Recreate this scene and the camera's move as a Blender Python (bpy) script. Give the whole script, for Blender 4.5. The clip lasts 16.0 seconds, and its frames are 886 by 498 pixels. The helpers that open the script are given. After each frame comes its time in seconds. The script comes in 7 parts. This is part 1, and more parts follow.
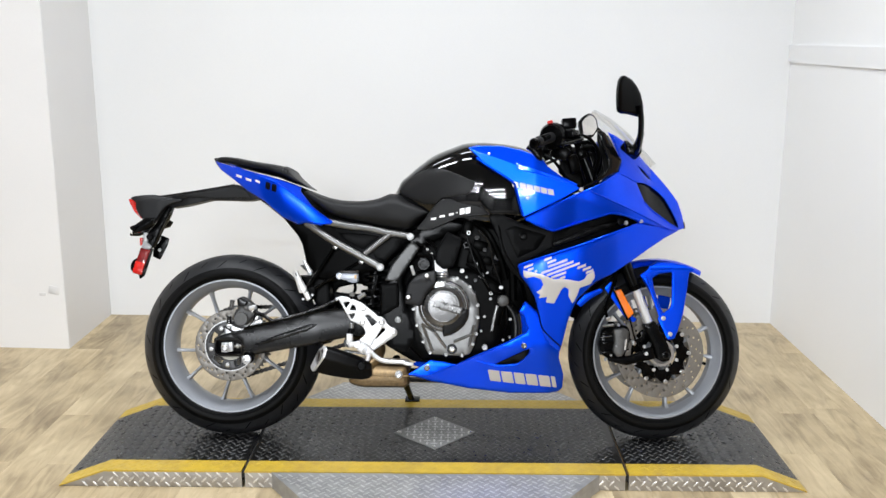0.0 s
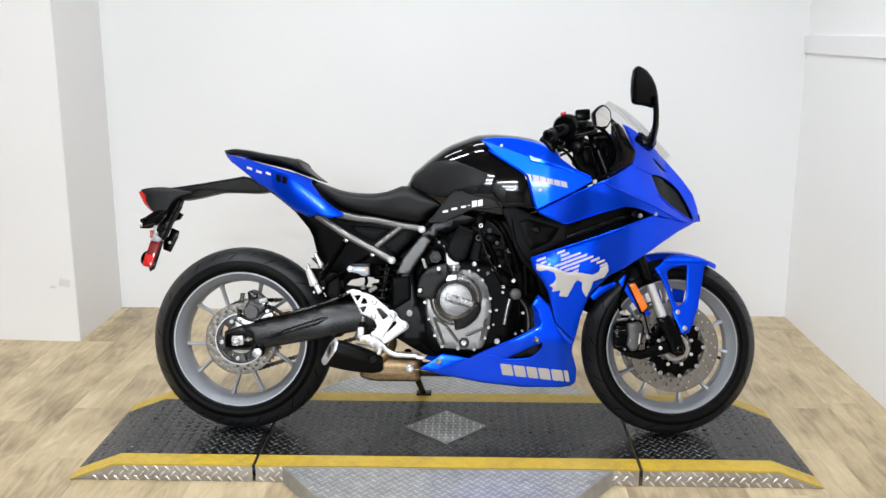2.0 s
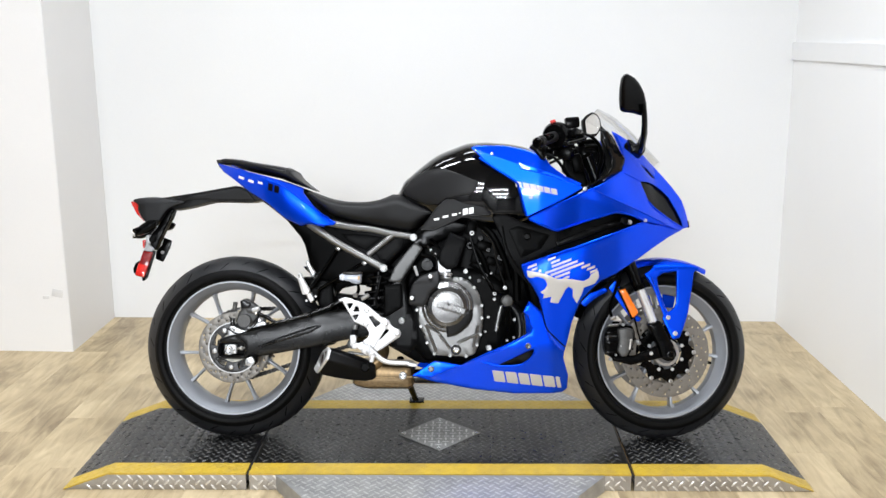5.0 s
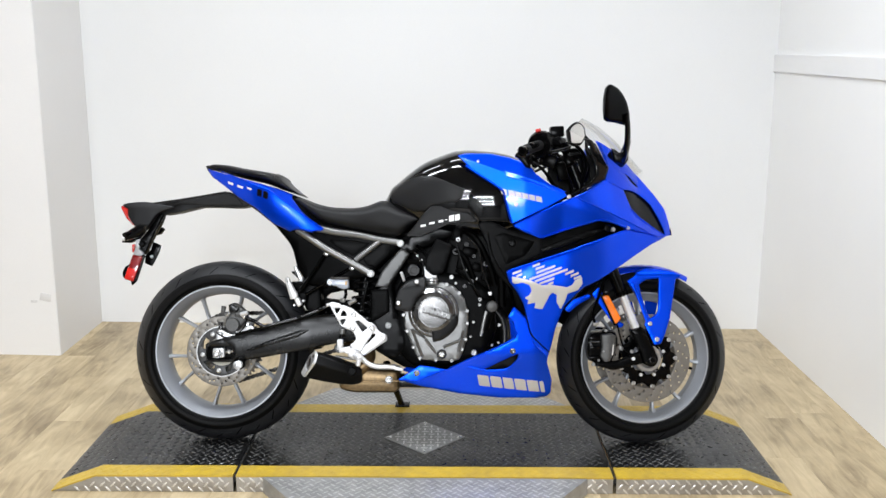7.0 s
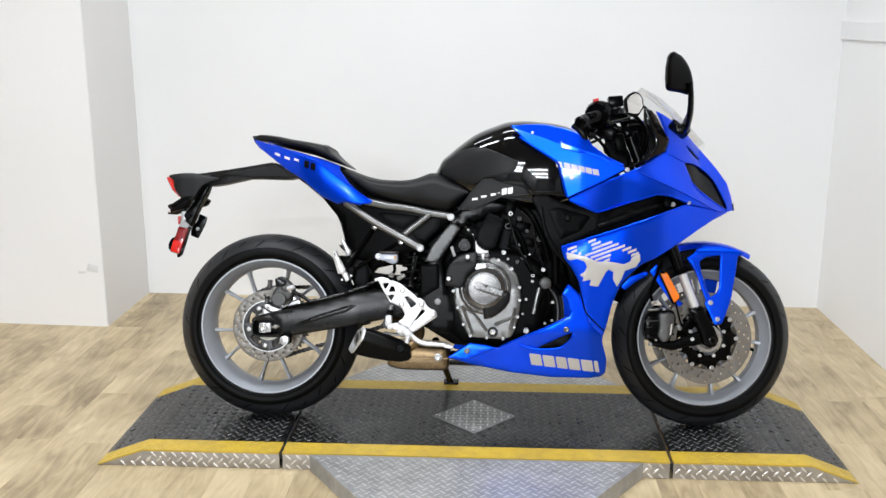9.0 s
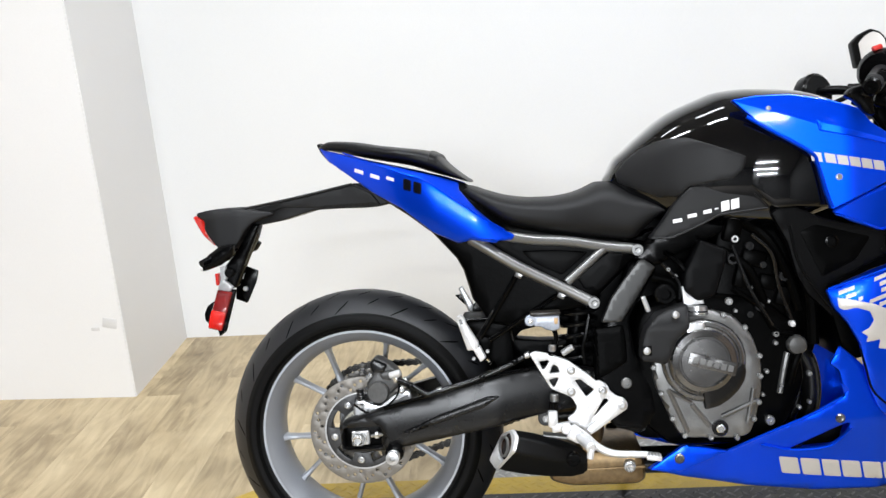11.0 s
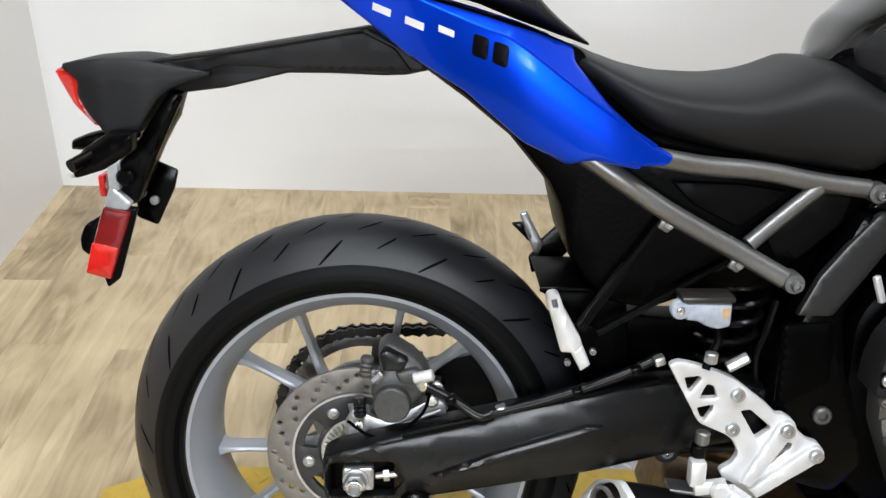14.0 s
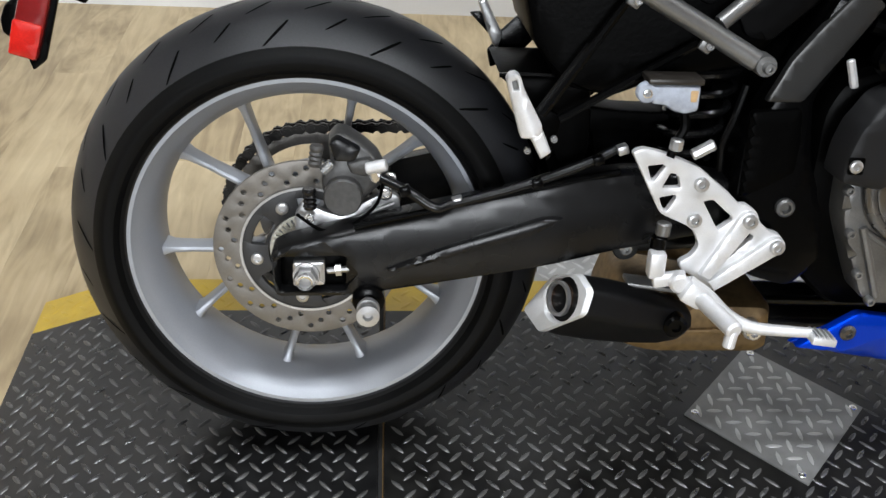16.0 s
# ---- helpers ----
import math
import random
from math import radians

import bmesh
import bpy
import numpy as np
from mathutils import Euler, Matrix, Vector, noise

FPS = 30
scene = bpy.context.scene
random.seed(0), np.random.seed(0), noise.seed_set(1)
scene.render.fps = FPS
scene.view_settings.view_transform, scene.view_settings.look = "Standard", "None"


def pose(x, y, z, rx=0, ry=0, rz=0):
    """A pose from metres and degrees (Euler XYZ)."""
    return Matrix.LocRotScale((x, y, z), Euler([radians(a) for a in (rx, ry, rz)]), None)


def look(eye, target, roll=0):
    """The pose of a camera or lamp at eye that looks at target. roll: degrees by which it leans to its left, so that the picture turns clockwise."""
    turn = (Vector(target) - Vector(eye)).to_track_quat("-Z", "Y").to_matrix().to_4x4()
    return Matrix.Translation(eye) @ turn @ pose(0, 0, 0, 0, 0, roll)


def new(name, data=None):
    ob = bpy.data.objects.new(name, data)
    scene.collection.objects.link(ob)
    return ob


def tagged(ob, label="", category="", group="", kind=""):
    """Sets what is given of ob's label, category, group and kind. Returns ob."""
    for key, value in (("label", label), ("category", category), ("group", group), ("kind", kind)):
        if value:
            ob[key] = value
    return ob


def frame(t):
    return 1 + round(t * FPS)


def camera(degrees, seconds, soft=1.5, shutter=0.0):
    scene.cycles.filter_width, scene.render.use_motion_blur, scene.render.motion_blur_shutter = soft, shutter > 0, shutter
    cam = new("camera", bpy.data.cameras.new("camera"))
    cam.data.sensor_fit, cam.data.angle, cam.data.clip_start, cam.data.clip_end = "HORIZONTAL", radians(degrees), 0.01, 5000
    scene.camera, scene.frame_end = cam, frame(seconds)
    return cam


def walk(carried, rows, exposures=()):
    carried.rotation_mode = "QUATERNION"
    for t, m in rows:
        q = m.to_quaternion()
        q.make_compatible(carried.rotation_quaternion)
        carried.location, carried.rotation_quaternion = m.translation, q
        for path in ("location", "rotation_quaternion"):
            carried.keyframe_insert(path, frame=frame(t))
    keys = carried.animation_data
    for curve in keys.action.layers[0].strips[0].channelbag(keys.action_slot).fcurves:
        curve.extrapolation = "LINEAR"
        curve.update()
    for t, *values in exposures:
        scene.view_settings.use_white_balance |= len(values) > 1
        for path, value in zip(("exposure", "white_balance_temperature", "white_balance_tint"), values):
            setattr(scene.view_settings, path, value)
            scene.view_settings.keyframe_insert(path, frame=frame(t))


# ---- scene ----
cam = camera(49.7, 16.0)
PATH = [
    (0, (0.77, -3.093, 1.344), (0.74, -1.14, 0.912), 0.1),
    (0.5, (0.765, -3.087, 1.343), (0.731, -1.135, 0.91), -0.0),
    (1, (0.764, -3.079, 1.343), (0.719, -1.13, 0.898), -0.0),
    (1.5, (0.764, -3.07, 1.342), (0.715, -1.12, 0.901), 0.1),
    (2, (0.765, -3.063, 1.34), (0.713, -1.115, 0.892), -0.0),
    (2.5, (0.76, -3.064, 1.339), (0.701, -1.116, 0.887), -0.1),
    (3, (0.759, -3.064, 1.342), (0.698, -1.116, 0.895), -0.2),
    (3.5, (0.763, -3.068, 1.341), (0.715, -1.118, 0.897), -0.1),
    (4, (0.767, -3.068, 1.343), (0.722, -1.118, 0.902), -0.2),
    (6.5, (0.772, -3.122, 1.341), (0.753, -1.166, 0.921), -0.1),
    (7, (0.773, -3.131, 1.346), (0.763, -1.174, 0.931), 0.2),
    (7.5, (0.778, -3.137, 1.342), (0.786, -1.177, 0.943), 0.2),
    (8, (0.772, -3.135, 1.342), (0.787, -1.175, 0.941), -0.2),
    (8.2, (0.776, -3.131, 1.34), (0.787, -1.174, 0.927), 0.1),
    (10.3, (0.576, -2.429, 1.301), (0.293, -0.518, 0.786), -1.7),
    (10.5, (0.533, -2.278, 1.275), (0.264, -0.361, 0.771), -1.9),
    (11, (0.392, -1.909, 1.282), (0.21, 0.004, 0.728), -4.8),
    (11.5, (0.324, -1.524, 1.253), (-0.078, 0.342, 0.655), -5.0),
    (12, (0.247, -1.242, 1.236), (0.034, 0.647, 0.614), -3.3),
    (12.5, (0.126, -1.029, 1.278), (0.101, 0.881, 0.684), -3.2),
    (13, (0.103, -0.97, 1.274), (0.043, 0.919, 0.619), -1.6),
    (13.5, (0.107, -0.982, 1.234), (0.061, 0.864, 0.465), -1.2),
    (14, (0.098, -0.981, 1.166), (0.116, 0.774, 0.207), 0.8),
    (14.5, (0.088, -0.974, 1.111), (0.117, 0.695, 0.009), 2.2),
    (15, (0.087, -0.965, 1.078), (0.094, 0.631, -0.127), 2.5),
    (15.5, (0.082, -0.971, 1.065), (0.116, 0.592, -0.182), 3.3),
    (16, (0.098, -0.974, 1.068), (0.217, 0.613, -0.143), 3.0),
]
BRIGHTNESS = [(0, -0.14), (1, -0.18), (2.5, -0.16), (3, -0.08), (3.5, -0.01), (4.2, -0.01), (6.5, -0.09), (8, -0.18), (10.3, -0.05), (12, 0.05), (13, 0.02), (14, -0.14), (15, -0.32), (16, -0.28)]
walk(cam, [(t, look(eye, target, roll)) for t, eye, target, roll in PATH], BRIGHTNESS)


# ---- light: a bright showroom bay lit by ceiling tubes ----
world = bpy.data.worlds.new("world")
scene.world = world
world.use_nodes = True
world.node_tree.nodes["Background"].inputs[0].default_value = (1.0, 0.98, 0.95, 1)
world.node_tree.nodes["Background"].inputs[1].default_value = 0.05
CEILING = 2.95
FLOOR = -0.058
# x, y, length, width, power of each lamp
TUBES = [(x, y, 0.62, 0.16, e) for y, e in ((0.40, 8.0), (-0.75, 30.0)) for x in (-0.55, 0.42, 1.40)] + [(-0.35, y, 2.4, 0.09, e) for y, e in ((-6.2, 300.0), (-8.2, 480.0), (-10.5, 750.0))]
for tx, ty, long, wide, power in TUBES:
    lamp = bpy.data.lights.new("tube_light", "AREA")
    lamp.shape, lamp.size, lamp.size_y = "RECTANGLE", long, wide
    lamp.energy, lamp.color = power, (0.92, 0.965, 1.02)
    ob = new("tube_light", lamp)
    ob.location = (tx, ty, CEILING - 0.1)

# ---- helpers for shapes ----
from mathutils import geometry


def nodes_of(name):
    m = bpy.data.materials.new(name)
    m.use_nodes = True
    return m, m.node_tree.nodes, m.node_tree.links, m.node_tree.nodes["Principled BSDF"]


def mat(name, color, rough=0.5, metal=0.0, coat=0.0, var=0.15, scale=7.0, grain=180.0, bump=0.06, spec=0.5, rnd=0.0, rvar=0.1, dist=0.002, trans=0.0):
    """A surface with variation at two scales and fine relief."""
    m, n, l, p = nodes_of(name)
    p.inputs["Roughness"].default_value, p.inputs["Metallic"].default_value = rough, metal
    p.inputs["Coat Weight"].default_value, p.inputs["Coat Roughness"].default_value = coat, 0.04
    p.inputs["Specular IOR Level"].default_value = spec
    p.inputs["Transmission Weight"].default_value = trans
    co = n.new("ShaderNodeTexCoord")
    big, fine = n.new("ShaderNodeTexNoise"), n.new("ShaderNodeTexNoise")
    big.inputs["Scale"].default_value, big.inputs["Detail"].default_value = scale, 5
    fine.inputs["Scale"].default_value, fine.inputs["Detail"].default_value = grain, 3
    for t in (big, fine):
        l.new(co.outputs["Object"], t.inputs["Vector"])
    mix = n.new("ShaderNodeMath")
    mix.operation = "MULTIPLY_ADD"
    mix.inputs[1].default_value = 0.6
    l.new(big.outputs["Fac"], mix.inputs[0])
    half = n.new("ShaderNodeMath")
    half.operation = "MULTIPLY"
    half.inputs[1].default_value = 0.4
    l.new(fine.outputs["Fac"], half.inputs[0])
    l.new(half.outputs[0], mix.inputs[2])
    fac = mix.outputs[0]
    if rnd:
        info, add = n.new("ShaderNodeObjectInfo"), n.new("ShaderNodeMath")
        add.operation = "MULTIPLY_ADD"
        add.inputs[1].default_value = rnd
        l.new(info.outputs["Random"], add.inputs[0])
        l.new(fac, add.inputs[2])
        fac = add.outputs[0]
    ramp = n.new("ShaderNodeValToRGB")
    ramp.color_ramp.elements[0].position, ramp.color_ramp.elements[1].position = 0.3, 0.75 + rnd * 0.5
    ramp.color_ramp.elements[0].color = (*[c * (1 - var) for c in color], 1)
    ramp.color_ramp.elements[1].color = (*[min(1, c * (1 + var)) for c in color], 1)
    l.new(fac, ramp.inputs[0])
    l.new(ramp.outputs[0], p.inputs["Base Color"])
    rr = n.new("ShaderNodeMapRange")
    rr.inputs[3].default_value, rr.inputs[4].default_value = max(0.02, rough - rvar), min(1, rough + rvar)
    l.new(big.outputs["Fac"], rr.inputs[0])
    l.new(rr.outputs[0], p.inputs["Roughness"])
    if bump:
        b = n.new("ShaderNodeBump")
        b.inputs["Strength"].default_value, b.inputs["Distance"].default_value = bump, dist
        l.new(fine.outputs["Fac"], b.inputs["Height"])
        l.new(b.outputs[0], p.inputs["Normal"])
    return m


def part(name, bm, material, parent=None, label="", sharp=38):
    """Links a bmesh as one mesh object under a thing or a part."""
    me = bpy.data.meshes.new(name)
    bm.to_mesh(me)
    bm.free()
    me.materials.append(material)
    for f in me.polygons:
        f.use_smooth = True
    me.set_sharp_from_angle(angle=radians(sharp))
    ob = new(name, me)
    ob.parent = parent
    return tagged(ob, label=label)


def thing(name, label, category, m=None, group="", kind=""):
    ob = new(name)
    if m is not None:
        ob.matrix_basis = m
    return tagged(ob, label, category, group, kind)


def mirrored(bm):
    out = bm.copy()
    for v in out.verts:
        v.co.y = -v.co.y
    bmesh.ops.reverse_faces(out, faces=out.faces[:])
    return out


def join(*bms):
    out = bmesh.new()
    for b in bms:
        me = bpy.data.meshes.new("tmp")
        b.to_mesh(me)
        b.free()
        out.from_mesh(me)
        bpy.data.meshes.remove(me)
    return out


def spl(xs, ys):
    """A smooth function through points (cubic Hermite, limited slopes)."""
    xs, ys = np.array(xs, float), np.array(ys, float)
    d = np.diff(ys) / np.diff(xs)
    m = np.r_[d[0], np.where(d[:-1] * d[1:] > 0, 2 * d[:-1] * d[1:] / (d[:-1] + d[1:] + 1e-12), 0), d[-1]]

    def f(x):
        x = min(max(x, xs[0]), xs[-1])
        i = min(int(np.searchsorted(xs, x, "right")) - 1, len(xs) - 2)
        h = xs[i + 1] - xs[i]
        t = (x - xs[i]) / h
        return float((1 + 2 * t) * (1 - t) ** 2 * ys[i] + t * (1 - t) ** 2 * h * m[i] + t * t * (3 - 2 * t) * ys[i + 1] + t * t * (t - 1) * h * m[i + 1])

    return f


def lin(xs, ys):
    return lambda x: float(np.interp(x, xs, ys))


def soft(points, rad=0.01, n=3):
    """An outline with its corners rounded."""
    out = []
    k = len(points)
    for i in range(k):
        a, b, c = Vector(points[i - 1][:2]), Vector(points[i][:2]), Vector(points[(i + 1) % k][:2])
        r = min(rad, 0.4 * (a - b).length, 0.4 * (c - b).length)
        p, q = b + (a - b).normalized() * r, b + (c - b).normalized() * r
        for j in range(n + 1):
            t = j / n
            out.append(tuple((1 - t) ** 2 * p + 2 * t * (1 - t) * b + t * t * q))
    return out


def circle(x, z, r, n=16, a0=0.0):
    return [(x + r * math.cos(a0 + 2 * math.pi * i / n), z + r * math.sin(a0 + 2 * math.pi * i / n)) for i in range(n)]


def dense(points, step):
    out = []
    for i, a in enumerate(points):
        b = points[(i + 1) % len(points)]
        n = max(1, int(math.hypot(b[0] - a[0], b[1] - a[1]) / step + 0.5))
        out += [(a[0] + (b[0] - a[0]) * j / n, a[1] + (b[1] - a[1]) * j / n) for j in range(n)]
    return out


def within(poly, pts):
    p, q = np.array(poly), np.roll(np.array(poly), -1, 0)
    x, z = pts[:, 0:1], pts[:, 1:2]
    cross = (p[:, 1] > z) != (q[:, 1] > z)
    xs = (q[:, 0] - p[:, 0]) * (z - p[:, 1]) / (q[:, 1] - p[:, 1] + 1e-15) + p[:, 0]
    return (cross & (x < xs)).sum(1) % 2 == 1


def edge_distance(loops, pts):
    best = np.full(len(pts), 9.0)
    for poly in loops:
        p, q = np.array(poly), np.roll(np.array(poly), -1, 0)
        d = q - p
        for a, v in zip(p, d):
            t = np.clip(((pts - a) @ v) / (v @ v + 1e-15), 0, 1)
            best = np.minimum(best, np.hypot(*(pts - a - t[:, None] * v).T))
    return best


def panel(outline, yf, th=0.004, r=0.003, step=0.02, holes=(), lines=()):
    """A shaped sheet over an outline in x and z. yf gives its outer side (towards -y), th its thickness, r the rounding of its rim."""
    if not callable(yf):
        y_flat = yf
        yf = lambda x, z: y_flat
    loops = [dense(outline, step)] + [list(h) for h in holes]
    pts = [p for lp in loops for p in lp]
    nb = len(pts)
    edges, k = [], 0
    for lp in loops:
        edges += [(k + i, k + (i + 1) % len(lp)) for i in range(len(lp))]
        k += len(lp)
    extra = []
    for line in lines:
        run = []
        for a, b in zip(line[:-1], line[1:]):
            n = max(1, int(math.hypot(b[0] - a[0], b[1] - a[1]) / step))
            run += [(a[0] + (b[0] - a[0]) * j / n, a[1] + (b[1] - a[1]) * j / n) for j in range(n)]
        run.append(line[-1])
        g = np.array(run)
        ok = within(loops[0], g) & (edge_distance(loops, g) > 1.2 * r)
        for h in loops[1:]:
            ok &= ~within(h, g)
        last = None
        for v, good in zip(run, ok):
            if good:
                extra.append(v)
                pts.append(v)
                if last is not None:
                    edges.append((last, len(pts) - 1))
                last = len(pts) - 1
            else:
                last = None
    arr = np.array(loops[0])
    lo, hi = arr.min(0), arr.max(0)
    grid = [(x, z) for x in np.arange(lo[0] + step / 2, hi[0], step) for z in np.arange(lo[1] + step / 2, hi[1], step)]
    ring = []
    for lp in loops:
        a = np.array(lp)
        t = np.roll(a, -1, 0) - np.roll(a, 1, 0)
        nrm = np.stack([-t[:, 1], t[:, 0]], 1) / (np.linalg.norm(t, axis=1)[:, None] + 1e-12)
        for f in (0.35, 1.0):
            ring += [tuple(v) for v in a + nrm * r * f] + [tuple(v) for v in a - nrm * r * f]
    for group, gap in ((ring, 0.3 * r), (grid, max(1.3 * r, 0.35 * step))):
        if group:
            g = np.array(group)
            ok = within(loops[0], g) & (edge_distance(loops, g) > gap * 0.98)
            for h in loops[1:]:
                ok &= ~within(h, g)
            if group is grid and extra:
                e = np.array(extra)
                ok &= np.array([np.hypot(*(e - v).T).min() > 0.45 * step for v in g])
            pts += [tuple(v) for v in g[ok]]
    vs, _, fs, orig, _, _ = geometry.delaunay_2d_cdt([Vector(p) for p in pts], edges, [], 0, 1e-6)
    v2 = np.array([(v.x, v.y) for v in vs])
    cen = np.array([v2[list(f)].mean(0) for f in fs])
    keep = within(loops[0], cen)
    for h in loops[1:]:
        keep &= ~within(h, cen)
    d = np.clip(edge_distance(loops, v2) / max(r, 1e-6), 0, 1)
    drop = r * (1 - np.sqrt(np.clip(1 - (1 - d) ** 2, 0, 1)))
    bm = bmesh.new()
    outer, inner = [], []
    for (x, z), o in zip(v2, drop):
        y = yf(x, z)
        outer.append(bm.verts.new((x, y + o, z)))
        inner.append(bm.verts.new((x, y + max(th, o + 0.0005), z)))
    count = {}
    for f, ok in zip(fs, keep):
        if ok:
            f = list(f)
            bm.faces.new([outer[i] for i in f])
            bm.faces.new([inner[i] for i in reversed(f)])
            for a, b in zip(f, f[1:] + f[:1]):
                count[(a, b)] = 1
    for a, b in count:
        if (b, a) not in count:
            bm.faces.new([outer[b], outer[a], inner[a], inner[b]])
    bmesh.ops.delete(bm, geom=[v for v in bm.verts if not v.link_faces], context="VERTS")
    bmesh.ops.recalc_face_normals(bm, faces=bm.faces[:])
    return bm


def catmull(pts, n=6):
    pts = [Vector(p) for p in pts]
    if len(pts) < 3:
        return pts
    out = []
    ext = [2 * pts[0] - pts[1]] + pts + [2 * pts[-1] - pts[-2]]
    for i in range(1, len(ext) - 2):
        a, b, c, d = ext[i - 1 : i + 3]
        for j in range(n):
            t = j / n
            out.append(0.5 * (2 * b + (c - a) * t + (2 * a - 5 * b + 4 * c - d) * t * t + (3 * b - a - 3 * c + d) * t**3))
    return out + [pts[-1]]


def tube(pts, radius, seg=10, n=6, flat=1.0):
    """A swept tube through points; radius may be a list, one for each end."""
    path = catmull(pts, n)
    r0, r1 = radius if isinstance(radius, (tuple, list)) else (radius, radius)
    bm = bmesh.new()
    rings = []
    up = Vector((0, 0, 1))
    tan0 = (path[1] - path[0]).normalized()
    side = tan0.cross(up)
    if side.length < 0.1:
        side = tan0.cross(Vector((0, 1, 0)))
    side.normalize()
    for i, p in enumerate(path):
        t = (path[min(i + 1, len(path) - 1)] - path[max(i - 1, 0)]).normalized()
        side = (side - t * side.dot(t)).normalized()
        nor = t.cross(side)
        r = r0 + (r1 - r0) * i / (len(path) - 1)
        rings.append([bm.verts.new(p + r * (math.cos(a) * side * flat + math.sin(a) * nor)) for a in [2 * math.pi * k / seg for k in range(seg)]])
    for a, b in zip(rings[:-1], rings[1:]):
        for k in range(seg):
            bm.faces.new([a[k], a[(k + 1) % seg], b[(k + 1) % seg], b[k]])
    bm.faces.new(rings[0][::-1])
    bm.faces.new(rings[-1])
    bmesh.ops.recalc_face_normals(bm, faces=bm.faces[:])
    return bm


def lathe(profile, at, axis=(0, -1, 0), seg=24, close=False, caps=True):
    """Turns a profile of (radius, height along the axis) about a line."""
    at, ax = Vector(at), Vector(axis).normalized()
    u = ax.orthogonal().normalized()
    if abs(ax.y) > 0.9:
        u = Vector((1, 0, 0)) - ax * ax.x
        u.normalize()
    w = ax.cross(u)
    bm = bmesh.new()
    rings = []
    for r, h in profile:
        if r < 1e-6:
            rings.append([bm.verts.new(at + ax * h)])
        else:
            rings.append([bm.verts.new(at + ax * h + r * (math.cos(a) * u + math.sin(a) * w)) for a in [2 * math.pi * k / seg for k in range(seg)]])
    pairs = list(zip(rings[:-1], rings[1:])) + ([(rings[-1], rings[0])] if close else [])
    for a, b in pairs:
        for k in range(seg):
            q = [a[k % len(a)], a[(k + 1) % len(a)], b[(k + 1) % len(b)], b[k % len(b)]]
            q = list(dict.fromkeys(q))
            if len(q) > 2:
                bm.faces.new(q)
    if caps and not close:
        for rg in (rings[0], rings[-1]):
            if len(rg) > 2:
                bm.faces.new(rg)
    bmesh.ops.recalc_face_normals(bm, faces=bm.faces[:])
    return bm


def rod(a, b, r, seg=14, lip=0.0015):
    a, b = Vector(a), Vector(b)
    h = (b - a).length
    e = min(lip, r * 0.3, h * 0.3)
    return lathe([(0, 0), (r - e, 0), (r, e), (r, h - e), (r - e, h), (0, h)], a, b - a, seg)


def bolt(x, y, z, r=0.006, h=0.005, axis=(0, -1, 0), seg=12):
    """A socket-head bolt, its head towards the axis."""
    return lathe([(r * 1.0, -0.002), (r, h * 0.75), (r * 0.8, h), (r * 0.5, h), (r * 0.45, h * 0.45), (0, h * 0.4)], (x, y, z), axis, seg)


def block(c, size, bev=0.003, rot=(0, 0, 0)):
    bm = bmesh.new()
    bmesh.ops.create_cube(bm, size=1.0, matrix=Matrix.Diagonal((*size, 1)))
    bev = min(bev, min(size) * 0.35)
    if bev > 0:
        bmesh.ops.bevel(bm, geom=bm.edges[:], offset=bev, segments=2, affect="EDGES", profile=0.5)
    bm.transform(pose(*c, *rot))
    return bm


def hull(xs, w, zb, zt, n=2.6, seg=28, m=40, y0=0.0):
    """A body along x: half width, underside and top as functions of x, with rounded sections."""
    bm = bmesh.new()
    rings = []
    for i in range(m + 1):
        t = i / m
        x = xs[0] + (xs[1] - xs[0]) * (0.5 - 0.5 * math.cos(math.pi * t))
        ww, b, c = max(w(x), 0.001), zb(x), zt(x)
        c = max(c, b + 0.002)
        zm, h = (b + c) / 2, (c - b) / 2
        ring = []
        for k in range(seg):
            a = 2 * math.pi * k / seg
            ca, sa = math.cos(a), math.sin(a)
            ring.append(bm.verts.new((x, y0 + ww * math.copysign(abs(ca) ** (2 / n), ca), zm + h * math.copysign(abs(sa) ** (2 / n), sa))))
        rings.append(ring)
    for a, b in zip(rings[:-1], rings[1:]):
        for k in range(seg):
            bm.faces.new([a[k], a[(k + 1) % seg], b[(k + 1) % seg], b[k]])
    bm.faces.new(rings[0][::-1])
    bm.faces.new(rings[-1])
    bmesh.ops.recalc_face_normals(bm, faces=bm.faces[:])
    return bm


def skin(rings, closed=True, caps=True):
    """Joins rings of points, all of one length."""
    bm = bmesh.new()
    vs = [[bm.verts.new(p) for p in r] for r in rings]
    n = len(vs[0])
    for a, b in zip(vs[:-1], vs[1:]):
        for k in range(n if closed else n - 1):
            bm.faces.new([a[k], a[(k + 1) % n], b[(k + 1) % n], b[k]])
    if caps and closed:
        bm.faces.new(vs[0][::-1])
        bm.faces.new(vs[-1])
    bmesh.ops.recalc_face_normals(bm, faces=bm.faces[:])
    return bm


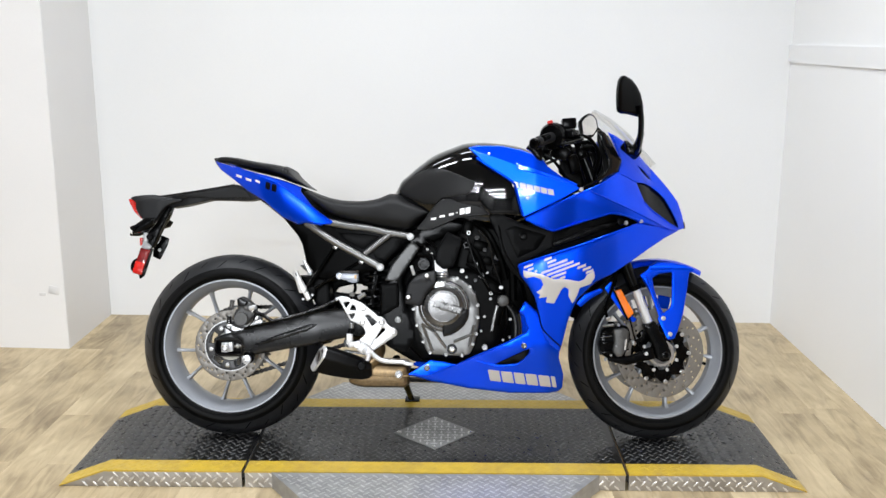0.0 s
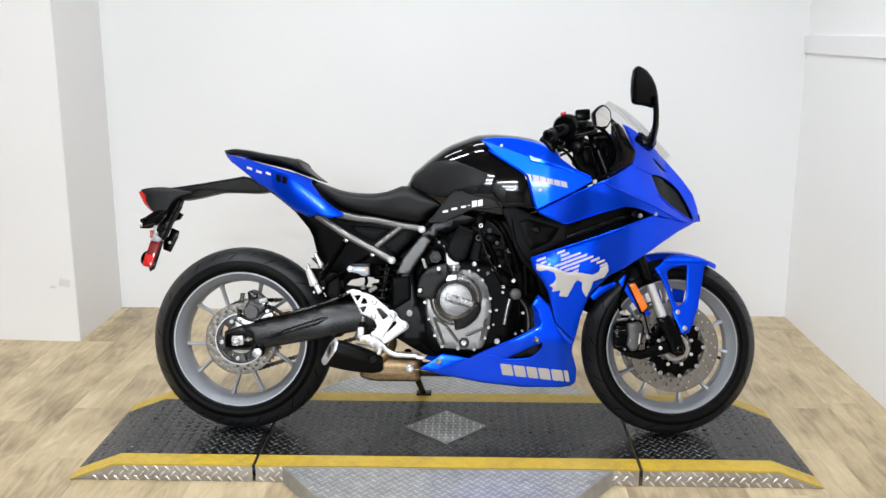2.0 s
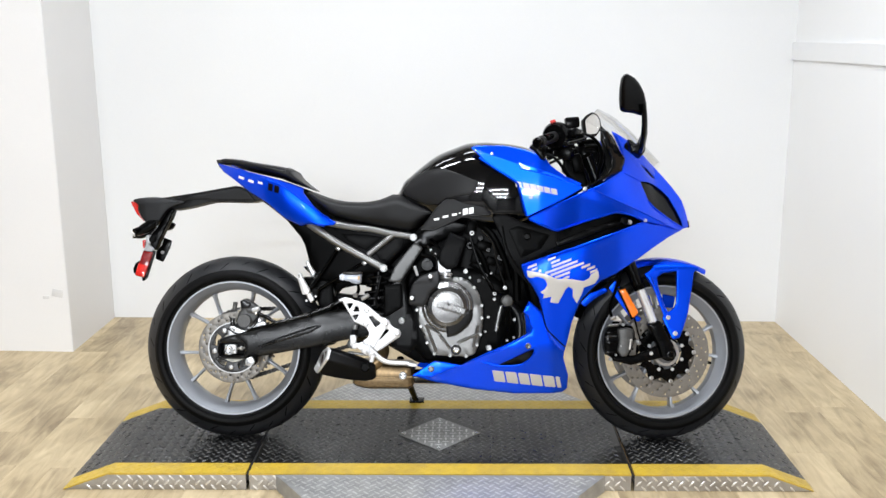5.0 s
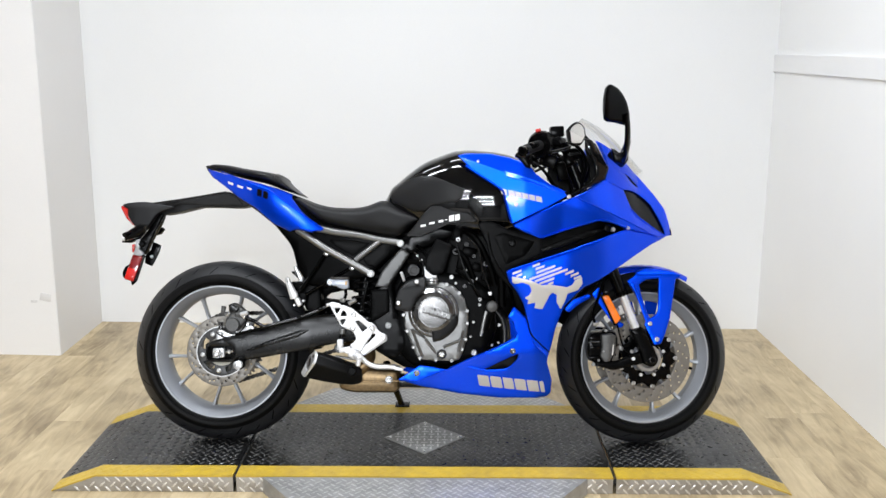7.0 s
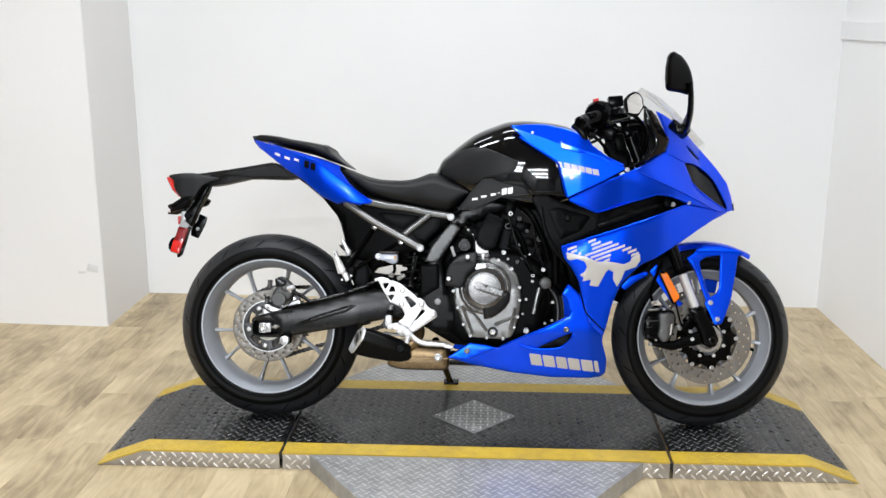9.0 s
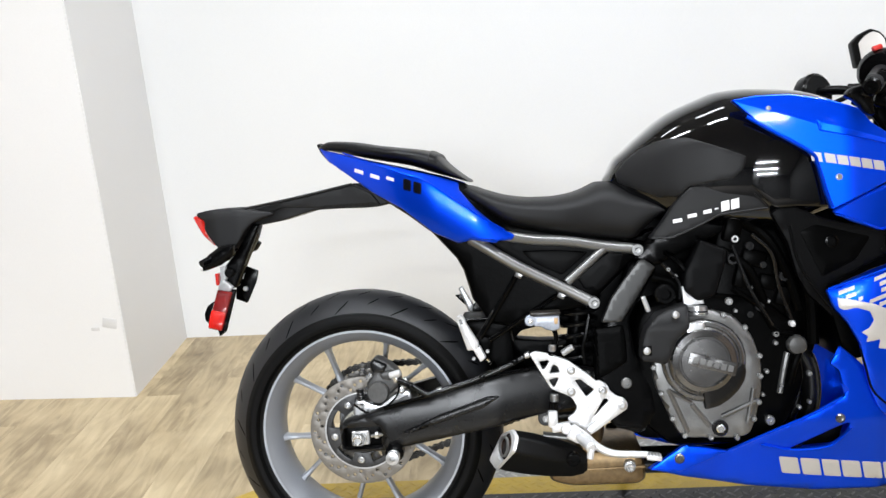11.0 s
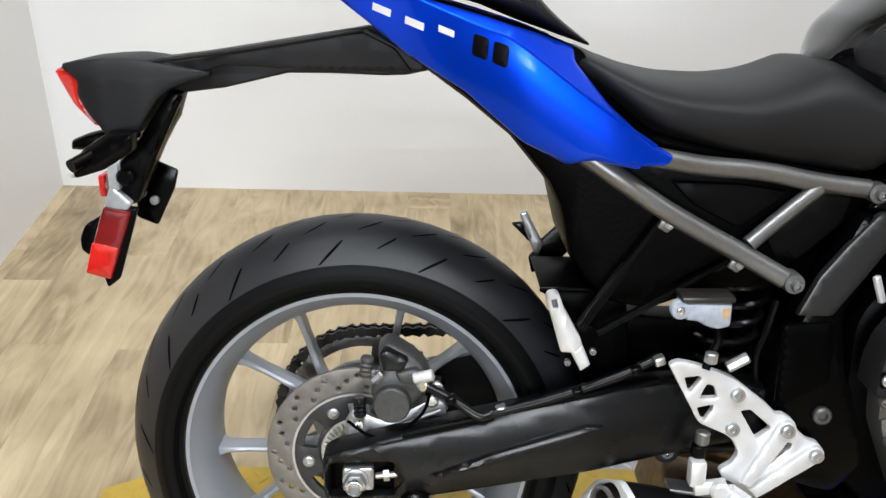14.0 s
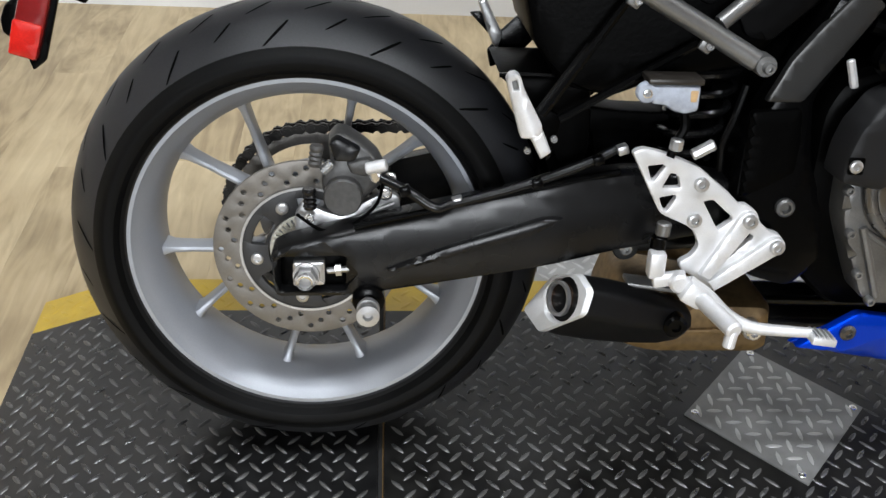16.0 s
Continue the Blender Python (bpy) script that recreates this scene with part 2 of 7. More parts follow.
# ---- materials ----
pillar_paint = mat("off_white_pillar_paint", (0.765, 0.755, 0.745), 0.55, var=0.03, scale=1.3, grain=220, bump=0.08)
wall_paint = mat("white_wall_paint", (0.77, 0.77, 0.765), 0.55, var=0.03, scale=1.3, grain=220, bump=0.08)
# white raised above the back wall's, making up for missing light
wall_lifted = mat("white_wall_paint_lifted", (0.86, 0.86, 0.855), 0.55, var=0.03, scale=1.3, grain=220, bump=0.08)
wall_beige = mat("warm_white_wall_paint", (0.74, 0.705, 0.67), 0.55, var=0.03, scale=1.3, grain=220, bump=0.08)
trim_white = mat("white_trim_paint", (0.82, 0.82, 0.82), 0.4, var=0.02)
ceiling_white = mat("grey_painted_ceiling", (0.42, 0.42, 0.42), 0.8, var=0.05)
far_dark = mat("unseen_dark_wall", (0.05, 0.05, 0.05), 0.7, var=0.1)
bounce_tan = mat("unseen_tan_bounce_wall", (0.36, 0.235, 0.14), 0.7, var=0.08)
rubber_base = mat("dark_unseen_floor", (0.06, 0.05, 0.04), 0.8)
blue = mat("blue_metallic_paint", (0.0001, 0.060, 0.83), 0.33, metal=0.82, coat=0.30, var=0.06, scale=4, grain=900, bump=0.012, rvar=0.03, spec=0.08)
gloss_black = mat("gloss_black_paint", (0.0015, 0.0015, 0.0018), 0.07, coat=0.5, var=0.2, bump=0.0, rvar=0.02, spec=0.3)
matte_black = mat("matte_black_plastic", (0.0024, 0.0024, 0.0026), 0.42, var=0.35, grain=700, bump=0.14, dist=0.0006, spec=0.07)
pad_black = mat("textured_grey_black_pad", (0.0090, 0.0090, 0.0095), 0.47, var=0.3, grain=900, bump=0.26, dist=0.0006, spec=0.24)
satin_black = mat("satin_black_metal", (0.0012, 0.0012, 0.0013), 0.20, var=0.4, grain=400, bump=0.08, spec=0.11)
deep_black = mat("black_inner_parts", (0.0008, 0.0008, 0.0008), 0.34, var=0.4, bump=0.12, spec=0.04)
seat_vinyl = mat("black_seat_vinyl", (0.0072, 0.0072, 0.0076), 0.50, var=0.3, grain=1100, bump=0.35, dist=0.0006, spec=0.25)
pillion_vinyl = mat("smooth_black_pillion_vinyl", (0.0030, 0.0030, 0.0033), 0.40, var=0.3, grain=900, bump=0.22, dist=0.0006, spec=0.22)
rubber = mat("tyre_rubber", (0.0120, 0.0124, 0.0140), 0.43, var=0.5, scale=6, grain=500, bump=0.16, dist=0.0006, spec=0.38)
side_rubber = mat("sidewall_rubber", (0.0016, 0.0016, 0.0016), 0.55, var=0.4, scale=14, grain=300, bump=0.1, dist=0.0006, spec=0.12)
recess_black = mat("recess_black", (0.0012, 0.0012, 0.0012), 0.9, bump=0, spec=0.05)
wheel_silver = mat("silver_wheel_paint", (0.36, 0.378, 0.41), 0.42, metal=0.45, coat=0.08, var=0.12, scale=9, grain=700, bump=0.04, rvar=0.06)
alu = mat("brushed_aluminium", (0.5, 0.5, 0.5), 0.32, metal=0.85, var=0.12, scale=20, grain=500, bump=0.05)
alu_white = mat("bright_cast_aluminium", (0.74, 0.74, 0.745), 0.38, metal=0.45, var=0.14, scale=30, grain=700, bump=0.14)
chrome = mat("bright_steel", (0.78, 0.78, 0.77), 0.18, metal=0.9, var=0.1, bump=0.0, rvar=0.05)
stanchion_steel = mat("bright_ground_fork_tube", (0.74, 0.74, 0.745), 0.26, metal=0.6, var=0.06, bump=0.02)
tube_grey = mat("satin_grey_frame_tube", (0.22, 0.22, 0.216), 0.38, metal=0.78, var=0.16, bump=0.05)
muffler_black = mat("heat_proof_matte_black", (0.0042, 0.0042, 0.0045), 0.46, var=0.3, grain=900, bump=0.2, dist=0.0006, spec=0.16)
case_grey = mat("grey_engine_case", (0.15, 0.148, 0.146), 0.26, metal=0.92, var=0.22, scale=22, grain=600, bump=0.10)
case_light = mat("light_engine_casting", (0.185, 0.185, 0.182), 0.34, metal=0.8, var=0.3, scale=22, grain=600, bump=0.18)
case_dark = mat("dark_engine_cover", (0.005, 0.005, 0.0053), 0.25, metal=0.0, var=0.25, bump=0.06, spec=0.38)
disc_steel = mat("brake_disc_steel", (0.20, 0.186, 0.166), 0.44, metal=0.5, var=0.16, scale=30, grain=300, bump=0.04)
caliper_grey = mat("grey_cast_caliper", (0.068, 0.067, 0.065), 0.42, metal=0.4, var=0.4, scale=30, bump=0.14)
exhaust_tan = mat("heat_tinted_exhaust_steel", (0.20, 0.135, 0.066), 0.36, metal=0.65, var=0.6, scale=14, grain=90, bump=0.1)
copper = mat("tinted_pipe", (0.30, 0.19, 0.14), 0.25, metal=0.9, var=0.3)
chain_steel = mat("chain_steel", (0.03, 0.028, 0.026), 0.34, metal=0.7, var=0.5)
sprocket_steel = mat("worn_sprocket_steel", (0.20, 0.19, 0.175), 0.36, metal=0.75, var=0.3, scale=25)
strip_grey = mat("satin_grey_frame_cover", (0.050, 0.050, 0.049), 0.34, metal=0.7, var=0.2, scale=10, grain=500, bump=0.02)
swing_black = mat("satin_black_swingarm", (0.0042, 0.0042, 0.0045), 0.28, var=0.5, scale=12, grain=420, bump=0.14, dist=0.0005, spec=0.32)
red_deep = mat("deep_red_lens", (0.22, 0.008, 0.008), 0.10, coat=1.0, var=0.5, scale=30, grain=900, bump=0.1, dist=0.0005)
red_lens = mat("red_lens", (0.60, 0.014, 0.008), 0.12, coat=1.0, var=0.45, scale=26, grain=900, bump=0.1, dist=0.0005)
orange_lens = mat("orange_reflector", (0.95, 0.20, 0.006), 0.2, coat=1.0, var=0.12, scale=40, grain=900, bump=0.1, dist=0.0005)
clear_lens = mat("clear_lens", (0.50, 0.51, 0.53), 0.15, coat=0.5, var=0.2, scale=60)
fluid_white = mat("translucent_reservoir_plastic", (0.46, 0.50, 0.58), 0.22, var=0.3, scale=30, trans=0.2, bump=0.0)
decal_silver = mat("silver_grey_decal", (0.50, 0.475, 0.445), 0.38, metal=0.15, var=0.05)
decal_white = mat("white_decal", (0.82, 0.82, 0.82), 0.35, var=0.04)
decal_black = mat("black_decal", (0.0015, 0.0015, 0.003), 0.4, var=0.1, spec=0.1)
dark_lens = mat("smoked_headlamp_lens", (0.002, 0.002, 0.0025), 0.16, bump=0, spec=0.12)
carrier_grey = mat("dark_grey_disc_carrier", (0.022, 0.022, 0.023), 0.42, var=0.25, bump=0.08)
sensor_pale = mat("pale_plated_sensor_ring", (0.50, 0.49, 0.43), 0.4, metal=0.4, var=0.1)
cap_brown = mat("smoky_reservoir_cap", (0.022, 0.019, 0.016), 0.3, var=0.2)
amber_mark = mat("pale_amber_mark", (0.50, 0.33, 0.16), 0.4, var=0.2)
dim_lens = mat("clear_indicator_lens", (0.30, 0.30, 0.31), 0.18, coat=0.5, var=0.3, scale=60)
bolt_steel = mat("dull_plated_bolts", (0.34, 0.34, 0.335), 0.34, metal=0.85, var=0.2)
joint_brown = mat("rusty_joint_edge", (0.16, 0.085, 0.02), 0.5, var=0.6, scale=60)
red_switch = mat("red_switch", (0.5, 0.02, 0.015), 0.4)


def clear_screen():
    m, n, l, p = nodes_of("clear_screen_plastic")
    out = n["Material Output"]
    tr, gl, mx, fr = n.new("ShaderNodeBsdfTransparent"), n.new("ShaderNodeBsdfGlossy"), n.new("ShaderNodeMixShader"), n.new("ShaderNodeFresnel")
    tr.inputs[0].default_value = (0.94, 0.945, 0.95, 1)
    gl.inputs["Roughness"].default_value = 0.03
    fr.inputs[0].default_value = 1.2
    soft_gloss = n.new("ShaderNodeMath")
    soft_gloss.operation = "MULTIPLY"
    soft_gloss.inputs[1].default_value = 0.3
    l.new(fr.outputs[0], soft_gloss.inputs[0])
    l.new(soft_gloss.outputs[0], mx.inputs[0])
    l.new(tr.outputs[0], mx.inputs[1])
    l.new(gl.outputs[0], mx.inputs[2])
    l.new(mx.outputs[0], out.inputs[0])
    return m


screen_clear = clear_screen()


def mirror_glass():
    m, n, l, p = nodes_of("mirror_glass")
    p.inputs["Base Color"].default_value = (0.86, 0.87, 0.88, 1)
    p.inputs["Metallic"].default_value, p.inputs["Roughness"].default_value = 1.0, 0.03
    return m


mirror_silver = mirror_glass()


def plank_wood():
    """Light worn oak vinyl: long grain, blotches and a tone of its own for each plank."""
    m, n, l, p = nodes_of("worn_oak_vinyl")
    co, info, mp, add = n.new("ShaderNodeTexCoord"), n.new("ShaderNodeObjectInfo"), n.new("ShaderNodeMapping"), n.new("ShaderNodeVectorMath")
    add.operation = "ADD"
    sc = n.new("ShaderNodeVectorMath")
    sc.operation = "SCALE"
    comb = n.new("ShaderNodeCombineXYZ")
    for k in range(3):
        l.new(info.outputs["Random"], comb.inputs[k])
    sc.inputs["Scale"].default_value = 37.0
    l.new(comb.outputs[0], sc.inputs[0])
    l.new(co.outputs["Object"], add.inputs[0])
    l.new(sc.outputs[0], add.inputs[1])
    l.new(add.outputs[0], mp.inputs[0])
    mp.inputs["Scale"].default_value = (5.0, 0.8, 1)
    grain, blot, fine = n.new("ShaderNodeTexNoise"), n.new("ShaderNodeTexNoise"), n.new("ShaderNodeTexNoise")
    grain.inputs["Scale"].default_value, grain.inputs["Detail"].default_value, grain.inputs["Distortion"].default_value = 5, 4, 1.6
    blot.inputs["Scale"].default_value, blot.inputs["Detail"].default_value = 4.0, 4
    fine.inputs["Scale"].default_value = 60
    l.new(mp.outputs[0], grain.inputs[0])
    l.new(add.outputs[0], blot.inputs[0])
    l.new(mp.outputs[0], fine.inputs[0])
    mix = n.new("ShaderNodeMath")
    mix.operation = "MULTIPLY_ADD"
    mix.inputs[1].default_value = 0.36
    l.new(grain.outputs["Fac"], mix.inputs[0])
    h2 = n.new("ShaderNodeMath")
    h2.operation = "MULTIPLY_ADD"
    h2.inputs[1].default_value = 0.40
    l.new(blot.outputs["Fac"], h2.inputs[0])
    h3 = n.new("ShaderNodeMath")
    h3.operation = "MULTIPLY_ADD"
    h3.inputs[1].default_value, h3.inputs[2].default_value = 0.09, 0.085
    l.new(info.outputs["Random"], h3.inputs[0])
    l.new(h3.outputs[0], h2.inputs[2])
    l.new(h2.outputs[0], mix.inputs[2])
    ramp = n.new("ShaderNodeValToRGB")
    e = ramp.color_ramp.elements
    e[0].position, e[0].color = 0.33, (0.20, 0.145, 0.080, 1)
    e[1].position, e[1].color = 0.66, (0.63, 0.515, 0.325, 1)
    mid = e.new(0.5)
    mid.color = (0.45, 0.352, 0.208, 1)
    l.new(mix.outputs[0], ramp.inputs[0])
    l.new(ramp.outputs[0], p.inputs["Base Color"])
    p.inputs["Roughness"].default_value = 0.42
    b = n.new("ShaderNodeBump")
    b.inputs["Strength"].default_value, b.inputs["Distance"].default_value = 0.25, 0.001
    l.new(fine.outputs["Fac"], b.inputs["Height"])
    l.new(b.outputs[0], p.inputs["Normal"])
    return m


oak = plank_wood()


def deck_paint(name, color, worn, metal, rough, spots=(), spec=0.5, dusty=False):
    """Painted tread plate, worn towards bare grey in patches, with stains where something was spilt."""
    m, n, l, p = nodes_of(name)
    co = n.new("ShaderNodeTexCoord")
    a, b, c = n.new("ShaderNodeTexNoise"), n.new("ShaderNodeTexNoise"), n.new("ShaderNodeTexNoise")
    a.inputs["Scale"].default_value, a.inputs["Detail"].default_value = 4.5, 6
    b.inputs["Scale"].default_value, b.inputs["Detail"].default_value = 160, 4
    c.inputs["Scale"].default_value, c.inputs["Detail"].default_value = 28, 6
    for t in (a, b, c):
        l.new(co.outputs["Object"], t.inputs["Vector"])
    s = n.new("ShaderNodeMath")
    s.operation = "MULTIPLY_ADD"
    s.inputs[1].default_value = 0.5
    l.new(c.outputs["Fac"], s.inputs[0])
    s2 = n.new("ShaderNodeMath")
    s2.operation = "MULTIPLY"
    s2.inputs[1].default_value = 0.5
    l.new(a.outputs["Fac"], s2.inputs[0])
    l.new(s2.outputs[0], s.inputs[2])
    ramp = n.new("ShaderNodeValToRGB")
    ramp.color_ramp.elements[0].position, ramp.color_ramp.elements[1].position = 0.40, 0.62
    ramp.color_ramp.elements[0].color, ramp.color_ramp.elements[1].color = (*color, 1), (*worn, 1)
    l.new(s.outputs[0], ramp.inputs[0])
    col = ramp.outputs[0]
    for sx, sy, rx, ry in spots:
        sub, dv, ln, mr, mx = n.new("ShaderNodeVectorMath"), n.new("ShaderNodeVectorMath"), n.new("ShaderNodeVectorMath"), n.new("ShaderNodeMapRange"), n.new("ShaderNodeMixRGB")
        sub.operation, dv.operation, ln.operation = "SUBTRACT", "DIVIDE", "LENGTH"
        sub.inputs[1].default_value, dv.inputs[1].default_value = (sx, sy, 0), (rx, ry, 1)
        l.new(co.outputs["Object"], sub.inputs[0])
        l.new(sub.outputs[0], dv.inputs[0])
        l.new(dv.outputs[0], ln.inputs[0])
        ad = n.new("ShaderNodeMath")
        ad.operation = "MULTIPLY_ADD"
        ad.inputs[1].default_value = 0.7
        l.new(c.outputs["Fac"], ad.inputs[0])
        l.new(ln.outputs["Value"], ad.inputs[2])
        mr.inputs[1].default_value, mr.inputs[2].default_value, mr.inputs[3].default_value, mr.inputs[4].default_value = 1.2, 1.36, 0.8, 0.0
        l.new(ad.outputs[0], mr.inputs[0])
        l.new(mr.outputs[0], mx.inputs[0])
        l.new(col, mx.inputs[1])
        mx.inputs[2].default_value = (0.016, 0.015, 0.014, 1)
        col = mx.outputs[0]
    if dusty:
        # pale crumbs of grit, a few to the hand's width
        vo, near, few, both, mx = n.new("ShaderNodeTexVoronoi"), n.new("ShaderNodeMath"), n.new("ShaderNodeMath"), n.new("ShaderNodeMath"), n.new("ShaderNodeMixRGB")
        vo.inputs["Scale"].default_value = 70.0
        near.operation, few.operation, both.operation = "LESS_THAN", "GREATER_THAN", "MULTIPLY"
        near.inputs[1].default_value, few.inputs[1].default_value = 0.085, 0.80
        l.new(co.outputs["Object"], vo.inputs["Vector"])
        l.new(vo.outputs["Distance"], near.inputs[0])
        l.new(vo.outputs["Color"], few.inputs[0])
        l.new(near.outputs[0], both.inputs[0])
        l.new(few.outputs[0], both.inputs[1])
        l.new(both.outputs[0], mx.inputs[0])
        l.new(col, mx.inputs[1])
        mx.inputs[2].default_value = (0.30, 0.28, 0.25, 1)
        col = mx.outputs[0]
    l.new(col, p.inputs["Base Color"])
    p.inputs["Metallic"].default_value, p.inputs["Roughness"].default_value = metal, rough
    p.inputs["Specular IOR Level"].default_value = spec
    rr = n.new("ShaderNodeMapRange")
    rr.inputs[3].default_value, rr.inputs[4].default_value = rough - 0.12, rough + 0.15
    l.new(c.outputs["Fac"], rr.inputs[0])
    l.new(rr.outputs[0], p.inputs["Roughness"])
    bp = n.new("ShaderNodeBump")
    bp.inputs["Strength"].default_value, bp.inputs["Distance"].default_value = 0.12, 0.001
    l.new(b.outputs["Fac"], bp.inputs["Height"])
    l.new(bp.outputs[0], p.inputs["Normal"])
    return m


deck_black = deck_paint("black_tread_plate", (0.0014, 0.0014, 0.0014), (0.013, 0.0125, 0.0115), 0.0, 0.32, [(0.86, -0.12, 0.13, 0.055), (1.075, -0.13, 0.045, 0.03)], 0.42, True)
deck_end = deck_paint("black_ramp_plate", (0.0018, 0.0018, 0.0019), (0.008, 0.008, 0.0084), 0.0, 0.30, (), 0.75)
# bar tops paler than the deck: wear, plus highlights put into the colour
deck_lug = deck_paint("worn_highlit_bar_tops", (0.018, 0.018, 0.018), (0.080, 0.080, 0.078), 0.0, 0.28, (), 1.0)
deck_yellow = deck_paint("worn_yellow_edge_paint", (0.56, 0.38, 0.036), (0.44, 0.30, 0.05), 0.0, 0.42)
plate_alu = deck_paint("bare_tread_plate", (0.17, 0.17, 0.166), (0.27, 0.27, 0.264), 0.35, 0.50)
plate_bar = deck_paint("worn_bright_tread_bars", (0.38, 0.38, 0.37), (0.56, 0.56, 0.55), 0.5, 0.34)
table_alu = deck_paint("bare_turntable_plate", (0.28, 0.28, 0.276), (0.42, 0.42, 0.41), 0.4, 0.42)
table_bar = deck_paint("worn_turntable_bars", (0.45, 0.45, 0.44), (0.62, 0.62, 0.61), 0.5, 0.32)
skirt_alu = deck_paint("bare_skirt_plate", (0.32, 0.30, 0.275), (0.44, 0.42, 0.39), 0.6, 0.42)
skirt_bar = deck_paint("bright_skirt_bars", (0.60, 0.58, 0.55), (0.75, 0.73, 0.70), 0.6, 0.30)
dark_gap = mat("dark_gap", (0.01, 0.01, 0.01), 0.8)

# ---- the bay: floor, walls, pillar, ceiling ----
X0, X1, YB, YF = -1.60, 2.345, 1.60, -12.5


def slab(name, a, b, material, label, category, kind="structure"):
    bm = bmesh.new()
    bmesh.ops.create_cube(bm, size=1.0)
    for v in bm.verts:
        v.co = Vector([(a[k] + b[k]) / 2 + v.co[k] * (b[k] - a[k]) for k in range(3)])
    return tagged(part(name, bm, material), label, category, kind=kind)


floor = slab("floor", (X0 - 0.2, YF - 0.2, FLOOR - 0.12), (X1 + 0.2, YB + 0.3, FLOOR - 0.003), rubber_base, "light oak-look vinyl plank floor of the showroom bay", "floor")
bm = bmesh.new()
quad = [(X0 - 0.2, 1.656), (X1 + 0.2, 1.551), (X1 + 0.2, 1.80), (X0 - 0.2, 1.80)]
low, top = [bm.verts.new((x, y, FLOOR - 0.02)) for x, y in quad], [bm.verts.new((x, y, CEILING)) for x, y in quad]
bm.faces.new(low[::-1])
bm.faces.new(top)
for i in range(4):
    bm.faces.new([low[i], low[(i + 1) % 4], top[(i + 1) % 4], top[i]])
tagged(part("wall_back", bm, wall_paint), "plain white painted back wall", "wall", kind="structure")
slab("wall_right", (X1, -1.0, FLOOR - 0.02), (X1 + 0.2, 1.56, 1.232), wall_lifted, "white painted side wall under a trim board", "wall")
slab("wall_right_upper", (X1 + 0.004, -1.0, 1.312), (X1 + 0.2, 1.56, CEILING), wall_lifted, "white upper side wall above the trim board", "wall")
slab("trim", (X1 - 0.010, -1.0, 1.232), (X1 + 0.2, 1.555, 1.312), trim_white, "white horizontal trim board along the side wall", "trim")
slab("wall_left", (X0 - 0.2, -1.0, FLOOR - 0.02), (X0, 1.66, CEILING), wall_beige, "plain white painted side wall", "wall")
# closing walls out of view, kept dark so near sides mirror little light
slab("wall_left_far", (X0 - 0.2, YF, FLOOR - 0.02), (X0 - 0.004, -1.0, CEILING), far_dark, "plain unseen dark wall beyond the bay", "wall")
# added out of view: its tan throws warm light onto the pillar's side
slab("wall_right_mid", (X1 + 0.006, -2.4, FLOOR - 0.02), (X1 + 0.2, -1.0, CEILING), bounce_tan, "plain unseen tan wall that bounces warm light onto the pillar", "wall")
slab("wall_right_far", (X1 + 0.012, YF, FLOOR - 0.02), (X1 + 0.2, -2.4, CEILING), far_dark, "plain unseen dark wall beyond the bay", "wall")
slab("wall_front", (X0 - 0.2, YF - 0.2, FLOOR - 0.02), (X1 + 0.2, YF, CEILING), far_dark, "plain unseen dark wall closing the room", "wall")
slab("ceiling", (X0 - 0.2, YF - 0.2, CEILING), (X1 + 0.2, YB + 0.3, CEILING + 0.1), ceiling_white, "plain grey painted ceiling", "ceiling")
bm = bmesh.new()
quad = [(X0, 1.107), (-1.012, 1.078), (-1.018, 1.645), (X0, 1.655)]
low, top = [bm.verts.new((x, y, FLOOR - 0.02)) for x, y in quad], [bm.verts.new((x, y, CEILING)) for x, y in quad]
bm.faces.new(low[::-1])
bm.faces.new(top)
for i in range(4):
    bm.faces.new([low[i], low[(i + 1) % 4], top[(i + 1) % 4], top[i]])
bmesh.ops.recalc_face_normals(bm, faces=bm.faces[:])
bmesh.ops.bevel(bm, geom=[e for e in bm.edges if abs(e.verts[0].co.z - e.verts[1].co.z) > 1 and e.verts[0].co.x > -1.3], offset=0.004, segments=2, affect="EDGES")
tagged(part("wall_pillar", bm, pillar_paint), "white boxed-in corner pillar with a scuffed edge", "pillar", kind="structure")
# scuffs near the pillar's edge
bm = join(block((-1.06, 1.0795, 0.22), (0.05, 0.002, 0.035), 0.001, (0, 12, 0)), block((-1.115, 1.0822, 0.20), (0.03, 0.002, 0.012), 0.001))
scuff = mat("grey_scuff", (0.62, 0.61, 0.60), 0.6, var=0.1)
tagged(part("scuff_mark", bm, scuff, bpy.data.objects["wall_pillar"]), "small grey scuff")

# ceiling tubes over the bay
for tx, ty, long, wide, power in TUBES:
    lamp_ob = thing("ceiling_light", "white ceiling light with a long tube, switched on", "ceiling light", pose(tx, ty, CEILING), "ceiling lights")
    part("housing", block((0, 0, -0.03), (long + 0.06, wide + 0.06, 0.056), 0.01), trim_white, lamp_ob)

# ---- lift platform ----
PF, PB = -0.292, 0.334
YEL_F, YEL_B = -0.216, 0.252


def height(x):
    if x < -0.352:
        return FLOOR + 0.004 + (x + 0.498) / 0.146 * (-FLOOR - 0.004)
    if x > 1.735:
        return FLOOR + 0.004 + (1.878 - x) / 0.143 * (-FLOOR - 0.004)
    return 0.0


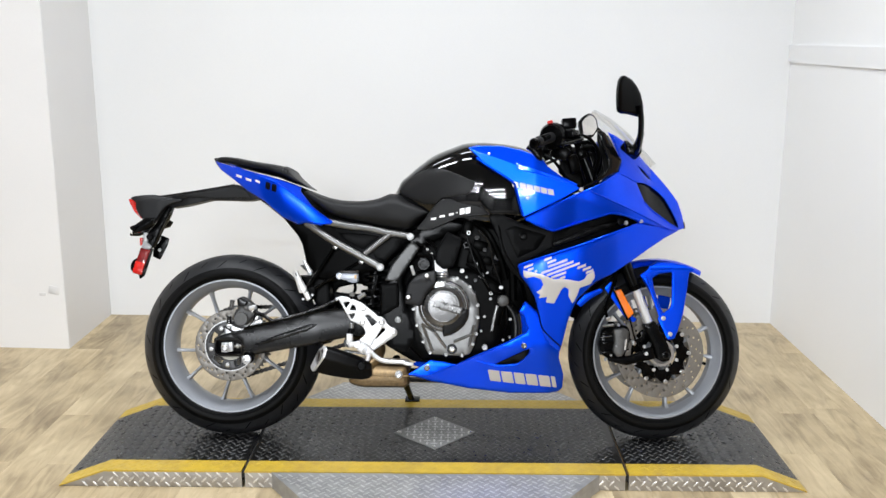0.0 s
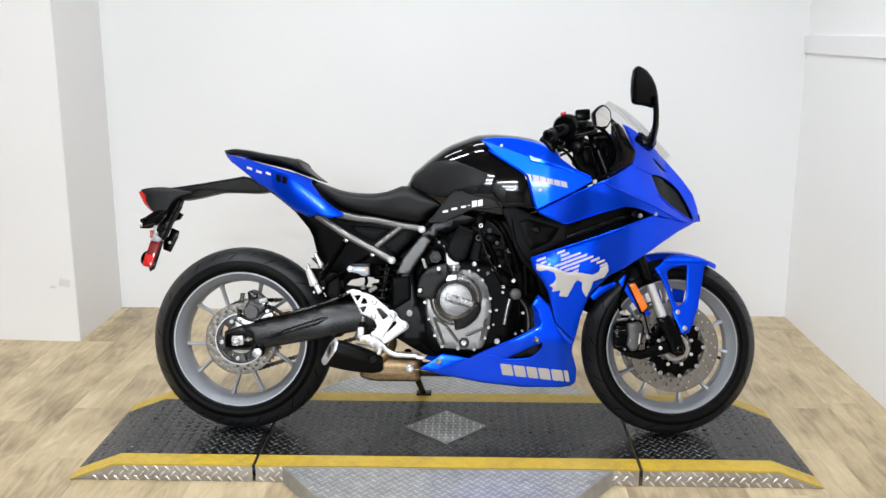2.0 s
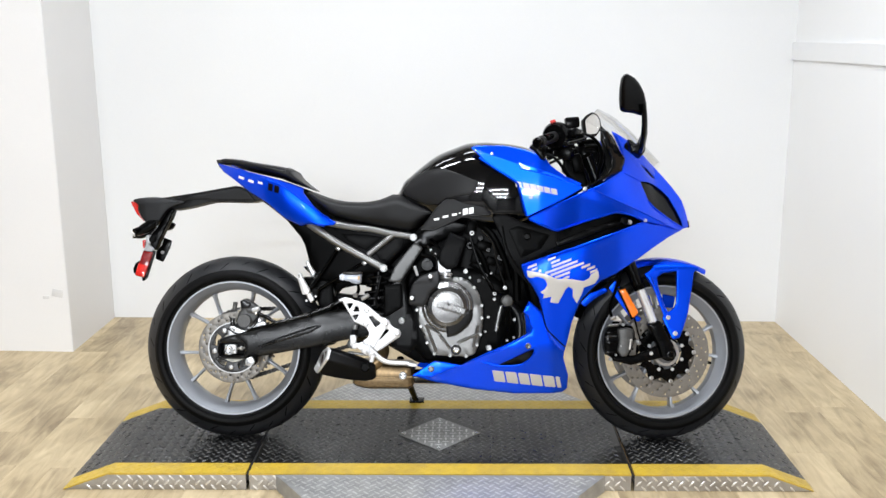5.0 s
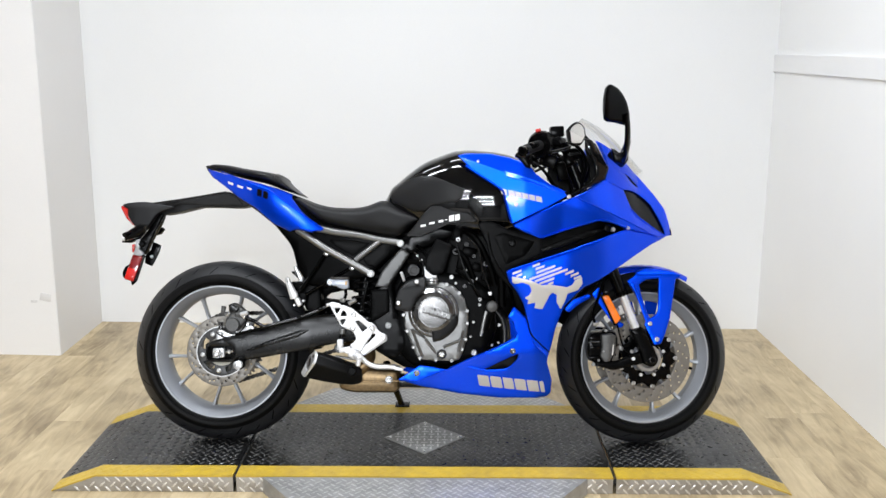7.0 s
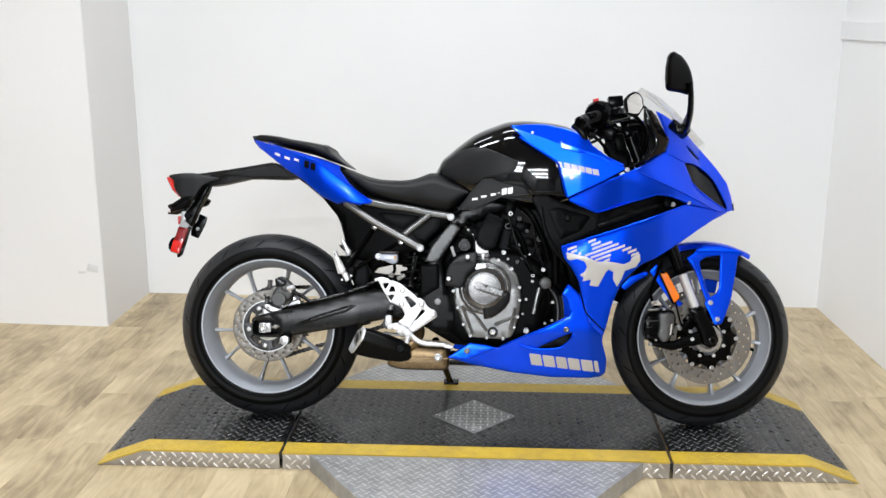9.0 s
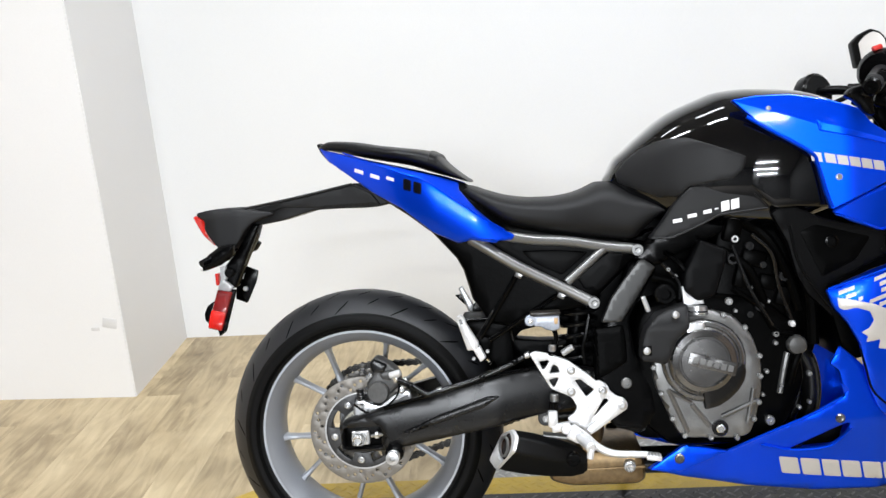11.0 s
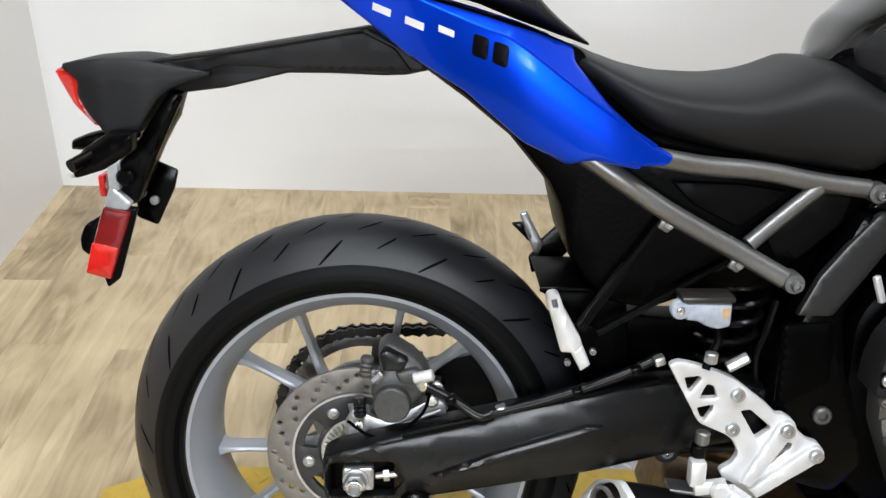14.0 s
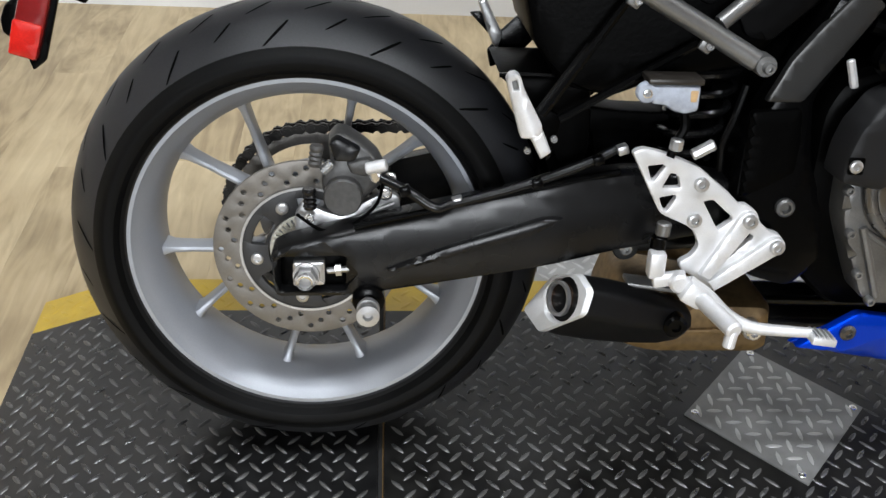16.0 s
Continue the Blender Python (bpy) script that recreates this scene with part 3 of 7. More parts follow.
def deck(x0, x1, y0, y1, material, name, parent, label=""):
    """A strip of deck between two lines, following the ramps."""
    stops = sorted({x0, x1, *[x for x in (-0.352, 1.735) if x0 < x < x1]})
    bm = bmesh.new()
    up, lo = [], []
    for x in stops:
        z = height(x)
        up.append([bm.verts.new((x, y, z)) for y in (y0, y1)])
        lo.append([bm.verts.new((x, y, max(z - 0.006, FLOOR))) for y in (y0, y1)])
    for a, b, c, d in zip(up[:-1], up[1:], lo[:-1], lo[1:]):
        bm.faces.new([a[0], b[0], b[1], a[1]])
        bm.faces.new([c[0], c[1], d[1], d[0]])
        bm.faces.new([a[0], c[0], d[0], b[0]])
        bm.faces.new([a[1], b[1], d[1], c[1]])
    bm.faces.new([up[0][0], up[0][1], lo[0][1], lo[0][0]])
    bm.faces.new([up[-1][0], lo[-1][0], lo[-1][1], up[-1][1]])
    bmesh.ops.recalc_face_normals(bm, faces=bm.faces[:])
    return part(name, bm, material, parent, label)


LUG_P = 0.0235
LUG_OUT = [(-0.0135, 0), (-0.008, -0.0026), (0, -0.0034), (0.008, -0.0026), (0.0135, 0), (0.008, 0.0026), (0, 0.0034), (-0.008, 0.0026)]
LUG = [(x, y, 0) for x, y in LUG_OUT] + [(-0.0085, 0, 0.0015), (0, 0, 0.0021), (0.0085, 0, 0.0015)]
LUG_F = [(0, 1, 8), (1, 2, 9, 8), (2, 3, 10, 9), (3, 4, 10), (4, 5, 10), (5, 6, 9, 10), (6, 7, 8, 9), (7, 0, 8)]


def lugs(name, parent, material, spots, tall=1.0):
    """The raised lens-shaped bars of tread plate; spots gives a place, a direction, its cross direction and a normal for each."""
    vs, fs = [], []
    for o, e1, e2, nrm in spots:
        k = len(vs)
        vs += [tuple(o + e1 * x + e2 * y + nrm * z * tall) for x, y, z in LUG]
        fs += [tuple(k + i for i in f) for f in LUG_F]
    me = bpy.data.meshes.new(name)
    me.from_pydata(vs, [], fs)
    me.materials.append(material)
    for f in me.polygons:
        f.use_smooth = True
    ob = new(name, me)
    ob.parent = parent
    return tagged(ob, kind="stuff")


def weave(origin, ax, ay, x0, x1, y0, y1, keep=lambda a, b: True, turn=45.0, lift_of=None):
    """Basket-weave places of the bars over a rectangle of a plane: each bar points at the middle of the next one."""
    ax, ay = Vector(ax).normalized(), Vector(ay).normalized()
    c, s = math.cos(radians(turn)), math.sin(radians(turn))
    out = []
    reach = int(max(abs(v) for v in (x0, x1, y0, y1)) * 1.5 / LUG_P) + 3
    for i in range(-reach, reach):
        for j in range(-reach, reach):
            a, b = (i * c - j * s) * LUG_P, (i * s + j * c) * LUG_P
            if not (x0 + 0.009 < a < x1 - 0.009 and y0 + 0.009 < b < y1 - 0.009 and keep(a, b)):
                continue
            u, o = ax, Vector(origin) + ax * a + ay * b
            if lift_of:
                o.z += lift_of(a)
                u = Vector((1, 0, (lift_of(a + 0.004) - lift_of(a - 0.004)) / 0.008)).normalized()
            e1, e2 = u * c + ay * s, ay * c - u * s
            if (i + j) % 2:
                e1, e2 = e2, -e1
            out.append((o, e1, e2, u.cross(ay)))
    return out


def deck_spots(x0, x1, y0, y1, avoid=None):
    return weave((0, 0, 0), (1, 0, 0), (0, 1, 0), x0, x1, y0, y1, (lambda a, b: not avoid(a, b)) if avoid else (lambda a, b: True), 45.0, height)


lift = thing("lift_platform", "low ramped lift platform of black tread plate with yellow edges", "lift platform", pose(0, 0, 0))
DIA = (0.6945, 0.0185)


def on_diamond(x, y):
    return abs(x - DIA[0]) + abs(y - DIA[1]) < 0.152


for x0, x1, dk, pname in ((-0.498, 0.088, deck_end, "rear_deck"), (0.098, 1.305, deck_black, "main_deck"), (1.316, 1.878, deck_end, "front_deck")):
    d = deck(x0, x1, YEL_F, YEL_B, dk, pname, lift)
    lugs("tread_pattern", d, deck_lug, deck_spots(x0, x1, YEL_F, YEL_B, on_diamond if pname == "main_deck" else None), 1.6)
    for y0, y1 in ((PF, YEL_F), (YEL_B, PB)):
        e = deck(x0, x1, y0, y1, deck_yellow, "edge_strip", lift, "worn yellow edge paint")
        lugs("tread_pattern", e, deck_yellow, deck_spots(x0, x1, y0, y1))
    # skirts and the closed body under the deck
    for ys, th in ((PF + 0.002, 0.004), (PB - 0.006, 0.004)):
        out = [(x0, height(x0) - 0.006)] + [(x, height(x) - 0.0065) for x in (-0.352, 1.735) if x0 < x < x1] + [(x1, height(x1) - 0.006), (x1, FLOOR + 0.001), (x0, FLOOR + 0.001)]
        out[0], out[-3] = (x0, max(out[0][1], FLOOR + 0.0012)), (x1, max(out[-3][1], FLOOR + 0.0012))
        sk = part("skirt", panel(out, ys, th, 0.0005, 0.05), skirt_alu, lift, "bare tread-plate skirt")
        if ys < 0:
            lugs("tread_pattern", sk, skirt_bar, weave((0, ys, -0.033), (1, 0, 0), (0, 0, 1), x0, x1, -0.032, 0.031, lambda a, b: b - 0.033 + 0.014 < min(height(a - 0.01), height(a + 0.01))))
    part("body", block(((max(x0, -0.35) + min(x1, 1.73)) / 2, 0.02, -0.033), (min(x1, 1.73) - max(x0, -0.35) - 0.012, 0.59, 0.046), 0.002), dark_gap, lift)
for gx in (0.093, 1.3105):
    part("joint", block((gx, 0.021, -0.016), (0.0096, 0.615, 0.020), 0.001), dark_gap, lift, "dark joint between the decks")
    part("joint_edge", block((gx + 0.0028, 0.021, -0.0065), (0.0016, 0.612, 0.0022), 0.0004), joint_brown, lift, "worn yellow-brown joint edge")
# inset diamond plate with its screws
bm = bmesh.new()
h = 0.142
ring = [(DIA[0] - h, DIA[1] - 0.006), (DIA[0] + 0.004, DIA[1] - h), (DIA[0] + h, DIA[1] + 0.006), (DIA[0] - 0.004, DIA[1] + h)]
vs = [bm.verts.new((x, y, 0.0005)) for x, y in ring]
f = bm.faces.new(vs)
ext = bmesh.ops.extrude_face_region(bm, geom=[f])
for g in ext["geom"]:
    if isinstance(g, bmesh.types.BMVert):
        g.co.z = 0.0032
bmesh.ops.recalc_face_normals(bm, faces=bm.faces[:])
dplate = part("inset_plate", bm, plate_alu, lift, "bare aluminium tread-plate diamond")
lugs("tread_pattern", dplate, plate_bar, weave((DIA[0], DIA[1], 0.0032), (1, 0, 0), (0, 1, 0), -h, h, -h, h, lambda a, b: abs(a) + abs(b) < h - 0.012, 0.0), 0.8)
for dx, dy in ((-0.125, -0.004), (0.125, 0.004), (0.0, -0.125), (0.0, 0.125)):
    part("screw", bolt(DIA[0] + dx, DIA[1] + dy, 0.003, 0.006, 0.003, (0, 0, 1)), chrome, dplate)
# the turning table that carries the platform: bare plate before and behind it
table = thing("turntable", "low turntable of bare aluminium tread plate under the lift platform", "turntable", pose(0, 0, 0))
for pts, nm in (([(0.185, PF - 0.003), (0.42, -0.63), (0.98, -0.63), (1.222, PF - 0.003)], "front_plate"), ([(1.235, PB + 0.003), (1.09, 0.52), (0.32, 0.52), (0.185, PB + 0.003)], "back_plate")):
    bm = bmesh.new()
    vs = [bm.verts.new((x, y, FLOOR + 0.001)) for x, y in pts]
    f = bm.faces.new(vs)
    ext = bmesh.ops.extrude_face_region(bm, geom=[f])
    for g in ext["geom"]:
        if isinstance(g, bmesh.types.BMVert):
            g.co.z = -0.003
    bmesh.ops.recalc_face_normals(bm, faces=bm.faces[:])
    pl = part(nm, bm, table_alu, table)
    ok = lambda a, b: bool(within(pts, np.array([[a, b]]))[0]) and edge_distance([pts], np.array([[a, b]]))[0] > 0.011
    lugs("tread_pattern", pl, table_bar, weave((0, 0, -0.003), (1, 0, 0), (0, 1, 0), 0.15, 1.25, -0.65, 0.55, ok))

# ---- the motorcycle, leaning on its side stand; its own axes: x ahead, z up, the near side towards -y ----
LEAN = 12.5
bike = thing("motorcycle", "blue and black sport motorcycle leaning on its side stand", "motorcycle", pose(0, -0.015, -0.001, -LEAN))
RC, RR = (-0.001, 0.316), 0.3100
FC, FR = (1.447, 0.302), 0.2990


# -- wheels --
def crown_fall(half):
    return 0.018 + 0.42 * half


def tyre_profile(R, rim, half, bead):
    k = half / 0.09
    fall = crown_fall(half)
    shoulder = R - fall
    pts = [(rim - 0.006, bead), (rim + 0.004, bead + 0.004), (rim + 0.4 * (shoulder - rim), half * 0.965), (rim + 0.7 * (shoulder - rim), half), (shoulder - 0.006, half * 0.99), (shoulder, half * 0.955)]
    n = 12
    base = half * 0.955
    for i in range(1, n + 1):
        y = base * (1 - i / n)
        pts.append((R - fall * (y / base) ** 2.1, y))
    full = pts + [(r, -y) for r, y in pts[-2::-1]]
    return full


def crown(R, half, y):
    base = half * 0.955
    return R - crown_fall(half) * (min(abs(y), base) / base) ** 2.1


def wheel(name, cx, cz, R, half, rim, steer, discs, side=0.0):
    m = pose(cx, side, cz, 0, 0, steer) @ pose(-cx, 0, -cz)

    def put(pname, bm, material, parent, label=""):
        bm.transform(m)
        return part(pname, bm, material, parent, label)

    hw = half - 0.016
    prof = [(rim, -hw), (rim, -hw + 0.006), (rim - 0.007, -hw + 0.010), (rim - 0.012, -hw + 0.016), (rim - 0.022, -hw * 0.45), (rim - 0.024, 0), (rim - 0.022, hw * 0.45), (rim - 0.012, hw - 0.016), (rim - 0.007, hw - 0.010), (rim, hw - 0.006), (rim, hw)]
    inner = [(rim - 0.006, hw), (rim - 0.013, hw - 0.010), (rim - 0.020, hw - 0.018), (rim - 0.031, hw * 0.4), (rim - 0.033, 0), (rim - 0.031, -hw * 0.4), (rim - 0.020, -hw + 0.018), (rim - 0.013, -hw + 0.010), (rim - 0.006, -hw)]
    root = put(name, lathe(prof + inner, (cx, 0, cz), (0, 1, 0), 96, True), wheel_silver, bike, "silver-grey cast wheel")
    ty = put("tyre", lathe(tyre_profile(R, rim, half, hw - 0.002), (cx, 0, cz), (0, 1, 0), 128, True), rubber, root, "black road tyre")
    # smooth band low on each flank
    wall = R - crown_fall(half) - rim
    for s in (-1, 1):
        band = [(rim + 0.001, s * (hw + 0.0035)), (rim + 0.006, s * (hw + 0.005)), (rim + 0.4 * wall, s * (half * 0.965 + 0.0012)), (rim + 0.7 * wall, s * (half + 0.0012)), (rim + 0.88 * wall, s * (half * 0.99 + 0.0012)), (rim + wall + 0.0006, s * (half * 0.955 + 0.0012)), (crown(R, half, half * 0.92) + 0.0010, s * (half * 0.92 + 0.0006)), (crown(R, half, half * 0.88) + 0.0004, s * half * 0.88)]
        put("sidewall_band", lathe(band, (cx, 0, cz), (0, 1, 0), 128, False, False), side_rubber, root)
    # tread grooves as black strips laid on the crown, their shade put into colour
    bm = bmesh.new()
    count = 27
    for i in range(count):
        for s in (-1, 1):
            flank = (0.60, 0.86, 0.075, 0.0021) if i % 2 else (0.52, 0.70, 0.055, 0.0019)
            for start, end, skew, w, lead in ((*flank, 0.0), (0.24, 0.44, 0.070, 0.0019, 0.30), (0.02, 0.16, 0.060, 0.0016, 0.75)):
                a0 = 2 * math.pi * (i + (0.5 if s > 0 else 0) + lead) / count
                prev = None
                for j in range(7):
                    t = j / 6
                    y = s * half * (start + (end - start) * t)
                    a = a0 + skew * t * (1 + 0.4 * t)
                    r = crown(R, half, y) + 0.0007
                    ww = w * (0.45 + 0.75 * math.sin(math.pi * min(0.95, 0.12 + 0.8 * t)))
                    da = ww / r
                    pair = [bm.verts.new((cx + r * math.cos(a + q), y, cz + r * math.sin(a + q))) for q in (-da, da)]
                    if prev:
                        bm.faces.new([prev[0], prev[1], pair[1], pair[0]])
                    prev = pair
    bmesh.ops.recalc_face_normals(bm, faces=bm.faces[:])
    tagged(put("groove_strip", bm, recess_black, root), kind="stuff")
    # hub and spokes, in five pairs
    put("hub", lathe([(0.014, -0.05), (0.036, -0.05), (0.040, -0.042), (0.046, -0.02), (0.050, 0), (0.046, 0.02), (0.040, 0.042), (0.036, 0.05), (0.014, 0.05)], (cx, 0, cz), (0, 1, 0), 40, True), wheel_silver, root)
    phase = radians(58 if name == "rear_wheel" else 81)
    mid = Vector((cx, 0, cz))

    def limb(p0, p1, stations):
        side = (p1 - p0).normalized().cross(Vector((0, 1, 0)))
        rings = []
        for t, w, d in stations:
            c = mid + p0.lerp(p1, t)
            rings.append([c + side * (w * math.copysign(abs(math.cos(q)) ** 0.6, math.cos(q))) + Vector((0, d * math.copysign(abs(math.sin(q)) ** 0.6, math.sin(q)), 0)) for q in [2 * math.pi * k / 12 for k in range(12)]])
        return skin(rings)

    ray = lambda a, r: Vector((math.cos(a), 0, math.sin(a))) * r
    for k in range(5):
        a = phase + 2 * math.pi * k / 5
        put("spoke_root", limb(ray(a, 0.036), ray(a, 0.078), ((0, 0.017, 0.030), (0.6, 0.012, 0.025), (1.0, 0.009, 0.020))), wheel_silver, root)
        for s in (-1, 1):
            put("spoke", limb(ray(a + s * 0.05, 0.066), ray(a + s * 0.268, rim - 0.028), ((0, 0.0078, 0.020), (0.3, 0.0058, 0.017), (0.7, 0.0050, 0.015), (0.9, 0.0058, 0.017), (1.0, 0.0092, 0.024))), wheel_silver, root)
    for yd, rd, ri, nh in discs:
        holes = [circle(cx, cz, ri, 56)]
        for i in range(nh):
            for q, rr in ((0, rd - 0.010), (0.33, (rd + ri) / 2 + 0.001), (0.66, ri + 0.010)):
                a = 2 * math.pi * (i + q) / nh
                holes.append(circle(cx + rr * math.cos(a), cz + rr * math.sin(a), 0.0036, 8))
        dk = put("brake_disc", panel(circle(cx, cz, rd, 88), yd, 0.005, 0.0006, 0.02, holes), disc_steel, root, "drilled steel brake disc")
        # black carrier with its buttons
        ro = ri + 0.001
        star = []
        nb = 5 if nh < 17 else 9
        for i in range(nb * 8):
            a = 2 * math.pi * i / (nb * 8)
            rs = ro + 0.001 - (0.0 if nh < 17 else 0.009) * (1 - math.cos(nb * a))
            star.append((cx + rs * math.cos(a), cz + rs * math.sin(a)))
        windows = []
        for i in range(5 if nh < 17 else 0):
            arc = [radians(156 + 72 * i - 17 + 34 * k / 5) for k in range(6)]
            windows.append([(cx + 0.072 * math.cos(a), cz + 0.072 * math.sin(a)) for a in arc] + [(cx + 0.055 * math.cos(a), cz + 0.055 * math.sin(a)) for a in arc[::-1]])
        put("disc_carrier", panel(star, yd - 0.002, 0.008, 0.001, 0.03, [circle(cx, cz, ri * (0.60 if nh < 17 else 0.56), 40)] + windows), carrier_grey if nh < 17 else satin_black, root, "dark disc carrier")
        if nh < 17:
            put("disc_lip", lathe([(ri + 0.0025, 0.0), (ri + 0.0025, 0.0012), (ri - 0.0006, 0.0012), (ri - 0.0006, 0.0)], (cx, yd - 0.0019, cz), (0, -1, 0), 72, True), alu, root, "bright inner lip of the disc")
        if nh > 17:
            put("hub_ring", lathe([(0.046, 0), (0.046, 0.010), (0.043, 0.013), (0.034, 0.013), (0.031, 0.008), (0.031, 0)], (cx, yd, cz), (0, -1 if yd < 0 else 1, 0), 36), alu, root, "bright wheel bearing ring")
            for i in range(8):
                a = 2 * math.pi * (i + 0.5) / 8
                put("carrier_boss", lathe([(0.010, 0), (0.010, 0.002), (0.008, 0.003), (0, 0.001)], (cx + 0.075 * math.cos(a), yd - 0.001, cz + 0.075 * math.sin(a)), (0, -1, 0), 14), deep_black, root)
                put("hub_bolt", bolt(cx + 0.060 * math.cos(a), yd - 0.002, cz + 0.060 * math.sin(a), 0.006, 0.004), alu_white, root)
        for i in range(nb):
            a = radians(118 + 72 * i) if nh < 17 else 2 * math.pi * i / nb
            rb = 0.066 if nh < 17 else ro - 0.005
            put("disc_bolt" if nh < 17 else "disc_button", bolt(cx + rb * math.cos(a), yd - 0.002, cz + rb * math.sin(a), 0.0082 if nh < 17 else 0.0072, 0.004), alu, root)
        rt = 0.049 if nh < 17 else ri * 0.41
        tone = [circle(cx, cz, rt * 0.66, 36)]
        for i in range(40):
            q = 2 * math.pi * i / 40
            ring = [(rt * 0.76, -0.026), (rt * 0.76, 0.026), (rt * 0.92, 0.026), (rt * 0.92, -0.026)]
            tone.append([(cx + r * math.cos(q + d), cz + r * math.sin(q + d)) for r, d in ring])
        put("sensor_ring", panel(circle(cx, cz, rt, 48), yd + 0.001, 0.003, 0.0004, 0.02, tone), sensor_pale, root, "slotted speed sensor ring")
    return root


rear_wheel = wheel("rear_wheel", *RC, RR, 0.0860, 0.2270, 0, [(-0.062, 0.1205, 0.0842, 16)], 0.012)
front_wheel = wheel("front_wheel", *FC, FR, 0.0610, 0.2255, 6, [(-0.068, 0.150, 0.101, 20), (0.063, 0.150, 0.101, 20)])
# rear sprocket and chain on the far side
teeth = []
for i in range(47 * 4):
    a = 2 * math.pi * i / (47 * 4)
    r = 0.116 + (0.005 if i % 4 in (0, 1) else -0.003)
    teeth.append((RC[0] + r * math.cos(a), RC[1] + r * math.sin(a)))
sp_holes = []
for i in range(5):
    a0 = 2 * math.pi * i / 5 + 0.2
    arc = [(a0 + 0.9 * k / 6) for k in range(7)]
    sp_holes.append([(RC[0] + 0.098 * math.cos(a), RC[1] + 0.098 * math.sin(a)) for a in arc] + [(RC[0] + 0.068 * math.cos(a), RC[1] + 0.068 * math.sin(a)) for a in arc[::-1]])
carrier_holes = [circle(RC[0] + 0.054 * math.cos(1.257 * i + 0.5), RC[1] + 0.054 * math.sin(1.257 * i + 0.5), 0.013, 14) for i in range(5)]
part("sprocket_carrier", panel(circle(*RC, 0.078, 40), 0.070, 0.012, 0.002, 0.02, carrier_holes), wheel_silver, rear_wheel, "silver sprocket carrier")
part("sprocket", panel(teeth, 0.083, 0.006, 0.0005, 0.04, sp_holes), sprocket_steel, rear_wheel, "dark steel sprocket")


def chain_links():
    path, rs, rf, fc = [], 0.122, 0.042, (0.545, 0.408)
    ax = Vector((fc[0] - RC[0], fc[1] - RC[1]))
    d, th = ax.length, math.atan2(ax.y, ax.x)
    off = math.acos((rs - rf) / d)
    arc = lambda c, r, a, b, n: [(c[0] + r * math.cos(a + (b - a) * i / n), c[1] + r * math.sin(a + (b - a) * i / n)) for i in range(n + 1)]
    path = arc(RC, rs, th + off, th + 2 * math.pi - off, 60) + arc(fc, rf, th - off, th + off, 16)
    path.append(path[0])
    seg = [0]
    for a, b in zip(path[:-1], path[1:]):
        seg.append(seg[-1] + math.hypot(b[0] - a[0], b[1] - a[1]))
    n = int(seg[-1] / 0.0159)
    xs, zs = [p[0] for p in path], [p[1] for p in path]
    at = lambda s: (float(np.interp(s % seg[-1], seg, xs)), float(np.interp(s % seg[-1], seg, zs)))
    vs, fs = [], []
    for i in range(n):
        a, b = at(seg[-1] * i / n), at(seg[-1] * (i + 1) / n)
        u = Vector((b[0] - a[0], b[1] - a[1])).normalized()
        w = Vector((-u.y, u.x))
        for y0, y1 in ((0.074, 0.077), (0.091, 0.094)) if i % 2 else ((0.077, 0.080), (0.088, 0.091)):
            outline = []
            for (px, pz), s in ((a, -1), (b, 1)):
                for q in (-70, -25, 25, 70):
                    ca2, sa2 = math.cos(radians(q)) * s * 0.0078, math.sin(radians(q)) * s * 0.0082
                    outline.append((px + u.x * ca2 + w.x * sa2, pz + u.y * ca2 + w.y * sa2))
                outline.append(((a[0] + b[0]) / 2 + w.x * s * 0.0048, (a[1] + b[1]) / 2 + w.y * s * 0.0048))
            k = len(vs)
            vs += [(x, y0, z) for x, z in outline] + [(x, y1, z) for x, z in outline]
            m = len(outline)
            fs += [tuple(k + j for j in range(m)), tuple(k + m + j for j in reversed(range(m)))]
            fs += [(k + j, k + m + j, k + m + (j + 1) % m, k + (j + 1) % m) for j in range(m)]
        c = ((a[0] + 0), (a[1] + 0))
        k = len(vs)
        vs += [(c[0] + 0.005 * math.cos(q), y, c[1] + 0.005 * math.sin(q)) for y in (0.073, 0.095) for q in [2 * math.pi * j / 8 for j in range(8)]]
        fs += [(k + j, k + (j + 1) % 8, k + 8 + (j + 1) % 8, k + 8 + j) for j in range(8)] + [tuple(k + j for j in range(8)), tuple(k + 8 + j for j in reversed(range(8)))]
    me = bpy.data.meshes.new("chain")
    me.from_pydata(vs, [], fs)
    me.materials.append(chain_steel)
    ob = new("chain", me)
    ob.parent = bike
    return tagged(ob, label="dark steel drive chain")


chain_links()

# -- swingarm, axle and rear brake --
SWING = [(-0.040, 0.347), (-0.023, 0.356), (0.056, 0.377), (0.174, 0.405), (0.245, 0.422), (0.329, 0.441), (0.385, 0.447), (0.47, 0.445), (0.545, 0.43), (0.55, 0.37), (0.448, 0.358), (0.382, 0.347), (0.269, 0.324), (0.155, 0.303), (0.069, 0.288), (0.05, 0.286), (-0.037, 0.286)]


def swing_y(x, z):
    mid = 0.317 + (x + 0.04) * 0.155
    return -0.128 + 0.028 * max(0, (x - 0.3) / 0.25) + 0.006 * min(1, abs(z - mid) / 0.05) ** 2


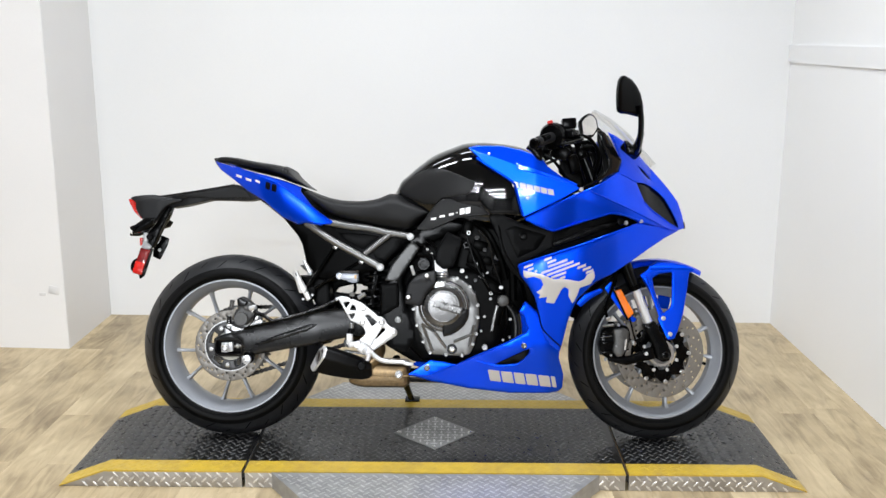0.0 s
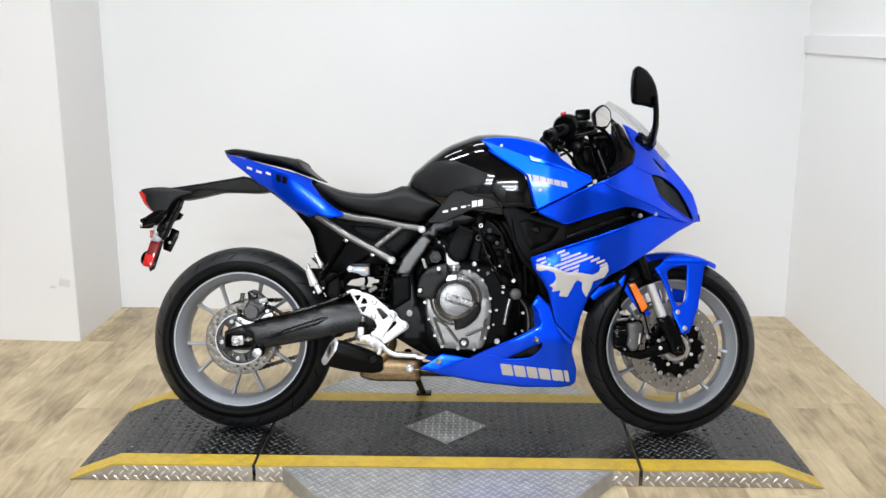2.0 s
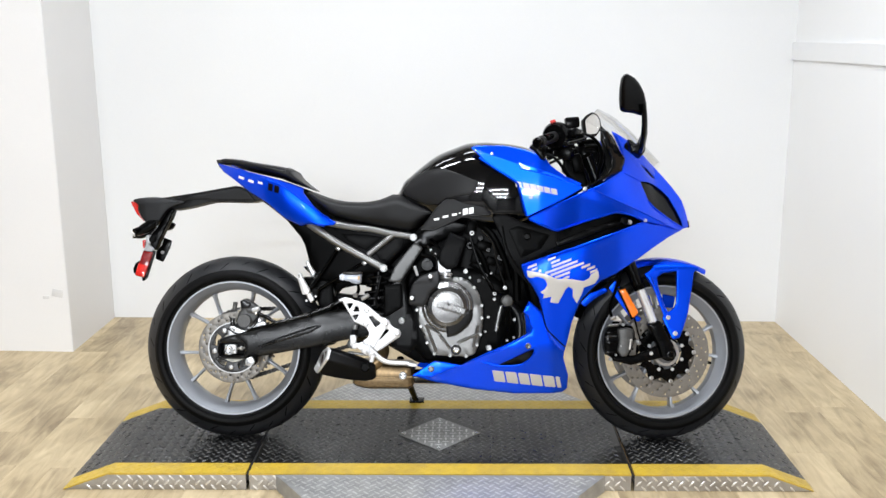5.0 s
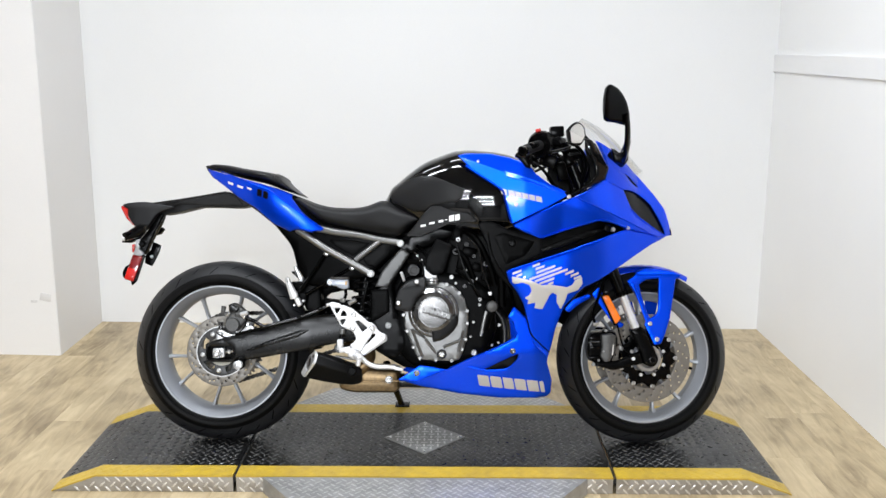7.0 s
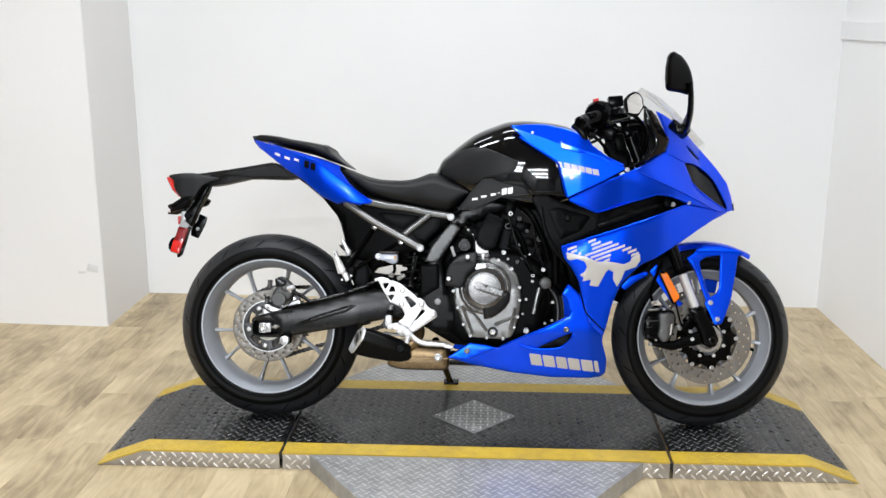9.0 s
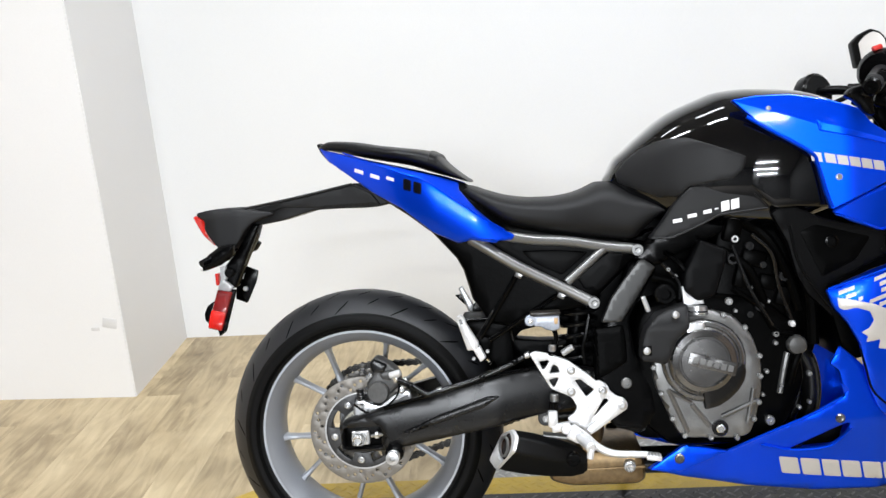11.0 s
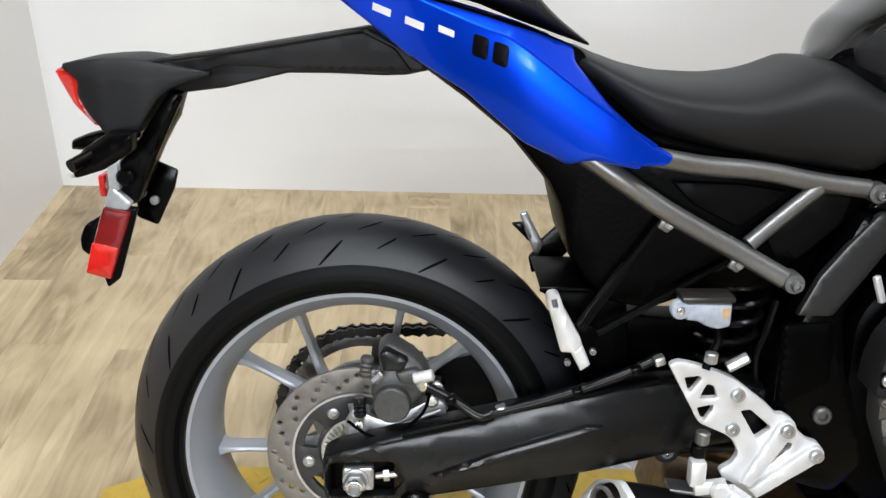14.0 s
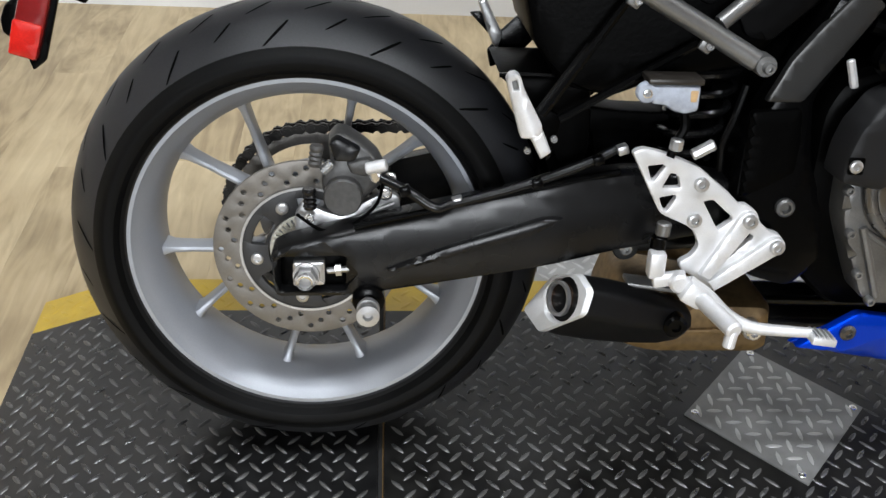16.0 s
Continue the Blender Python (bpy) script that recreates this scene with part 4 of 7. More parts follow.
slot = soft([(-0.030, 0.339), (0.050, 0.342), (0.050, 0.297), (-0.030, 0.295)], 0.006)
swing = part("swingarm", panel(soft(SWING, 0.008), swing_y, 0.040, 0.007, 0.014, [slot]), swing_black, bike, "black box-section swingarm")
part("far_arm", mirrored(panel(soft(SWING, 0.008), swing_y, 0.034, 0.010, 0.03)), satin_black, swing)
part("cross_brace", block((0.415, 0, 0.40), (0.09, 0.20, 0.07), 0.02), satin_black, swing)
RIB = [(0.092, 0.326), (0.177, 0.362), (0.285, 0.398), (0.312, 0.397), (0.272, 0.373), (0.178, 0.345), (0.112, 0.325)]
part("rib", panel(soft(RIB, 0.008), lambda x, z: swing_y(x, z) - 0.0075, 0.016, 0.006, 0.012), swing_black, swing)
part("top_edge", tube([(0.06, -0.122, 0.380), (0.18, -0.122, 0.409), (0.29, -0.117, 0.434), (0.375, -0.110, 0.449)], 0.004, 8), satin_black, swing)
part("slot_floor", panel(slot, -0.108, 0.01, 0.0005, 0.03), deep_black, swing)
part("axle_block", panel(soft([(-0.014, 0.333), (0.024, 0.334), (0.024, 0.303), (-0.014, 0.301)], 0.003), -0.124, 0.016, 0.002, 0.02), alu, swing, "bright axle block")
part("axle_washer", lathe([(0.0165, 0), (0.0165, 0.003), (0.0155, 0.004), (0.008, 0.004)], (0.002, -0.124, 0.317), (0, -1, 0), 28), alu, swing)
part("axle_nut", lathe([(0.0145, 0.002), (0.0145, 0.012), (0.0130, 0.014), (0.009, 0.014)], (0.002, -0.124, 0.317), (0, -1, 0), 6), alu, swing, "bright hexagonal axle nut")
part("axle_end", lathe([(0.0105, 0), (0.0105, 0.022), (0.0092, 0.0235), (0.0072, 0.0225), (0.0068, 0.004)], (0.002, -0.124, 0.317), (0, -1, 0), 24, False, False), chrome, swing, "bright hollow axle end")
# black disc supplies the darkness inside the hollow axle
part("axle_bore_shade", lathe([(0.0069, 0.005), (0, 0.0045)], (0.002, -0.124, 0.317), (0, -1, 0), 16), deep_black, swing)
part("adjuster_bolt", rod((0.026, -0.118, 0.320), (0.058, -0.118, 0.323), 0.0042, 8), bolt_steel, swing)
part("adjuster_nut", lathe([(0, 0), (0.0078, 0), (0.0078, 0.007), (0, 0.007)], (0.037, -0.118, 0.321), (1, 0, 0.1), 6), alu, swing)
part("stand_spool", lathe([(0, 0), (0.010, 0), (0.010, 0.010), (0.014, 0.011), (0.014, 0.017), (0.009, 0.018), (0.009, 0.026), (0.014, 0.027), (0.014, 0.033), (0.006, 0.034), (0.005, 0.028), (0, 0.028)], (0.077, -0.130, 0.281), (0, -1, 0), 18), alu, swing, "bright paddock-stand spool")
part("spool_boss", lathe([(0.020, 0), (0.020, 0.022), (0.016, 0.025), (0, 0.025)], (0.077, -0.106, 0.284), (0, -1, 0), 18), satin_black, swing)
part("axle", rod((RC[0], -0.13, RC[1]), (RC[0], 0.14, RC[1]), 0.010), chrome, swing)

CAL = [(0.028, 0.474), (0.039, 0.484), (0.051, 0.481), (0.071, 0.469), (0.087, 0.455), (0.094, 0.441), (0.091, 0.422), (0.071, 0.403), (0.036, 0.395), (0.022, 0.411), (0.020, 0.430), (0.032, 0.445)]
caliper = part("rear_caliper", panel(soft(CAL, 0.005), lambda x, z: -0.094 + 0.25 * max(0, z - 0.44), 0.040, 0.006, 0.010), caliper_grey, bike, "grey cast rear brake caliper")
part("piston_cover", lathe([(0.0235, 0), (0.0235, 0.014), (0.0215, 0.0165), (0, 0.0165)], (0.0465, -0.093, 0.411), (0, -1, 0), 28), caliper_grey, caliper)
part("caliper_bridge", panel(soft([(0.030, 0.476), (0.040, 0.482), (0.068, 0.468), (0.060, 0.452), (0.036, 0.452)], 0.004), -0.098, 0.02, 0.004, 0.010), case_dark, caliper)
part("caliper_step", panel(soft([(0.050, 0.452), (0.078, 0.458), (0.088, 0.444), (0.074, 0.434), (0.056, 0.438)], 0.004), -0.100, 0.02, 0.004, 0.010), caliper_grey, caliper)
for (ax, az), (bx2, bz2), mm in (((0.017, 0.474), (0.013, 0.446), caliper_grey), ((0.006, 0.420), (0.007, 0.392), case_dark)):
    part("slide_pin", lathe([(0.0072, 0), (0.0085, 0.002)] + [(0.0085 - 0.0018 * (k % 2), 0.005 + k * 0.0028) for k in range(7)] + [(0.0075, 0.026), (0, 0.027)], (ax, -0.100, az), (bx2 - ax, 0, bz2 - az), 14), mm, caliper)
MOUNT = [(-0.014, 0.345), (-0.014, 0.377), (-0.004, 0.397), (0.004, 0.393), (0.021, 0.384), (0.045, 0.376), (0.071, 0.396), (0.099, 0.411), (0.114, 0.404), (0.116, 0.375), (0.09, 0.345), (0.0, 0.335)]
part("mount_plate", panel(soft(MOUNT, 0.005), -0.083, 0.008, 0.002, 0.014), alu, caliper, "pale cast caliper bracket")
part("mount_rib", tube([(0.050, -0.085, 0.371), (0.078, -0.086, 0.384), (0.108, -0.085, 0.396)], 0.003, 8), alu, caliper)
part("pad_pin", rod((0.022, -0.100, 0.441), (0.034, -0.100, 0.453), 0.006, 8), chrome, caliper)
for bx, bz, br in ((0.005, 0.380, 0.0062), (0.097, 0.413, 0.0085), (0.103, 0.432, 0.007)):
    part("bolt", bolt(bx, -0.095, bz, br), chrome, caliper)
part("banjo", rod((0.083, -0.107, 0.438), (0.094, -0.092, 0.440), 0.009, 10), chrome, caliper)
part("bleed_nipple", rod((0.074, -0.102, 0.446), (0.098, -0.106, 0.453), 0.0075, 10), alu_white, caliper)
hose = part("rear_brake_hose", tube([(0.092, -0.106, 0.436), (0.125, -0.120, 0.424), (0.155, -0.128, 0.408), (0.178, -0.124, 0.412), (0.25, -0.118, 0.430), (0.33, -0.112, 0.458), (0.378, -0.108, 0.482)], 0.0062, 10), case_dark, bike, "black rear brake hose")
for hx, hz in ((0.120, 0.427), (0.182, 0.414), (0.275, 0.438), (0.345, 0.468), (0.372, 0.481)):
    part("hose_clip", block((hx, -0.121, hz), (0.013, 0.014, 0.011), 0.002, (0, -20, 0)), alu if hx in (0.182, 0.372) else satin_black, hose)
part("sensor_wire", tube([(-0.01, -0.096, 0.385), (0.02, -0.104, 0.368), (0.05, -0.106, 0.372), (0.085, -0.104, 0.40), (0.095, -0.100, 0.432)], 0.0022, 6), deep_black, bike)

# -- frame, subframe --
spar = [(0.598, 0.668), (0.650, 0.652), (0.690, 0.672), (0.90, 0.76), (1.05, 0.86), (1.05, 0.94), (0.85, 0.84), (0.66, 0.735)]
frame_ob = part("main_frame", panel(soft(spar, 0.015), lambda x, z: -0.115 + 0.09 * max(0, (x - 0.8) / 0.25), 0.03, 0.008, 0.03), satin_black, bike, "black main frame")
part("far_spar", mirrored(panel(soft(spar, 0.015), lambda x, z: -0.115 + 0.09 * max(0, (x - 0.8) / 0.25), 0.03, 0.008, 0.04)), satin_black, frame_ob)
PIV = [(0.596, 0.668), (0.652, 0.652), (0.612, 0.590), (0.588, 0.545), (0.600, 0.47), (0.632, 0.40), (0.640, 0.345), (0.602, 0.302), (0.545, 0.318), (0.512, 0.38), (0.512, 0.50), (0.530, 0.522), (0.548, 0.56), (0.575, 0.62)]
part("pivot_plate", panel(soft(PIV, 0.012), -0.126, 0.05, 0.009, 0.02), satin_black, frame_ob)
part("far_pivot_plate", mirrored(panel(soft(PIV, 0.012), -0.126, 0.05, 0.009, 0.04)), satin_black, frame_ob)
part("cover_strip", panel(soft([(0.612, 0.668), (0.625, 0.670), (0.646, 0.653), (0.606, 0.592), (0.572, 0.542), (0.529, 0.542), (0.540, 0.566), (0.551, 0.591), (0.580, 0.630)], 0.005), lambda x, z: -0.130 + 0.5 * ((x - 0.53) * 0.82 - (z - 0.542) * 0.57 - 0.020) ** 2, 0.010, 0.003, 0.010), strip_grey, frame_ob, "satin grey frame cover")
part("lower_cover", panel(soft([(0.515, 0.531), (0.574, 0.536), (0.579, 0.50), (0.579, 0.458), (0.539, 0.433), (0.517, 0.424)], 0.006), -0.1305, 0.010, 0.004, 0.014), deep_black, frame_ob, "matte black pivot cover")
part("pivot_bolt", lathe([(0.0115, 0), (0.0115, 0.006), (0.009, 0.008), (0.006, 0.008), (0.005, 0.003), (0, 0.003)], (0.575, -0.126, 0.413), (0, -1, 0), 18), case_light, frame_ob, "dull swingarm pivot bolt")
for s in (-1, 1):
    for pts, r, nm in (([(0.335, 0.150 * s, 0.737), (0.40, 0.136 * s, 0.724), (0.47, 0.122 * s, 0.716), (0.54, 0.110 * s, 0.701), (0.605, 0.104 * s, 0.692)], 0.0115, "upper_tube"), ([(0.268, 0.128 * s, 0.733), (0.31, 0.136 * s, 0.706), (0.366, 0.134 * s, 0.669), (0.456, 0.130 * s, 0.619), (0.508, 0.132 * s, 0.590)], 0.0120, "lower_tube"), ([(0.463, 0.128 * s, 0.630), (0.500, 0.120 * s, 0.660), (0.544, 0.112 * s, 0.695)], 0.0095, "brace_tube")):
        sub = part("subframe_" + nm, tube(pts, r, 14), tube_grey, bike, "satin grey subframe tube")
        ends = {"upper_tube": [pts[-1]], "lower_tube": [pts[-1]]}.get(nm, [])
        for ex, ey, ez in ends:
            part("lug", lathe([(0, -0.014), (0.0115, -0.014), (0.0125, -0.010), (0.0125, 0.010), (0.0115, 0.014), (0, 0.014)], (ex + 0.008, ey, ez - 0.003), (0, 1, 0), 16), tube_grey, sub)
            part("mount_bolt", bolt(ex + 0.009, ey + 0.014 * s, ez - 0.004, 0.0068, 0.009, (0, s, 0)), bolt_steel, sub, "bright mounting bolt")
    for bx, bz, by in ((0.366, 0.655, 0.128), (0.452, 0.607, 0.126)):
        part("tab", block((bx, by * s, bz), (0.016, 0.008, 0.020), 0.003, (0, 30, 0)), tube_grey, sub)
        part("tab_bolt", bolt(bx + 0.002, (by + 0.004) * s, bz - 0.002, 0.005, 0.004, (0, s, 0)), alu, sub)

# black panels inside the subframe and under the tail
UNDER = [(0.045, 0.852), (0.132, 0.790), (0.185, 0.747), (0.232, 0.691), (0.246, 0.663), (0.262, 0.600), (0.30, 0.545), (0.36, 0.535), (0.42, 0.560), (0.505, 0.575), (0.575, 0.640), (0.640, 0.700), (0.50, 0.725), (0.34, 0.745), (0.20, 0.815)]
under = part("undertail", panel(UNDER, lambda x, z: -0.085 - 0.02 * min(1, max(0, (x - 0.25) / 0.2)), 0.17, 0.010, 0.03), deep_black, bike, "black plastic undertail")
part("side_infill", panel(soft([(0.372, 0.700), (0.452, 0.698), (0.512, 0.690), (0.455, 0.645), (0.40, 0.672)], 0.006), -0.112, 0.012, 0.003, 0.02), matte_black, under)
part("side_infill", panel(soft([(0.485, 0.640), (0.555, 0.690), (0.585, 0.683), (0.575, 0.650), (0.530, 0.608), (0.50, 0.612)], 0.006), -0.112, 0.012, 0.003, 0.02), matte_black, under)
part("hugger", skin([[(RC[0] + rr * math.cos(radians(a)), y, RC[1] + rr * math.sin(radians(a))) for y, rr in ((-0.095, 0.325), (-0.06, 0.342), (0.06, 0.342), (0.095, 0.325), (0.092, 0.321), (0.06, 0.337), (-0.06, 0.337), (-0.092, 0.321))] for a in range(2, 27, 4)]), deep_black, bike, "black plastic rear hugger")
for a, b in (((0.362, -0.118, 0.655), (0.275, -0.118, 0.52)), ((0.445, -0.116, 0.605), (0.295, -0.118, 0.515)), ((0.325, -0.112, 0.60), (0.27, -0.116, 0.52))):
    part("peg_stay", tube([a, b], 0.0055, 8), satin_black, bike)

part("inner_fender", panel(soft([(0.228, 0.553), (0.300, 0.553), (0.338, 0.548), (0.345, 0.47), (0.330, 0.42), (0.317, 0.40), (0.305, 0.43), (0.285, 0.475), (0.262, 0.515), (0.240, 0.543)], 0.006), -0.075, 0.15, 0.006, 0.02), deep_black, bike, "black plastic inner fender behind the rear tyre")
part("fender_edge", tube([(0.229, -0.072, 0.5535), (0.262, -0.077, 0.5555), (0.300, -0.077, 0.5545)], 0.003, 6), satin_black, bike)

# -- passenger pegs --
PEG = [(0.2286, 0.5668), (0.2316, 0.5733), (0.2385, 0.5754), (0.2441, 0.571), (0.249, 0.5565), (0.2722, 0.5154), (0.2718, 0.5062), (0.2636, 0.5012), (0.2485, 0.4996), (0.2362, 0.5411)]
ridge = lambda x, z: -0.150 + 0.35 * abs((x - 0.2375) * 0.93 + (z - 0.570) * 0.365)
foot = part("passenger_peg", panel(soft(PEG, 0.003), ridge, 0.018, 0.0018, 0.009, [soft([(0.2342, 0.566), (0.2400, 0.568), (0.2430, 0.5565), (0.2369, 0.5555)], 0.001)]), alu_white, bike, "folded bright aluminium passenger footpeg", 25)
part("peg_slot_floor", panel(soft([(0.233, 0.568), (0.241, 0.570), (0.2445, 0.555), (0.236, 0.554)], 0.001), -0.144, 0.004, 0.0005, 0.02), case_light, foot)
part("peg_clamp", panel(soft([(0.2578, 0.503), (0.275, 0.5065), (0.2856, 0.4814), (0.274, 0.473)], 0.002), -0.140, 0.020, 0.003, 0.012), alu_white, foot)
for px, pz in ((0.2596, 0.4798), (0.2896, 0.4938)):
    part("peg_pin", bolt(px, -0.126, pz, 0.0042, 0.004), bolt_steel, foot)
part("hanger", panel(soft([(0.262, 0.515), (0.285, 0.525), (0.300, 0.515), (0.292, 0.480), (0.276, 0.466)], 0.006), -0.112, 0.010, 0.002, 0.02), deep_black, foot)

FARB = [(0.207, 0.588), (0.222, 0.590), (0.248, 0.562), (0.271, 0.584), (0.287, 0.589), (0.301, 0.560), (0.270, 0.526), (0.238, 0.515), (0.233, 0.538), (0.244, 0.551)]
fb2 = part("far_peg_hanger", panel(soft(FARB, 0.003), 0.118, 0.008, 0.002, 0.02), satin_black, bike)
part("far_peg", panel(soft([(0.217, 0.605), (0.227, 0.610), (0.252, 0.563), (0.246, 0.542), (0.238, 0.55)], 0.003), 0.108, 0.012, 0.003, 0.012), alu, fb2)

# -- rear brake reservoir and hose --
RES = [(0.385, 0.568), (0.443, 0.567), (0.443, 0.538), (0.428, 0.534), (0.413, 0.538), (0.405, 0.544), (0.390, 0.545)]
res = part("brake_fluid_reservoir", panel(soft(RES, 0.004), -0.158, 0.032, 0.005, 0.012), fluid_white, bike, "translucent white brake fluid reservoir")
part("cap", block((0.414, -0.142, 0.5715), (0.062, 0.036, 0.007), 0.002), cap_brown, res)
part("ear", lathe([(0.0115, 0), (0.0115, 0.008), (0.010, 0.010), (0, 0.010)], (0.383, -0.148, 0.558), (0, -1, 0), 18), fluid_white, res)
part("ear_bolt", bolt(0.383, -0.158, 0.558, 0.0055, 0.003), chrome, res)
part("level_mark", panel(soft([(0.431, 0.562), (0.440, 0.562), (0.439, 0.549), (0.432, 0.549)], 0.002), -0.1585, 0.002, 0.0004, 0.02), amber_mark, res, "small orange level mark")
part("reservoir_hose", tube([(0.432, -0.142, 0.533), (0.434, -0.144, 0.515), (0.426, -0.146, 0.498), (0.420, -0.15, 0.482)], 0.0052, 8), deep_black, res)

# -- shock absorber --
shock = part("shock_absorber", rod((0.470, -0.01, 0.43), (0.50, -0.01, 0.64), 0.020), satin_black, bike, "black shock absorber with coil spring")
coil = [(0.470 + 0.030 * t / 1 + 0.036 * math.cos(6.5 * 2 * math.pi * t), -0.03 + 0.036 * math.sin(6.5 * 2 * math.pi * t), 0.44 + 0.16 * t) for t in [i / 78 for i in range(79)]]
part("spring", tube(coil, 0.0052, 7, 1), case_dark, shock)
link = part("linkage_arm", rod((0.404, -0.060, 0.331), (0.500, -0.060, 0.336), 0.009), strip_grey, bike, "grey suspension linkage arm")
part("link_eye", lathe([(0.008, 0), (0.017, 0), (0.017, 0.014), (0.015, 0.016), (0.008, 0.016)], (0.404, -0.055, 0.331), (0, -1, 0), 20, True), strip_grey, link)
part("link_bolt", bolt(0.404, -0.068, 0.331, 0.009, 0.008), chrome, link)
part("breather_hose", tube([(0.506, -0.122, 0.560), (0.497, -0.124, 0.52), (0.489, -0.122, 0.489), (0.492, -0.118, 0.455)], 0.0045, 8), satin_black, bike, "thin black breather hose")

# -- near rearset: bright plate, peg, brake pedal --
PLATE = [(0.377, 0.486), (0.382, 0.490), (0.389, 0.492), (0.410, 0.488), (0.432, 0.480), (0.455, 0.471), (0.476, 0.454), (0.497, 0.438), (0.511, 0.424), (0.519, 0.425), (0.534, 0.415), (0.539, 0.402), (0.553, 0.390), (0.566, 0.387), (0.574, 0.375), (0.572, 0.364), (0.539, 0.342), (0.507, 0.319), (0.490, 0.310), (0.468, 0.331), (0.453, 0.338), (0.448, 0.349), (0.463, 0.358), (0.470, 0.372), (0.461, 0.390), (0.452, 0.397), (0.418, 0.412)]
ph = [soft(o, 0.003) for o in ([(0.396, 0.471), (0.414, 0.473), (0.417, 0.470), (0.406, 0.453), (0.402, 0.454)], [(0.424, 0.463), (0.433, 0.460), (0.438, 0.445), (0.416, 0.444)], [(0.414, 0.432), (0.433, 0.436), (0.434, 0.431), (0.425, 0.415), (0.421, 0.417)], [(0.467, 0.428), (0.479, 0.430), (0.505, 0.408), (0.505, 0.404), (0.490, 0.392), (0.486, 0.397)], [(0.499, 0.353), (0.520, 0.383), (0.527, 0.388), (0.534, 0.385), (0.533, 0.380), (0.514, 0.361), (0.503, 0.351)])]
rearset = part("rearset_plate", panel(soft(PLATE, 0.006), -0.150, 0.010, 0.0014, 0.012, ph), alu_white, bike, "bright cast aluminium footrest plate")
for (ax, az), (bx2, bz2), w0, w1 in (((0.523, 0.407), (0.480, 0.332), 0.0110, 0.0075), ((0.561, 0.374), (0.490, 0.320), 0.0110, 0.0075)):
    th = math.atan2(az - bz2, ax - bx2)
    n2 = (-math.sin(th), math.cos(th))
    out = [(ax + w0 * math.cos(th + q), az + w0 * math.sin(th + q)) for q in [math.pi / 2 - math.pi * k / 8 for k in range(9)]] + [(bx2 - n2[0] * w1, bz2 - n2[1] * w1), (bx2 + n2[0] * w1, bz2 + n2[1] * w1)]
    part("peg_bracket", panel(out, -0.158, 0.012, 0.0016, 0.012), alu_white, rearset)
for bx, bz, by in ((0.461, 0.450, -0.151), (0.459, 0.405, -0.151), (0.523, 0.407, -0.159), (0.561, 0.374, -0.159)):
    part("bolt", bolt(bx, by, bz, 0.0088, 0.005), alu, rearset)
part("heel_bush", rod((0.424, -0.152, 0.402), (0.423, -0.152, 0.386), 0.009), case_light, rearset)
part("master_cylinder", rod((0.421, -0.150, 0.384), (0.420, -0.150, 0.352), 0.0095), satin_black, rearset)
part("clevis", block((0.418, -0.160, 0.352), (0.020, 0.020, 0.034), 0.004), alu_white, rearset)
part("pushrod_joint", lathe([(0.012, 0), (0.012, 0.010), (0.009, 0.013), (0, 0.013)], (0.444, -0.168, 0.334), (0, -1, 0), 16), alu_white, rearset)
part("pedal_link", block((0.434, -0.165, 0.335), (0.04, 0.010, 0.018), 0.004, (0, -8, 0)), alu_white, rearset)
part("rider_peg", rod((0.470, -0.182, 0.318), (0.490, -0.252, 0.312), 0.0105, 14, 0.004), alu_white, rearset, "bright knurled rider footpeg")
part("peg_feeler", rod((0.489, -0.246, 0.310), (0.485, -0.25, 0.290), 0.007, 10), alu_white, rearset)
part("peg_mount", block((0.462, -0.176, 0.322), (0.030, 0.026, 0.028), 0.005, (0, 30, 0)), alu_white, rearset)
pedal = part("brake_pedal", tube([(0.455, -0.172, 0.334), (0.480, -0.178, 0.318), (0.505, -0.184, 0.296), (0.535, -0.190, 0.283), (0.580, -0.196, 0.281), (0.606, -0.198, 0.280)], (0.0098, 0.0062), 10, 6), alu_white, bike, "bright aluminium brake pedal")
part("pedal_pad", block((0.615, -0.203, 0.277), (0.030, 0.028, 0.010), 0.002, (0, 8, 0)), alu_white, pedal)
for i in range(4):
    part("pad_tooth", block((0.605 + i * 0.0065, -0.203, 0.2835 - i * 0.001), (0.003, 0.026, 0.004), 0.001, (0, 8, 0)), alu, pedal)
part("brake_switch", rod((0.444, -0.154, 0.486), (0.468, -0.154, 0.500), 0.007, 8), alu, bike)
part("banjo_bolt", rod((0.424, -0.154, 0.492), (0.425, -0.154, 0.505), 0.008, 8), alu, bike)

# -- exhaust --
HEX = dense(soft([(0.013, 0.028), (-0.024, 0.047), (-0.053, 0.038), (-0.060, 0.009), (-0.010, -0.043), (0.034, -0.034)], 0.006, 3), 0.006)
HEX_C = (-0.018, 0.007)


def can_ring(s, grow, back=0.0, shape=HEX):
    """A ring of the silencer: s runs from its slanted rear face to its front end."""
    cx, cy, cz, shear = 0.3135 + 0.172 * s, -0.133 + 0.028 * s, 0.288 - 0.043 * s, max(0.0, 1 - 1.6 * s)
    out = []
    for a, b in shape:
        dy, dz = (a - HEX_C[0]) * grow, (b - HEX_C[1]) * grow
        out.append((cx + back + shear * (-0.42 * dy + 0.37 * dz), cy + dy, cz + dz))
    return out


# circles whose points lie in the same directions as those of the hexagon
round_of = lambda r: [(HEX_C[0] + r * (a - HEX_C[0]) / math.hypot(a - HEX_C[0], b - HEX_C[1]), HEX_C[1] + 0.002 + r * (b - HEX_C[1]) / math.hypot(a - HEX_C[0], b - HEX_C[1])) for a, b in HEX]
